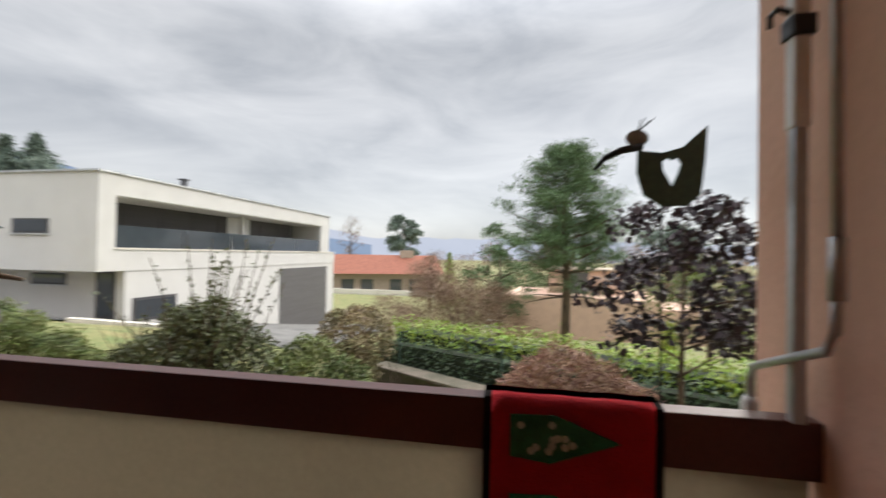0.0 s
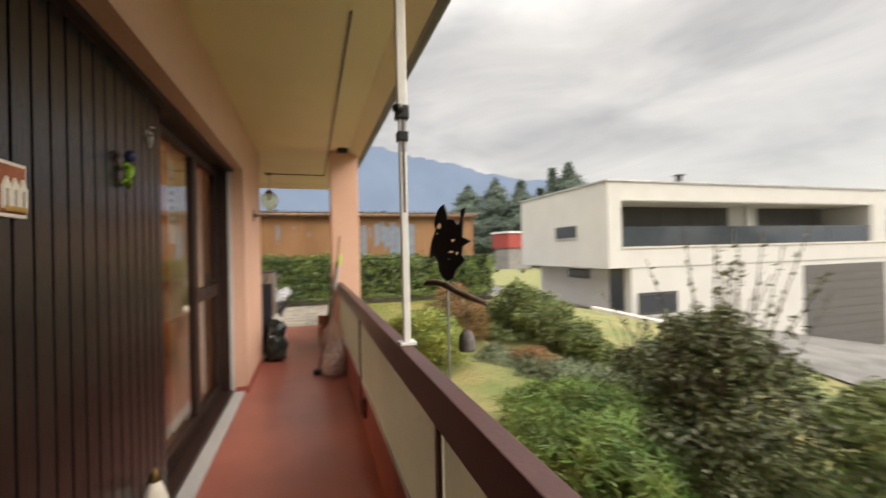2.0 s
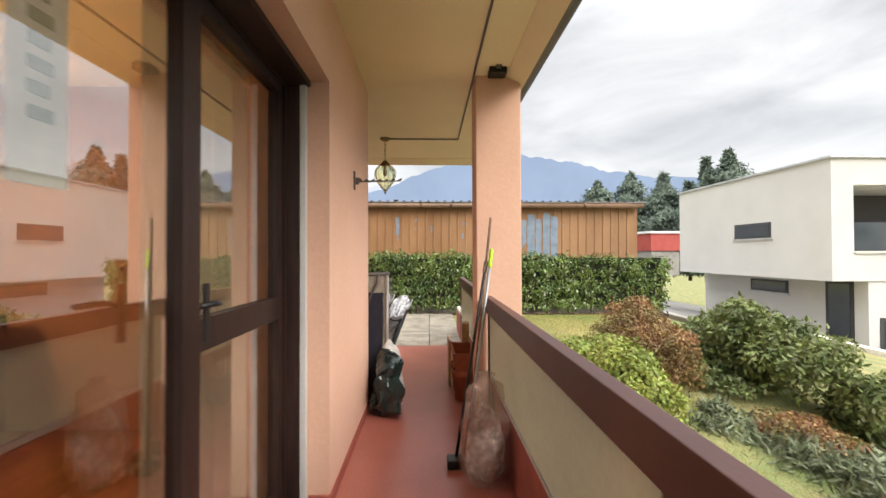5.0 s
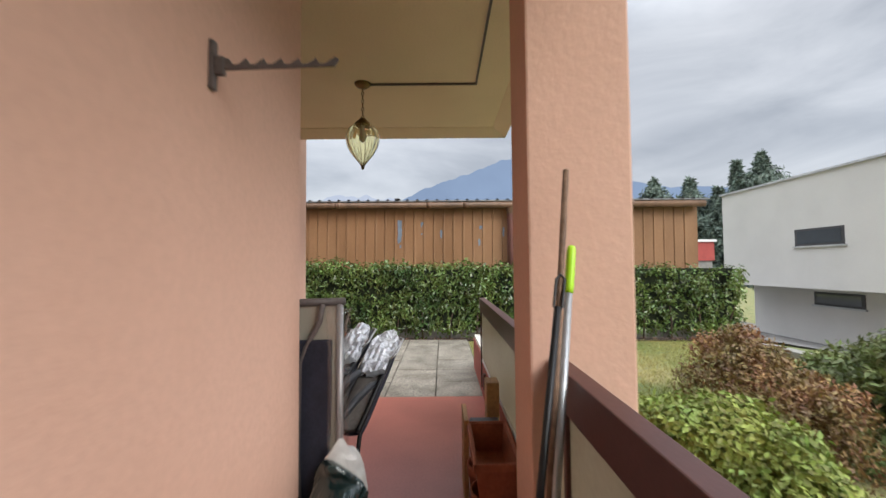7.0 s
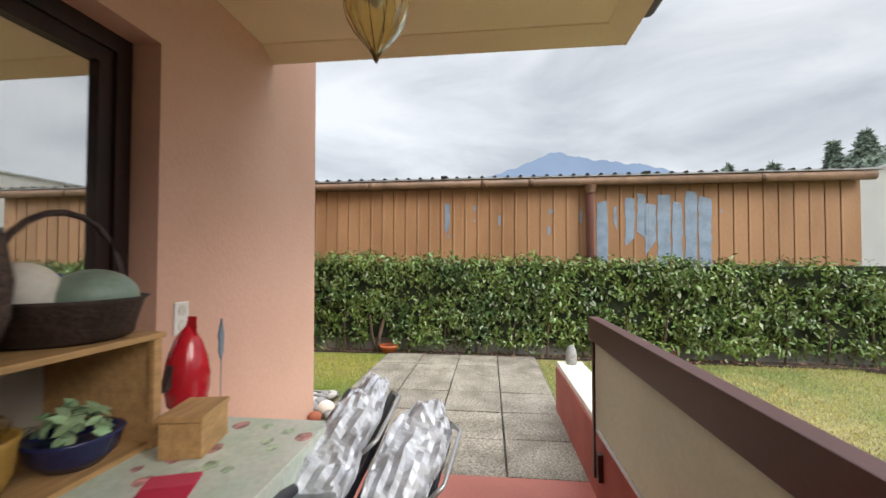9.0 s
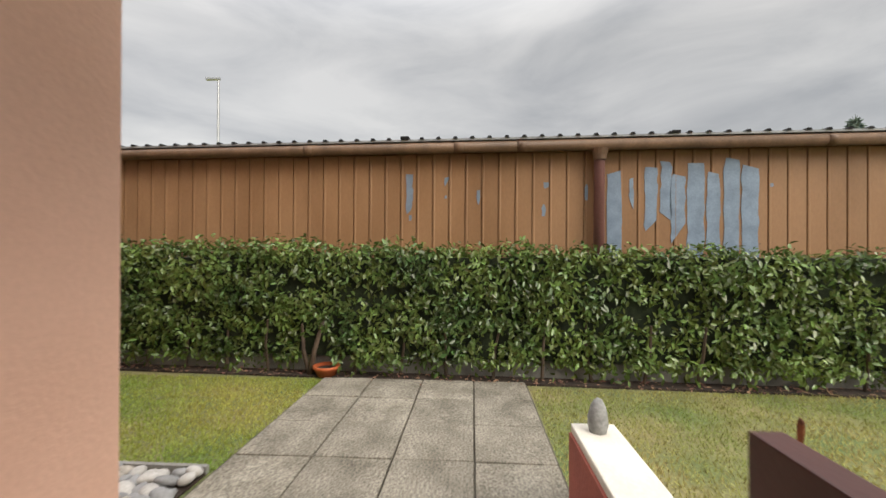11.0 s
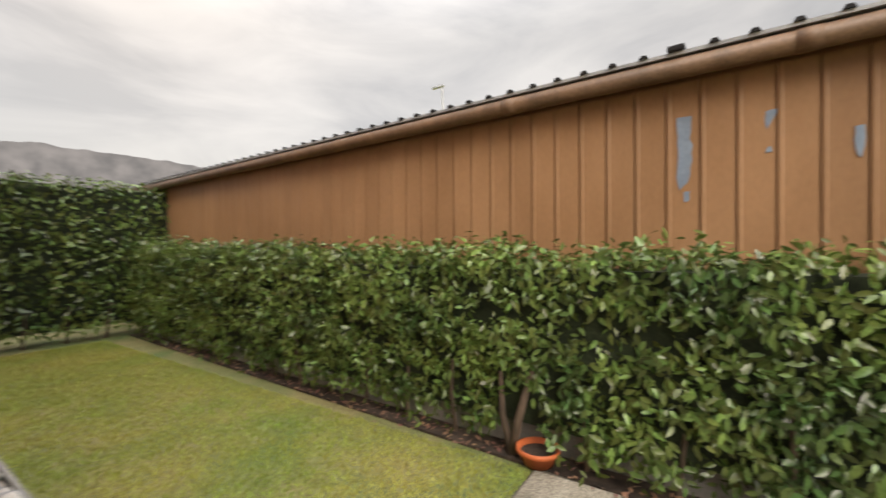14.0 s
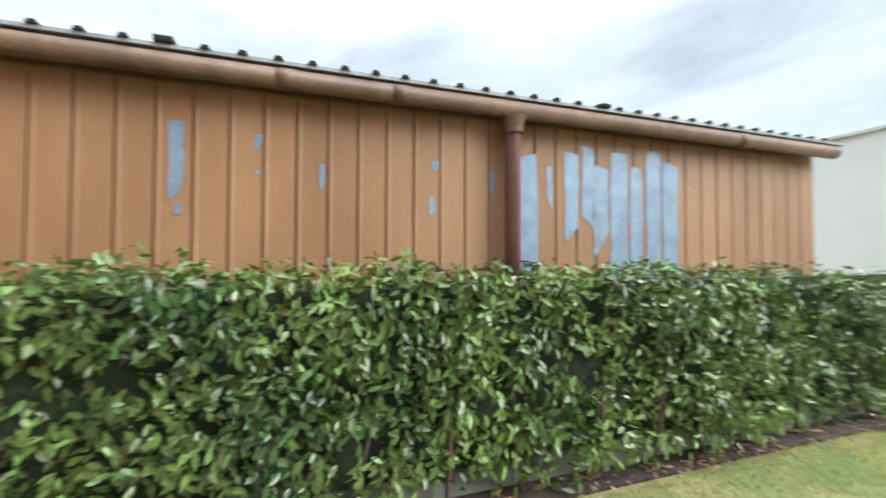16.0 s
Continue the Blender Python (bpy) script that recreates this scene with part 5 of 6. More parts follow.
# ---- poles and crank ----
def awning_pole():
    p = thing("awning_pole", "white telescopic awning pole standing on the railing", "pole", (-0.906, 0.99, 0.92))
    part("foot", boxed(-0.03, 0.03, -0.03, 0.03, 0, 0.012, bevel=0.003), white_metal, p)
    part("lower_tube", boxed(-0.013, 0.013, -0.013, 0.013, 0.012, 0.7, bevel=0.004), white_metal, p)
    part("slot", boxed(-0.0135, 0.0135, -0.005, 0.005, 0.48, 0.84), bracket_grey, p)
    part("upper_tube", boxed(-0.018, 0.018, -0.018, 0.018, 0.84, 1.53, bevel=0.005), white_metal, p)
    part("middle_tube", boxed(-0.0125, 0.0125, -0.0125, 0.0125, 0.7, 0.84), grey_metal, p)
    c = part("clamp", boxed(-0.024, 0.024, -0.024, 0.024, 0.82, 0.87, bevel=0.006), black_plastic, p)
    part("knob", lathe(bmesh.new(), [(0.012, 0.0), (0.02, 0.008), (0.02, 0.022), (0.012, 0.03)], 12, (0.03, -0.02, 0.835)), black_plastic, c, smooth=True)
    part("ring", boxed(-0.02, 0.02, -0.02, 0.02, 0.74, 0.775, bevel=0.004), black_plastic, p)


awning_pole()


def end_pole():
    p = thing("awning_pole", "white awning guide rail fixed to the end wall", "pole", (1.62, 0.95, 0.92))
    part("lower_rail", boxed(-0.0115, 0.0115, -0.0115, 0.0115, 0, 0.62, bevel=0.003), grey_metal, p)
    part("upper_rail", boxed(-0.0145, 0.0145, -0.0145, 0.0145, 0.55, 1.53, bevel=0.004), white_metal, p)
    part("clamp", boxed(-0.021, 0.021, -0.021, 0.021, 0.72, 0.76, bevel=0.006), black_plastic, p)
    part("hook", tube(bmesh.new(), [(-0.012, 0.0, 0.77), (-0.03, 0.01, 0.785), (-0.038, 0.02, 0.775), (-0.034, 0.026, 0.755)], 0.006, 8), black_plastic, p, smooth=True)


end_pole()


def crank():
    c = thing("awning_crank", "grey awning crank handle hanging by the end wall", "crank", (1.6, 0.82, 0.8))
    part("rod", tube(bmesh.new(), [(0, 0.01, 1.68), (0, 0, 0.45)], 0.008, 10), grey_metal, c, smooth=True)
    part("joint", tube(bmesh.new(), [(0, 0, 0.36), (0, 0, 0.46)], 0.012, 10), grey_metal, c, smooth=True)
    part("arm", tube(bmesh.new(), [(0, 0, 0.37), (0, 0.002, 0.31), (0, 0.025, 0.275), (0, 0.2, 0.21), (0, 0.235, 0.195), (0, 0.245, 0.16), (0, 0.245, 0.1)], 0.0085, 10), grey_metal, c, smooth=True)
    part("grip", tube(bmesh.new(), [(0, 0.245, 0.13), (0, 0.245, 0.12), (0, 0.245, 0.03), (0, 0.245, 0.02)], [0.011, 0.016, 0.018, 0.012], 12), white_metal, c, smooth=True)


crank()


# ---- towel over the rail ----
def towel():
    t = thing("towel", "red woven towel with green tree print over the railing", "towel", (1.04, RAIL_Y + 0.015, 0.92))
    prof = [(-0.034, -0.62), (-0.036, -0.3), (-0.034, -0.03), (-0.03, 0.004), (-0.01, 0.01), (0.02, 0.01), (0.034, 0.004), (0.038, -0.03), (0.04, -0.4)]

    def strip(x0, x1, off, lo=0, hi=None):
        bm = bmesh.new()
        nx = 14
        pr = prof[lo:hi]
        rows = [[bm.verts.new((x0 + (x1 - x0) * i / nx, y + (off if y > 0 else -off) + 0.003 * math.sin(i * 1.3 + z * 9), z + off * 0.7)) for i in range(nx + 1)] for y, z in pr]
        for a, b in zip(rows, rows[1:]):
            for i in range(nx):
                bm.faces.new((a[i], a[i + 1], b[i + 1], b[i]))
        bmesh.ops.solidify(bm, geom=bm.faces[:], thickness=0.003)
        return bm

    part("cloth", strip(0.015, 0.335, 0.004), red_cloth, t, smooth=True)
    part("border", strip(0, 0.016, 0.004), black_cloth, t, "black woven border")
    part("border", strip(0.334, 0.35, 0.004), black_cloth, t, "black woven border")
    for x0, x1, z, hgt in ((0.055, 0.27, -0.065, 0.085), (0.055, 0.31, -0.25, 0.13), (0.055, 0.28, -0.45, 0.12)):
        part("tree_print", slab_shape(bmesh.new(), [(x0, z - hgt / 2), (x0 + 0.08, z - hgt * 0.6), (x1, z), (x0 + 0.09, z + hgt * 0.55), (x0, z + hgt / 2)], -0.046, -0.0435), green_cloth, t, "dark green tree motif")
    rng = random.Random(6)
    for k in range(18):
        x, z = rng.uniform(0.065, 0.19), rng.choice((-0.08, -0.05, -0.24, -0.28)) + rng.uniform(-0.018, 0.018)
        part("flake_print", slab_shape(bmesh.new(), [(x + 0.008 * math.cos(a), z + 0.008 * math.sin(a)) for a in [k2 * math.pi / 3 for k2 in range(6)]], -0.048, -0.046), white_cloth, t, "pale flake motif")


towel()


# ---- ornaments on sticks ----
def disc(bm, cx, cz, rx, rz, y=0.002, n=18):
    return slab_shape(bm, [(cx + rx * math.cos(a), cz + rz * math.sin(a)) for a in [2 * math.pi * k / n for k in range(n)]], -y, y)


def imp():
    o = thing("garden_ornament", "black cut-sheet figure on a stick with a branch", "ornament", (-0.5, 1.03, 0.55), 15)
    outline = [(-0.021, 0.621), (0.008, 0.632), (0.024, 0.656), (0.04, 0.665), (0.067, 0.682), (0.05, 0.696), (0.056, 0.718), (0.092, 0.73), (0.066, 0.739), (0.054, 0.742), (0.057, 0.765),
               (0.06, 0.792), (0.072, 0.818), (0.053, 0.813), (0.049, 0.785), (0.037, 0.773), (0.02, 0.789), (0.002, 0.794), (-0.01, 0.792), (-0.016, 0.812), (-0.03, 0.837), (-0.042, 0.834),
               (-0.062, 0.824), (-0.078, 0.8), (-0.084, 0.786), (-0.076, 0.768), (-0.096, 0.742), (-0.111, 0.71), (-0.113, 0.684), (-0.098, 0.69), (-0.084, 0.692), (-0.07, 0.676), (-0.062, 0.65), (-0.045, 0.63)]

    def eye_hole(cx, cz, rx, rz, bend=0.0):
        return [(cx + rx * math.cos(a), cz + rz * math.sin(a) + bend * math.cos(a) ** 2) for a in [math.tau * k / 10 for k in range(10)]]

    bm = bmesh.new()
    loops = (outline, eye_hole(-0.058, 0.778, 0.013, 0.009), eye_hole(-0.07, 0.757, 0.007, 0.0025), eye_hole(0.012, 0.733, 0.011, 0.004, 0.006), eye_hole(0.0, 0.703, 0.016, 0.0025), eye_hole(0.03, 0.698, 0.009, 0.0035, 0.005), eye_hole(-0.078, 0.685, 0.008, 0.002), eye_hole(-0.01, 0.684, 0.008, 0.002))
    vs = [bm.verts.new((x, -0.002, z)) for loop in loops for x, z in loop]
    for tri in tessellate_polygon([[Vector((x, z, 0)) for x, z in loop] for loop in loops]):
        bm.faces.new([vs[i] for i in tri])
    bmesh.ops.recalc_face_normals(bm, faces=bm.faces[:])
    bmesh.ops.solidify(bm, geom=bm.faces[:], thickness=0.004)
    part("figure", bm, black_iron, o)
    part("stick", tube(bmesh.new(), [(-0.022, 0, -0.21), (-0.022, 0, 0.622)], 0.004, 6), grey_metal, o)
    part("branch", tube(bmesh.new(), [(-0.145, 0, 0.606), (-0.125, 0.0, 0.613), (-0.08, 0.005, 0.615), (-0.02, 0.0, 0.608), (0.03, -0.005, 0.597), (0.08, -0.005, 0.588), (0.15, 0.0, 0.575)], [0.006, 0.0105, 0.009, 0.01, 0.008, 0.0095, 0.006], 8), bark, o, "dark knotty branch", smooth=True)
    b = part("bell", lathe(bmesh.new(), [(0.02, 0.444), (0.0225, 0.45), (0.022, 0.468), (0.018, 0.486), (0.01, 0.496), (0.002, 0.499)], 16, (0.064, 0, 0)), bell_grey, o, "small grey bell", smooth=True)
    part("string", tube(bmesh.new(), [(0.064, 0, 0.495), (0.064, 0, 0.59)], 0.0012, 5), bracket_grey, o)


imp()


def metal_bird():
    o = thing("garden_ornament", "dark green sheet-metal bird on a stick", "ornament", (1.45, 1.16, 0.5), 10)
    body = [(-0.06, 0.985), (0.0, 0.98), (0.05, 0.995), (0.105, 1.045), (0.11, 1.05), (0.105, 0.96), (0.095, 0.88), (0.06, 0.85), (0.0, 0.85), (-0.045, 0.875), (-0.062, 0.93)]
    heart = [(0.0, 0.958), (0.012, 0.968), (0.024, 0.962), (0.036, 0.969), (0.047, 0.954), (0.038, 0.928), (0.024, 0.898), (0.014, 0.918), (0.002, 0.936)]
    bm = bmesh.new()
    vs = [bm.verts.new((x, -0.002, z)) for loop in (body, heart) for x, z in loop]
    for tri in tessellate_polygon([[Vector((x, z, 0)) for x, z in loop] for loop in (body, heart)]):
        bm.faces.new([vs[i] for i in tri])
    bmesh.ops.recalc_face_normals(bm, faces=bm.faces[:])
    bmesh.ops.solidify(bm, geom=bm.faces[:], thickness=0.004)
    part("body", bm, bird_green, o)
    part("head", disc(bmesh.new(), -0.062, 1.015, 0.027, 0.02, 0.004), stone_grey, o, "grey round head")
    part("beak", tube(bmesh.new(), [(-0.05, 0, 0.995), (-0.1, 0, 0.985), (-0.14, 0, 0.965), (-0.165, 0, 0.935)], [0.01, 0.009, 0.007, 0.003], 8), black_iron, o, smooth=True)
    for k in range(4):
        part("crest_wire", tube(bmesh.new(), [(-0.06, 0, 1.03), (-0.055 + 0.012 * k, 0, 1.06 + 0.006 * (k % 2))], 0.0012, 4), black_iron, o)
    part("stick", tube(bmesh.new(), [(0.0, 0, -0.12), (0.0, 0, 0.86)], 0.0025, 6), black_iron, o)


metal_bird()


# ---- on the shutter ----
def plaque():
    p = thing("wall_plaque", "white framed relief tile with three arches", "plaque", (-0.737, -0.058, 1.366))
    part("frame", boxed(-0.055, 0.055, 0, 0.012, 0, 0.14, bevel=0.003), cap_paint, p)
    part("ground", boxed(-0.046, 0.046, 0.012, 0.014, 0.01, 0.13), terracotta, p, "terracotta coloured ground")
    for k in range(3):
        x = -0.03 + 0.03 * k
        part("arch", slab_shape(bmesh.new(), [(x - 0.014, 0.02), (x - 0.014, 0.075), (x, 0.1), (x + 0.014, 0.075), (x + 0.014, 0.02), (x + 0.006, 0.02), (x + 0.006, 0.07), (x - 0.006, 0.07), (x - 0.006, 0.02)], 0.014, 0.02), cap_paint, p)
        # flat black plate: the opening's shaded depth given as colour
        part("recess", boxed(x - 0.006, x + 0.006, 0.014, 0.015, 0.02, 0.07), black_plastic, p)
    part("garland", boxed(-0.042, 0.042, 0.014, 0.022, 0.014, 0.028, bevel=0.004), mustard, p)


plaque()


def lizard():
    l = thing("wall_ornament", "glossy green ceramic lizard with dark head", "ornament", (-1.405, -0.058, 1.543))
    part("body", tube(bmesh.new(), [(0.004, 0.02, 0.105), (-0.012, 0.026, 0.085), (0.004, 0.03, 0.062), (0.022, 0.026, 0.04), (0.012, 0.024, 0.014), (-0.012, 0.02, 0.004), (-0.022, 0.014, 0.022), (-0.012, 0.01, 0.036)], [0.012, 0.016, 0.017, 0.015, 0.012, 0.009, 0.006, 0.003], 10), lizard_green, l, smooth=True)
    bm = bmesh.new()
    bmesh.ops.create_uvsphere(bm, u_segments=12, v_segments=8, radius=0.024)
    bmesh.ops.translate(bm, verts=bm.verts, vec=(0.002, 0.032, 0.128))
    part("head", bm, navy_glaze, l, "dark blue glazed head", smooth=True)
    for s in (-1, 1):
        part("leg", tube(bmesh.new(), [(0, 0.02, 0.085), (0.028 * s, 0.025, 0.092), (0.036 * s, 0.012, 0.075)], [0.009, 0.008, 0.006], 8), lizard_green, l, smooth=True)
        part("leg", tube(bmesh.new(), [(0, 0.02, 0.035), (0.026 * s, 0.022, 0.028), (0.034 * s, 0.01, 0.012)], [0.009, 0.008, 0.006], 8), lizard_green, l, smooth=True)


lizard()

hw = thing("wire_heart", "thin white wire heart hung on the shutter", "ornament", (-1.7, -0.054, 1.825))
pts = [(0.045 * math.sin(a) ** 3, 0.004, 0.045 * (0.8 * math.cos(a) - 0.35 * math.cos(2 * a) - 0.1 * math.cos(3 * a))) for a in [2 * math.pi * k / 28 for k in range(29)]]
part("wire", tube(bmesh.new(), pts, 0.0016, 6, cap=False), white_metal, hw)
part("flower", lathe(bmesh.new(), [(0.002, -0.004), (0.012, 0.0), (0.003, 0.005)], 10, (-0.02, 0.008, 0.055)), socket_white, hw)
part("pendant", lathe(bmesh.new(), [(0.002, -0.02), (0.009, -0.008), (0.007, 0.008), (0.002, 0.016)], 10, (0, 0.008, -0.005)), grey_metal, hw, smooth=True)

gn = thing("garden_cone", "white ceramic cone with copper tip by the door", "ornament", (-1.52, 0.0, 0.022))
part("body", lathe(bmesh.new(), [(0.075, 0.0), (0.078, 0.05), (0.06, 0.14), (0.036, 0.23), (0.02, 0.27)], 20), cap_paint, gn, smooth=True)
part("tip", lathe(bmesh.new(), [(0.02, 0.27), (0.026, 0.285), (0.012, 0.31), (0.003, 0.33)], 14), brass, gn, "copper tip", smooth=True)


# ---- behind the glass ----
bn = thing("hanging_banner", "narrow white hanging banner behind the glass", "banner", (-2.38, -0.16, 1.345))
part("sheet", boxed(-0.06, 0.06, 0, 0.004, 0.0, 0.53), banner_cloth, bn)
for k in range(7):
    part("mark", boxed(-0.028 + 0.008 * (k % 2), 0.024, 0.004, 0.006, 0.12 + 0.045 * k, 0.145 + 0.045 * k, bevel=0.002), banner_ink, bn, "unreadable ink mark")
part("rod", tube(bmesh.new(), [(-0.08, 0.002, 0.53), (0.08, 0.002, 0.53)], 0.006, 8), light_wood, bn)
for s in (-1, 1):
    part("cord", tube(bmesh.new(), [(0.07 * s, 0.002, 0.53), (0, 0.002, 0.66)], 0.002, 5), banner_cloth, bn)


def curtain(x0, x1, y, z0, z1, label):
    bm = bmesh.new()
    n = int((x1 - x0) * 60)
    a = [bm.verts.new((x0 + (x1 - x0) * i / n, y + 0.025 * math.sin(i * 0.8) + 0.01 * math.sin(i * 0.31), z0)) for i in range(n + 1)]
    b = [bm.verts.new((v.co.x, v.co.y * 0.9 + y * 0.1, z1)) for v in a]
    for i in range(n):
        bm.faces.new((a[i], a[i + 1], b[i + 1], b[i]))
    bmesh.ops.solidify(bm, geom=bm.faces[:], thickness=0.002)
    return solid("curtain", bm, sheer, label, "curtain", smooth=True)


curtain(-3.55, -2.85, -0.3, 0.0, 2.3, "sheer cream curtain behind the sliding door")
curtain(-6.32, -4.95, -1.135, 0.0, 2.3, "sheer cream curtain behind the window")

sb = thing("sideboard", "red-brown wooden sideboard in the room", "sideboard", (-3.4, -2.2, -0.01))
part("body", boxed(-1.0, 1.0, -0.4, 0.0, 0.08, 0.85, bevel=0.01), furniture_wood, sb)
for k in range(4):
    d = part("door", boxed(-0.98 + 0.49 * k, -0.51 + 0.49 * k, 0.0, 0.02, 0.12, 0.82, bevel=0.005), furniture_wood, sb)
    part("knob", lathe(bmesh.new(), [(0.012, 0), (0.015, 0.012), (0.005, 0.02)], 10, (-0.56 + 0.49 * k, 0.03, 0.5)), brass, d)
for x in (-0.9, 0.9):
    for y in (-0.35, -0.05):
        part("foot", boxed(x - 0.03, x + 0.03, y - 0.03, y + 0.03, 0, 0.08), furniture_wood, sb)
tl = thing("table_lamp", "lit table lamp with warm yellow shade", "lamp", (-3.2, -2.4, 0.84))
part("base", lathe(bmesh.new(), [(0.09, 0), (0.09, 0.015), (0.03, 0.04), (0.02, 0.16)], 18), brass, tl, smooth=True)
shade_glow = bpy.data.materials.new("glowing_lamp_shade")
shade_glow.use_nodes = True
sg = shade_glow.node_tree.nodes["Principled BSDF"]
sg.inputs["Base Color"].default_value, sg.inputs["Emission Color"].default_value, sg.inputs["Emission Strength"].default_value = (0.8, 0.5, 0.2, 1), (1.0, 0.5, 0.12, 1), 3.0
part("shade", lathe(bmesh.new(), [(0.2, 0.15), (0.2, 0.16), (0.13, 0.42), (0.125, 0.42)], 24), shade_glow, tl, "glowing warm shade", smooth=True)
lamp = new("room_lamp", bpy.data.lights.new("room_lamp", "POINT"))
lamp.data.energy, lamp.data.color, lamp.data.shadow_soft_size = 28, (1.0, 0.62, 0.32), 0.12
lamp.location = (-3.2, -2.4, 1.55)
ch = thing("armchair", "brown upholstered armchair in the room", "armchair", (-2.2, -1.3, -0.01), 200)
part("seat", boxed(-0.35, 0.35, -0.35, 0.35, 0.12, 0.42, bevel=0.06), furniture_wood, ch)
part("backrest", boxed(-0.35, 0.35, -0.42, -0.25, 0.3, 0.85, bevel=0.06), furniture_wood, ch)
for s in (-1, 1):
    part("armrest", boxed(0.36 * s - 0.07, 0.36 * s + 0.07, -0.36, 0.34, 0.12, 0.56, bevel=0.05), furniture_wood, ch)
dh = thing("door_handle", "black lever handle on the sliding door", "handle", (-2.74, -0.045, 1.06))
part("plate", boxed(-0.014, 0.014, 0, 0.008, -0.08, 0.08, bevel=0.003), black_plastic, dh)
part("lever", tube(bmesh.new(), [(0, 0.008, 0.02), (0, 0.04, 0.025), (0.03, 0.045, 0.028), (0.1, 0.045, 0.028)], 0.008, 8), black_plastic, dh, smooth=True)


# ---- by the column: brooms, planters, wrapped things ----
def leaning(name, label, foot, top, build):
    o = thing(name, label, "broom", foot)
    build(o, Vector(top) - Vector(foot))
    return o


def broom(o, v):
    part("handle", tube(bmesh.new(), [(0, 0, 0.06), v * 0.5, v], [0.0095, 0.0095, 0.009], 10), pole_wood, o, smooth=True)
    part("head", boxed(-0.09, 0.09, -0.03, 0.03, 0.04, 0.085, bevel=0.01), pole_wood, o)
    part("bristles", boxed(-0.088, 0.088, -0.026, 0.026, 0.0, 0.04, bevel=0.006), black_iron, o, "dark bristles")


def mop(o, v):
    part("handle", tube(bmesh.new(), [v * 0.03, v * 0.9], 0.0105, 10), grey_metal, o, smooth=True)
    part("joint", tube(bmesh.new(), [v * 0.5, v * 0.53], 0.0135, 10), grey_metal, o)
    part("grip", tube(bmesh.new(), [v * 0.9, v * 0.91, v * 0.99, v], [0.011, 0.0125, 0.0125, 0.009], 12), lime_plastic, o, "lime green grip", smooth=True)
    part("head", boxed(-0.08, 0.08, -0.035, 0.035, 0.0, 0.04, bevel=0.01), stone_grey, o)


def squeegee(o, v):
    part("handle", tube(bmesh.new(), [v * 0.03, v * 0.93], 0.0095, 10), black_plastic, o, smooth=True)
    part("loop", tube(bmesh.new(), [v * 0.92, v * 0.93 + Vector((0, 0.012, 0)), v * 0.99 + Vector((0, 0.012, 0)), v + Vector((0, 0, 0)), v * 0.99 - Vector((0, 0.01, 0)), v * 0.93 - Vector((0, 0.01, 0))], 0.004, 6), black_plastic, o)
    part("head", boxed(-0.05, 0.05, -0.045, 0.045, 0, 0.05, bevel=0.012), black_plastic, o)


leaning("broom", "wooden-handled broom leaning on the railing end", (-4.1, 0.79, 0.0), (-4.43, 0.987, 1.465), broom)
leaning("mop", "grey mop with lime green grip leaning on the railing end", (-4.04, 0.775, 0.0), (-4.405, 0.99, 1.25), mop)
leaning("squeegee", "black squeegee leaning on the railing end", (-3.98, 0.705, 0.0), (-4.357, 0.945, 1.175), squeegee)


def crumple(bm, amount, scale, seed):
    for v in bm.verts:
        v.co += Vector([noise.noise(v.co * scale + Vector((seed + i * 7, 0, 0))) for i in range(3)]) * amount
    return bm


def bag(name, label, at, rx, ry, h, mat, seed, knot=True, crease=0.05):
    o = thing(name, label, "bag", at)
    bm = lathe(bmesh.new(), [(0.6, 0.0), (0.95, 0.03), (1.0, 0.25), (0.92, 0.5), (0.8, 0.72), (0.5, 0.86), (0.22, 0.93)] + ([(0.14, 0.96), (0.3, 1.0)] if knot else [(0.1, 0.95)]), 28)
    bmesh.ops.subdivide_edges(bm, edges=bm.edges[:], cuts=1, use_grid_fill=True)
    for v in bm.verts:
        v.co = Vector((v.co.x * rx, v.co.y * ry, v.co.z * h))
    crumple(bm, crease, 9, seed)
    zmin = min(v.co.z for v in bm.verts)
    bmesh.ops.translate(bm, verts=bm.verts, vec=(0, 0, -zmin))
    part("sack", bm, mat, o)
    return o


cb = bag("plastic_bag", "crumpled clear plastic bag on the floor", (-3.84, 0.86, 0.0), 0.15, 0.13, 0.55, bag_film, 3)
for child in cb.children:
    child.visible_shadow = False
part("filling", crumple(lathe(bmesh.new(), [(0.07, 0.02), (0.105, 0.06), (0.11, 0.2), (0.085, 0.32), (0.03, 0.4)], 18), 0.03, 14, 6), clear_plastic, cb, "crumpled brownish filling")
bag("plastic_bag", "tied dark green plastic bag on the floor", (-4.77, 0.245, 0.0), 0.125, 0.11, 0.47, bag_plastic, 5, knot=False, crease=0.07)
bag("plastic_bag", "white plastic bag stuffed behind the dark one", (-4.885, 0.25, 0.0), 0.06, 0.1, 0.57, pale_plastic, 8, knot=False)


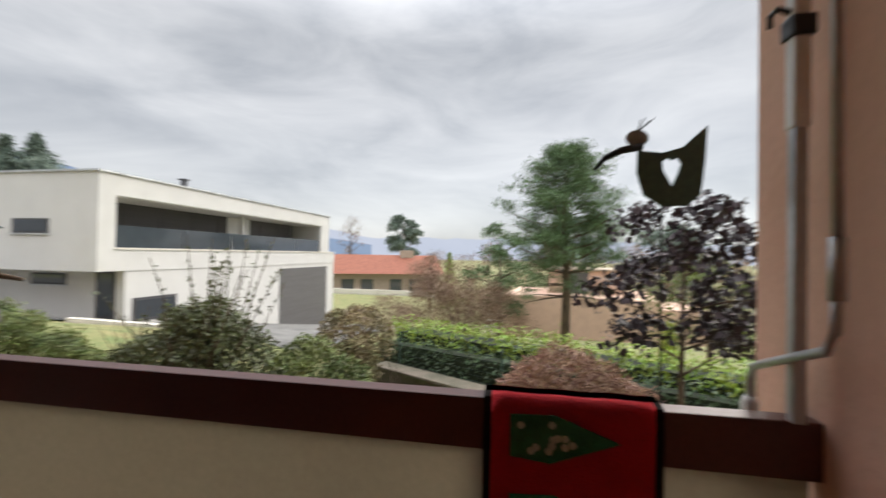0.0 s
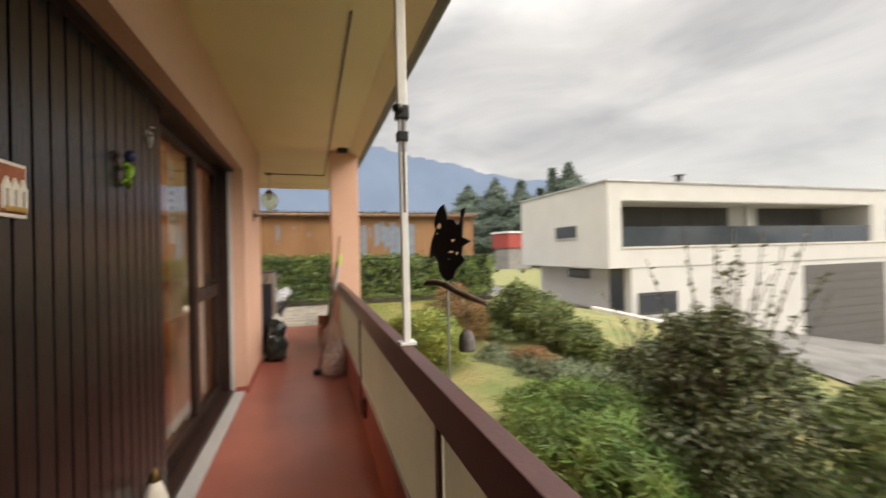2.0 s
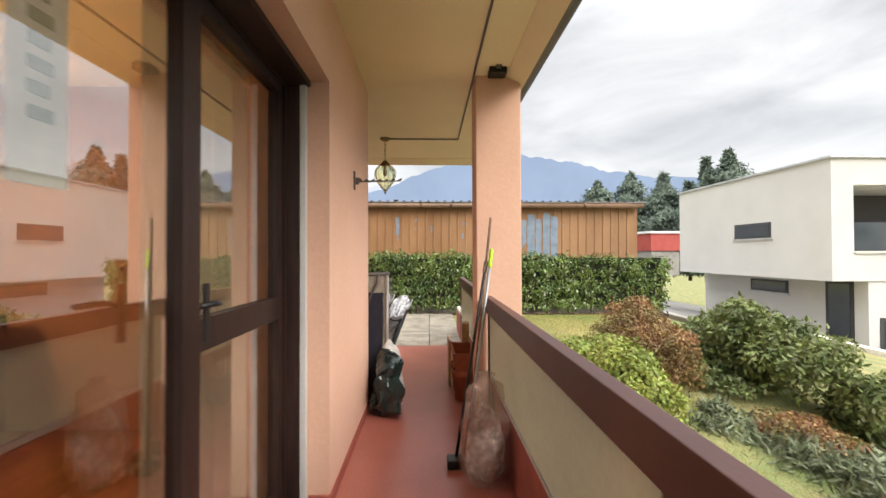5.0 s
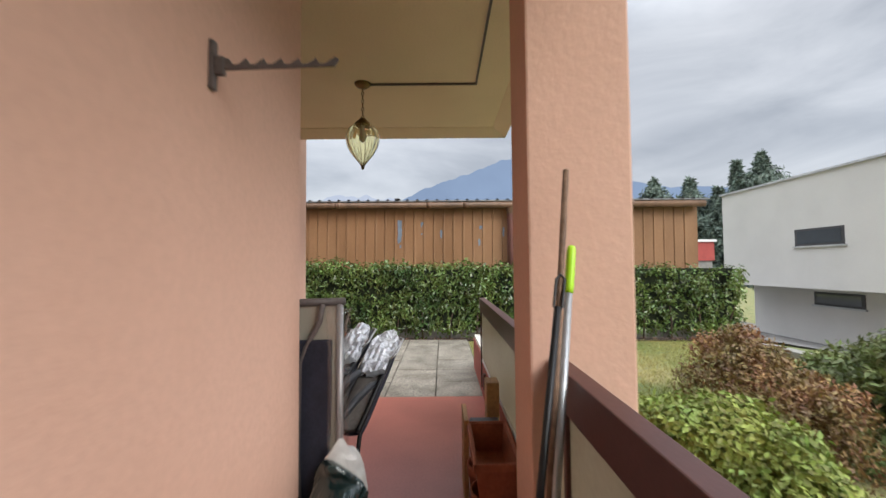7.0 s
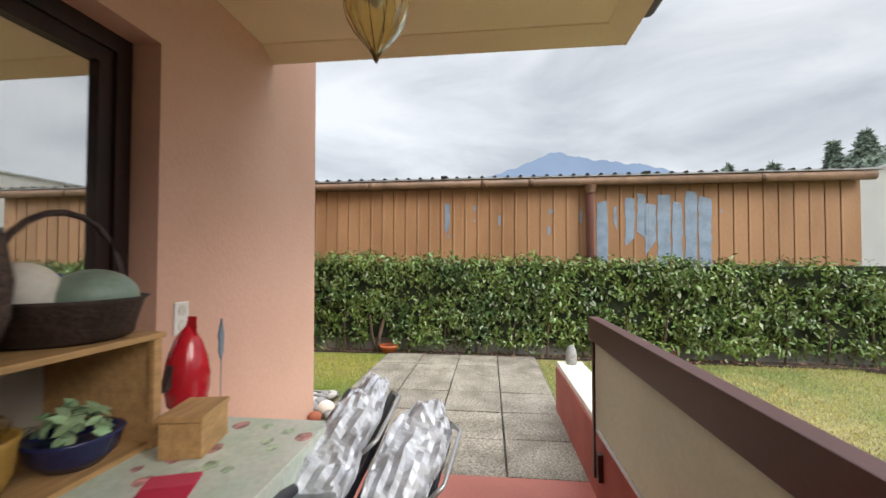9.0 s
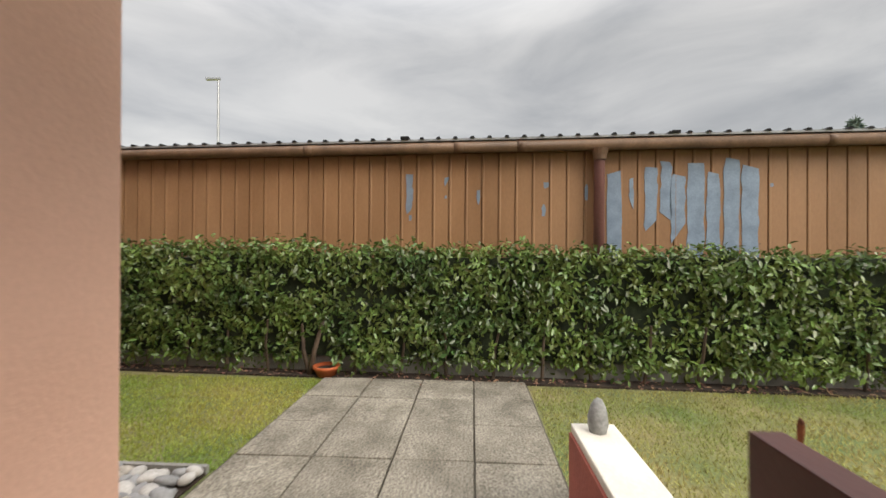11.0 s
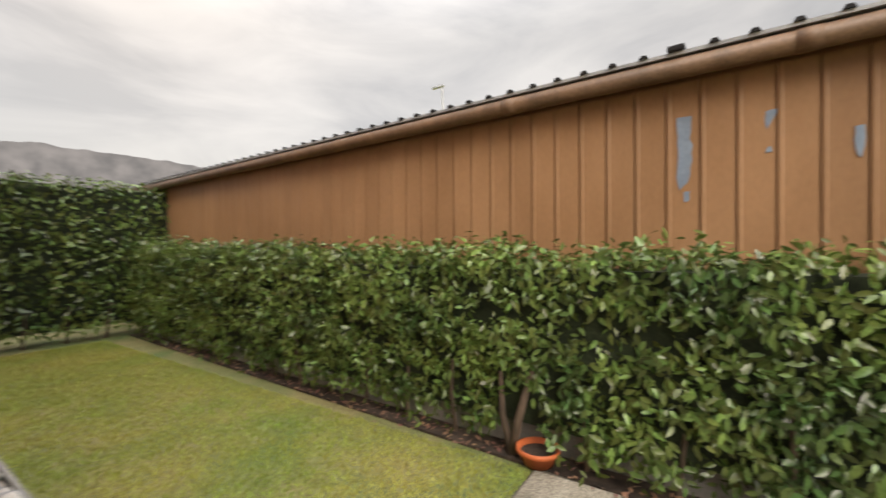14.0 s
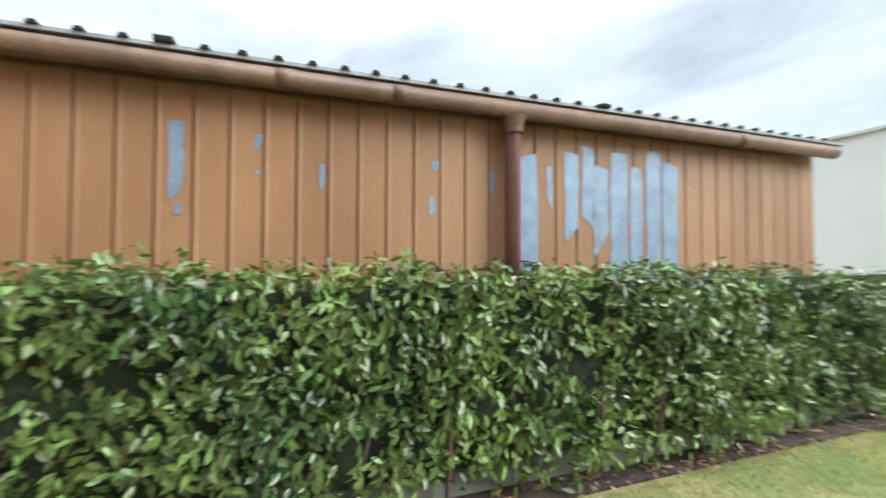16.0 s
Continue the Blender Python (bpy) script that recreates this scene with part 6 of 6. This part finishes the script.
def planter(at, label):
    o = thing("planter", label, "planter", at)
    bm = bmesh.new()
    lo = [bm.verts.new((x, y, 0)) for x, y in ((-0.2, -0.075), (0.2, -0.075), (0.2, 0.075), (-0.2, 0.075))]
    hi = [bm.verts.new((x * 1.15, y * 1.25, 0.15)) for x, y in ((-0.2, -0.075), (0.2, -0.075), (0.2, 0.075), (-0.2, 0.075))]
    ih = [bm.verts.new((x * 1.05, y * 1.08, 0.15)) for x, y in ((-0.2, -0.075), (0.2, -0.075), (0.2, 0.075), (-0.2, 0.075))]
    il = [bm.verts.new((x * 0.98, y * 0.95, 0.02)) for x, y in ((-0.2, -0.075), (0.2, -0.075), (0.2, 0.075), (-0.2, 0.075))]
    bm.faces.new(lo[::-1])
    bm.faces.new(il)
    for a, b in ((lo, hi), (hi, ih), (ih, il)):
        for i in range(4):
            bm.faces.new((a[i], a[(i + 1) % 4], b[(i + 1) % 4], b[i]))
    part("box", bm, terracotta, o)
    for y in (-0.094, 0.094):
        part("rim", boxed(-0.235, 0.235, y - 0.008, y + 0.008, 0.12, 0.155, bevel=0.004), terracotta, o)
    for x in (-0.228, 0.228):
        part("rim", boxed(x - 0.007, x + 0.007, -0.1, 0.1, 0.12, 0.155, bevel=0.004), terracotta, o)
    return o


planter((-5.2, 0.855, 0.25), "terracotta coloured window box on stacked pots")
for k, r in enumerate((0.1, 0.1)):
    o = thing("flower_pot", "brown plastic flower pot under the window box", "pot", (-5.08 - 0.24 * k, 0.85, 0), group="pots under the window box")
    part("pot", lathe(bmesh.new(), [(r * 0.72, 0), (r * 0.95, 0.2), (r * 1.02, 0.2), (r * 1.03, 0.25), (r * 0.95, 0.25), (r * 0.88, 0.19)], 20), terracotta, o, smooth=True)
wb = thing("wooden_block", "pale wooden block on the parapet side", "block", (-5.7, 0.915, 0))
part("block", boxed(-0.06, 0.06, -0.036, 0.036, 0, 0.54, bevel=0.006), light_wood, wb)
wp = thing("wooden_plank", "thin pale plank leaning on the block", "plank", (-5.5, 0.75, 0))
part("plank", boxed(-0.16, 0.1, -0.012, 0.012, 0, 0.42, bevel=0.004), light_wood, wp)
gb = thing("toolbox", "grey-blue plastic box behind the planter", "box", (-5.5, 0.86, 0))
part("body", boxed(-0.06, 0.05, -0.08, 0.07, 0, 0.33, bevel=0.02), stone_grey, gb)
part("lid", boxed(-0.065, 0.055, -0.085, 0.075, 0.33, 0.38, bevel=0.015), material("slate_blue_plastic", (0.09, 0.13, 0.18), 0.4), gb, "slate blue lid")


# ---- folded lounger and chairs ----
def lounger():
    o = thing("folded_lounger", "folded garden lounger with beige cloth and navy cover", "lounger", (-4.965, 0.24, 0.0))
    part("frame_top", tube(bmesh.new(), [(0, -0.44, 1.05), (0, 0.0, 1.06)], 0.016, 10), bracket_grey, o, "brown-grey tube frame", smooth=True)
    for y in (-0.42, -0.02):
        part("frame_side", tube(bmesh.new(), [(0, y, 0.0), (0, y, 1.05)], 0.014, 10), grey_metal, o, smooth=True)
    part("cloth", boxed(-0.006, 0.0, -0.42, -0.02, 0.08, 1.05), beige_cloth, o, "beige woven cloth")
    part("bent_tube", tube(bmesh.new(), [(0.02, -0.085, 1.05), (0.022, -0.095, 0.98), (0.025, -0.15, 0.88), (0.025, -0.17, 0.82), (0.025, -0.17, 0.1)], 0.011, 8), bracket_grey, o, smooth=True)
    bm = box(bmesh.new(), 0.012, 0.034, -0.44, -0.05, 0.02, 0.91, bevel=0.008)
    bmesh.ops.subdivide_edges(bm, edges=bm.edges[:], cuts=3, use_grid_fill=True)
    part("cover", crumple(bm, 0.009, 7, 4), navy, o, "creased navy canvas cover")
    bm = box(bmesh.new(), 0.0, 0.085, -0.05, 0.02, 0.1, 1.03, bevel=0.01)
    bmesh.ops.subdivide_edges(bm, edges=bm.edges[:], cuts=3, use_grid_fill=True)
    wrap = part("wrap", crumple(bm, 0.014, 12, 9), film, o, "clear plastic wrap")
    wrap.visible_shadow = False


lounger()


def folded_chair(label, foot, top, width, seed):
    """A folded tube chair, wrapped in silver foil at its upper half, leaning from foot to top."""
    o = thing("folded_chair", label, "chair", foot, group="folded garden chairs")
    v = Vector(top) - Vector(foot)
    side = Vector((0, 1, 0))
    floor = Vector((0, 0, -foot[2]))
    for s in (-1, 1):
        d = side * (width / 2 * s)
        part("rail", tube(bmesh.new(), [d, d + v * 0.5, d + v * 0.97], 0.013, 10), black_plastic, o, smooth=True)
        part("leg", tube(bmesh.new(), [d * 0.9 + v * 0.3, d * 0.9 + v * 0.06 + Vector((0, 0, -0.05)), d * 0.9 + Vector((-0.02, 0, -0.12)), d * 0.9 + Vector((-0.04, 0, 0.012)) + floor], 0.011, 8), black_plastic, o, smooth=True)
    for off in (Vector((0, 0, 0)), Vector((0.05, 0.085, -0.055))):
        path = [Vector((-0.44, 0.02, 0.175)), Vector((-0.36, -0.005, 0.175)), Vector((-0.24, -0.06, 0.14)), Vector((-0.12, -0.12, 0.07)), Vector((-0.04, -0.14, -0.06))]
        part("armrest", tube(bmesh.new(), [q + off for q in path], [0.012, 0.019, 0.02, 0.02, 0.014], 10), dark_grey_plastic, o, smooth=True)
    n = v.normalized()
    up = side.cross(n).normalized()
    bm = bmesh.new()
    prof = []
    rows, cols = 46, 30
    for k in range(rows):
        u = 0.5 + 0.53 * k / (rows - 1)
        w = width * (1.1 + 0.12 * math.sin(u * 9 + seed)) * min(1.0, 0.45 + 3.5 * (1.045 - u))
        ring = []
        for a in range(cols):
            c, s = math.cos(a * math.tau / cols), math.sin(a * math.tau / cols)
            ring.append(bm.verts.new(v * u + side * (w / 2 * c) + up * (0.006 + 0.02 * s)))
        prof.append(ring)
    for a, b in zip(prof, prof[1:]):
        for i in range(cols):
            bm.faces.new((a[i], a[(i + 1) % cols], b[(i + 1) % cols], b[i]))
    bm.faces.new(prof[0])
    bm.faces.new(prof[-1])
    crumple(bm, 0.012, 11, seed)
    for q in bm.verts:
        c = q.co - n * (q.co.dot(n) * 0.72)
        fold = abs(noise.noise(c * 34 + Vector((seed, 3, 0)))) + 0.5 * abs(noise.noise(c * 70 + q.co * 8))
        q.co += up * (0.042 * fold) + side * (0.016 * fold)
    part("foil_wrap", bm, silver, o, "crumpled silver foil wrap")
    for lift, mat, lab in ((-0.035, navy, "dark folded sling"), (-0.012, taupe, "grey-brown folded seat cloth")):
        bm = bmesh.new()
        ends = [v * 0.04 + up * lift, v * 0.95 + up * lift]
        bmesh.ops.create_grid(bm, x_segments=8, y_segments=24, size=0.5)
        for q in bm.verts:
            q.co = ends[0].lerp(ends[1], q.co.y + 0.5) + side * (q.co.x * width * (1.1 if mat is navy else 0.95)) + up * (0.012 * noise.noise(Vector((q.co.x * 3, q.co.y * 6, seed))))
        bmesh.ops.solidify(bm, geom=bm.faces[:], thickness=0.016)
        part("sling", bm, mat, o, lab, smooth=True)
    edge = side * (width * 0.66)
    wire = [edge + v * 0.62 + up * 0.05, edge * 1.25 + v * 0.66 + up * 0.06, edge * 1.3 + v * 0.86 + up * 0.06, edge + v * 0.9 + up * 0.05]
    part("wire_handle", tube(bmesh.new(), wire, 0.006, 8), grey_metal, o, "bent chrome wire", smooth=True)
    return o


folded_chair("folded garden chair wrapped in silver foil", (-5.27, 0.0, 0.5), (-6.18, 0.075, 0.765), 0.15, 3)
folded_chair("folded dark garden chair with silver foil cover", (-5.25, 0.16, 0.43), (-6.03, 0.275, 0.73), 0.15, 6)


# ---- table corner ----
def garden_table():
    t = thing("garden_table", "garden table against the wall", "table", (-5.5, -0.44, 0.0))
    part("tabletop", boxed(-0.46, 0.5, -0.42, 0.42, 0.69, 0.72, bevel=0.006), white_metal, t)
    for x in (-0.42, 0.46):
        for y in (-0.38, 0.38):
            part("leg", boxed(x - 0.02, x + 0.02, y - 0.02, y + 0.02, 0, 0.69, bevel=0.004), white_metal, t)


garden_table()
tc = thing("tablecloth", "pale oilcloth with rose pattern on the table", "tablecloth", (-5.5, -0.44, 0.72))
bm = bmesh.new()
box(bm, -0.48, 0.52, -0.435, 0.44, 0.001, 0.006, bevel=0.002)
part("sheet", bm, oilcloth, tc)
part("drop", boxed(-0.484, -0.48, -0.43, 0.44, -0.14, 0.004), oilcloth, tc)
part("drop", boxed(-0.48, 0.52, 0.44, 0.444, -0.14, 0.004), oilcloth, tc)
rr = random.Random(12)
for k in range(46):
    x, y, r = rr.uniform(-0.45, 0.48), rr.uniform(-0.4, 0.42), rr.uniform(0.012, 0.028)
    part("print", slab_shape(bmesh.new(), [(x + r * (1 + 0.25 * math.sin(5 * a)) * math.cos(a), y + r * 0.8 * math.sin(a)) for a in [math.tau * q / 12 for q in range(12)]], 0.006, 0.0066 + 0.0001 * (k % 5), axis="z"), rose_print if k % 2 else leaf_print, tc)


def crate():
    c = thing("wooden_crate", "pale wooden crate shelf standing on the table", "crate", (-5.42, -0.55, 0.727))
    part("top_board", boxed(-0.38, 0.36, -0.17, 0.17, 0.27, 0.285, bevel=0.003), light_wood, c)
    part("bottom_board", boxed(-0.36, 0.36, -0.16, 0.16, 0.0, 0.012), light_wood, c)
    part("side_board", boxed(-0.36, -0.345, -0.16, 0.16, 0.012, 0.27), light_wood, c)
    part("side_board", boxed(0.345, 0.36, -0.16, 0.16, 0.012, 0.27), light_wood, c)
    part("back_board", boxed(-0.345, 0.345, -0.16, -0.15, 0.012, 0.27), beige_cloth, c, "grey-beige back board")
    for x in (-0.36, 0.335):
        part("corner_post", boxed(x, x + 0.025, 0.16, 0.175, 0, 0.27, bevel=0.003), light_wood, c)


crate()


def basket(label, at, r, h, mat, handle):
    o = thing("basket", label, "basket", at)
    part("bowl", lathe(bmesh.new(), [(r * 0.7, 0), (r * 0.85, h * 0.1), (r * 0.98, h * 0.9), (r * 1.06, h), (r * 1.0, h), (r * 0.92, h * 0.85), (r * 0.75, h * 0.12)], 28), mat, o, smooth=True)
    if handle:
        part("handle", tube(bmesh.new(), [(r * math.cos(a), 0, h + 1.25 * r * math.sin(a)) for a in [math.pi * k / 12 for k in range(13)]], 0.008, 8), mat, o, smooth=True)
    return o


basket("dark brown wicker basket with an arched handle", (-5.66, -0.53, 1.012), 0.16, 0.1, dark_wicker, True)
bm = lathe(bmesh.new(), [(0.09, 0.0), (0.117, 0.08), (0.122, 0.15), (0.108, 0.23), (0.08, 0.27), (0.06, 0.26)], 40, lobes=40, depth=0.08)
wk = thing("wicker_pot", "tall round dark wicker basket on the crate", "basket", (-5.37, -0.475, 1.012))
part("weave", bm, material("woven_brown_wicker", (0.1, 0.06, 0.045), 0.7, vary=0.6, scale=60, bump=1.0, grain=120, second=(0.02, 0.012, 0.01)), wk, smooth=False)


def ball(name, label, at, r, mat, squash=0.8, category="ornament"):
    o = thing(name, label, category, at)
    bm = bmesh.new()
    bmesh.ops.create_uvsphere(bm, u_segments=20, v_segments=14, radius=r)
    for v in bm.verts:
        v.co.z = v.co.z * squash + r * squash
    part("body", bm, mat, o, smooth=True)
    return o


ball("bowl_lid", "sage green glazed dome in the basket", (-5.7, -0.49, 1.04), 0.092, sage, 0.75)
ball("garden_ball", "white glazed ball in the basket", (-5.6, -0.565, 1.045), 0.075, cap_paint, 1.0)
ball("garden_ball", "blue glazed ball in the basket", (-5.71, -0.63, 1.05), 0.06, blue_glaze, 1.0)


def potted(label, at, r, h, mat, plant, n, size, seed):
    o = thing("potted_plant", label, "plant", at)
    part("pot", lathe(bmesh.new(), [(r * 0.6, 0), (r * 0.9, h * 0.4), (r, h * 0.9), (r * 1.06, h), (r * 0.9, h), (r * 0.85, h * 0.85)], 22), mat, o, smooth=True)
    rng = np.random.default_rng(seed)
    p, d = on_blobs(n, [(0, 0, h + 0.015, r * 0.8, 0.04)], rng, 0.3)
    f = new("foliage", leaf_mesh("foliage", p, d + np.array([0, 0, 0.6]), size[0], size[1], plant, rng, -0.3, 0.3))
    f.parent = o
    tagged(f, kind="stuff")


succulent = leaf("succulent_leaf", (0.3, 0.42, 0.24), (0.2, 0.32, 0.16), 0.5, 0.1)
potted("succulents in a dark blue bowl", (-5.64, -0.47, 0.74), 0.09, 0.07, navy_glaze, succulent, 90, (0.04, 0.02), 5)
potted("dark plant in a mustard yellow pot", (-5.46, -0.5, 0.74), 0.075, 0.12, mustard, red_brown, 90, (0.04, 0.015), 6)
potted("dry plant in a small terracotta pot", (-5.36, -0.44, 0.74), 0.055, 0.08, terracotta, brown_twig, 50, (0.04, 0.012), 7)

wx = thing("wooden_box", "small pale wooden box on the tablecloth", "box", (-5.78, -0.28, 0.727), 12)
part("body", boxed(-0.075, 0.075, -0.05, 0.05, 0, 0.085, bevel=0.003), light_wood, wx)
part("lid", boxed(-0.078, 0.078, -0.053, 0.053, 0.086, 0.1, bevel=0.003), light_wood, wx)


nk = thing("paper_napkin", "folded red paper napkin on the tablecloth", "napkin", (-5.58, -0.19, 0.729), 20)
part("sheet", boxed(-0.055, 0.055, -0.05, 0.05, 0, 0.004, bevel=0.001), material("red_paper", (0.5, 0.02, 0.06), 0.8, vary=0.05), nk)
part("fold", boxed(-0.055, 0.0, -0.05, 0.05, 0.004, 0.007, bevel=0.001), material("pink_red_paper", (0.55, 0.05, 0.1), 0.8, vary=0.05), nk)


def red_bird():
    b = thing("ceramic_bird", "glossy red ceramic bird figure on the table", "figure", (-5.98, -0.46, 0.727))
    part("body", lathe(bmesh.new(), [(0.038, 0.02), (0.054, 0.035), (0.062, 0.08), (0.063, 0.125), (0.055, 0.175), (0.038, 0.225), (0.02, 0.255), (0.006, 0.27), (0.003, 0.285)], 20), red_glaze, b, smooth=True)
    for s in (-1, 1):
        part("wing", slab_shape(bmesh.new(), [(0.05 * s, 0.17), (0.064 * s, 0.15), (0.086 * s, 0.105), (0.084 * s, 0.09), (0.06 * s, 0.1)], -0.02, 0.0), dark_wicker, b, "dark small wing")
        part("foot", boxed(0.025 * s - 0.008, 0.025 * s + 0.008, -0.012, 0.016, 0, 0.03, bevel=0.003), red_glaze, b)
    part("comb", slab_shape(bmesh.new(), [(-0.004, 0.19), (0.006, 0.19), (0.003, 0.3)], 0.0, 0.03), red_glaze, b)


red_bird()
fs = thing("plant_stake", "small blue fish-shaped stake on a wire", "stake", (-6.2, -0.5, 0.0))
part("wire", tube(bmesh.new(), [(0, 0, 0.0), (0, 0, 0.86)], 0.002, 5), grey_metal, fs)
part("fish", slab_shape(bmesh.new(), [(0, 0.84), (0.014, 0.87), (0.012, 0.91), (0.018, 0.93), (0.0, 0.99), (-0.012, 0.93), (-0.01, 0.87)], -0.003, 0.003), zinc, fs, "dull blue fish shape")

so = thing("wall_socket", "white double wall socket", "socket", (-6.47, FAR_Y, 0.95))
part("plate", boxed(-0.042, 0.042, 0, 0.01, -0.07, 0.07, bevel=0.004), socket_white, so)
for z in (-0.033, 0.033):
    part("outlet", tube(bmesh.new(), [(0, 0.01, z), (0, 0.013, z)], 0.024, 16), cap_paint, so)

for k, (x, y, r, m, lab) in enumerate(((-7.92, -0.8, 0.07, cap_paint, "white round stone by the wall"), (-7.78, -0.83, 0.05, terracotta, "brown clay ornament by the wall"), (-7.84, -0.74, 0.045, stone_grey, "grey stone by the wall"))):
    ball("stone", lab, (x, y, -0.004), r, m, 0.85, "stone")

st = thing("standing_stone", "pointed grey stone on the white parapet", "stone", (-8.19, 1.11, 0.38))
bm = lathe(bmesh.new(), [(0.038, 0), (0.044, 0.03), (0.042, 0.07), (0.034, 0.11), (0.018, 0.142), (0.004, 0.152)], 18)
part("stone", crumple(bm, 0.006, 25, 2), stone_grey, st, smooth=True)

sq = thing("garden_ornament", "rusty iron bird on a stake in the lawn", "ornament", (-7.95, 1.78, -0.05))
part("stake", tube(bmesh.new(), [(0, 0, 0), (0.0, 0, 0.5)], 0.006, 6), rust, sq)
part("figure", slab_shape(bmesh.new(), [(-0.06, 0.46), (-0.02, 0.48), (0.0, 0.53), (0.0, 0.58), (0.012, 0.61), (0.03, 0.6), (0.03, 0.56), (0.02, 0.5), (0.0, 0.455)], -0.004, 0.004), rust, sq)

op = thing("plant_bowl", "orange plastic plant bowl under the hedge", "pot", (-10.24, -0.87, -0.015))
part("bowl", lathe(bmesh.new(), [(0.085, 0), (0.12, 0.07), (0.13, 0.075), (0.13, 0.1), (0.118, 0.1), (0.1, 0.06)], 24), orange_pot, op, smooth=True)
part("dry_soil", lathe(bmesh.new(), [(0.104, 0.062), (0.106, 0.07), (0.02, 0.078)], 18), soil, op)
tk = thing("forked_shrub", "forked bare shrub stem at the foot of the hedge", "shrub", (-10.26, -1.05, -0.03))
part("stem", tube(bmesh.new(), [(0, 0, 0), (0.0, 0.05, 0.25), (-0.06, 0.12, 0.55)], [0.032, 0.026, 0.016], 8), bark, tk, smooth=True)
part("stem", tube(bmesh.new(), [(0, 0, 0.02), (0.0, -0.06, 0.25), (-0.06, -0.1, 0.5)], [0.026, 0.02, 0.012], 8), bark, tk, smooth=True)

lp = thing("street_lamp", "grey street lamp behind the shed", "street lamp", (-29.5, -14.3, 0.9))
part("pole", tube(bmesh.new(), [(0, 0, -1.0), (0, 0, 10.4)], [0.1, 0.06], 10), grey_metal, lp)
part("head", boxed(-0.1, 0.1, -0.75, 0.1, 10.4, 10.55, bevel=0.03), grey_metal, lp)


# dry leaves on the soil under the hedge
rng = np.random.default_rng(77)
n = 700
ly = rng.uniform(-7.0, 5.0, n)
lx = -10.2 + 0.047 * ly + rng.normal(0, 0.07, n)
ob = new("leaf_litter", leaf_mesh("leaf_litter", np.stack([lx, ly, np.full(n, 0.004)], 1), np.tile((0, 0, 1.0), (n, 1)), 0.05, 0.022, brown_twig, rng, 0, 0.25, fine=False))
tagged(ob, "dry brown leaves lying under the hedge", "leaves", kind="stuff")
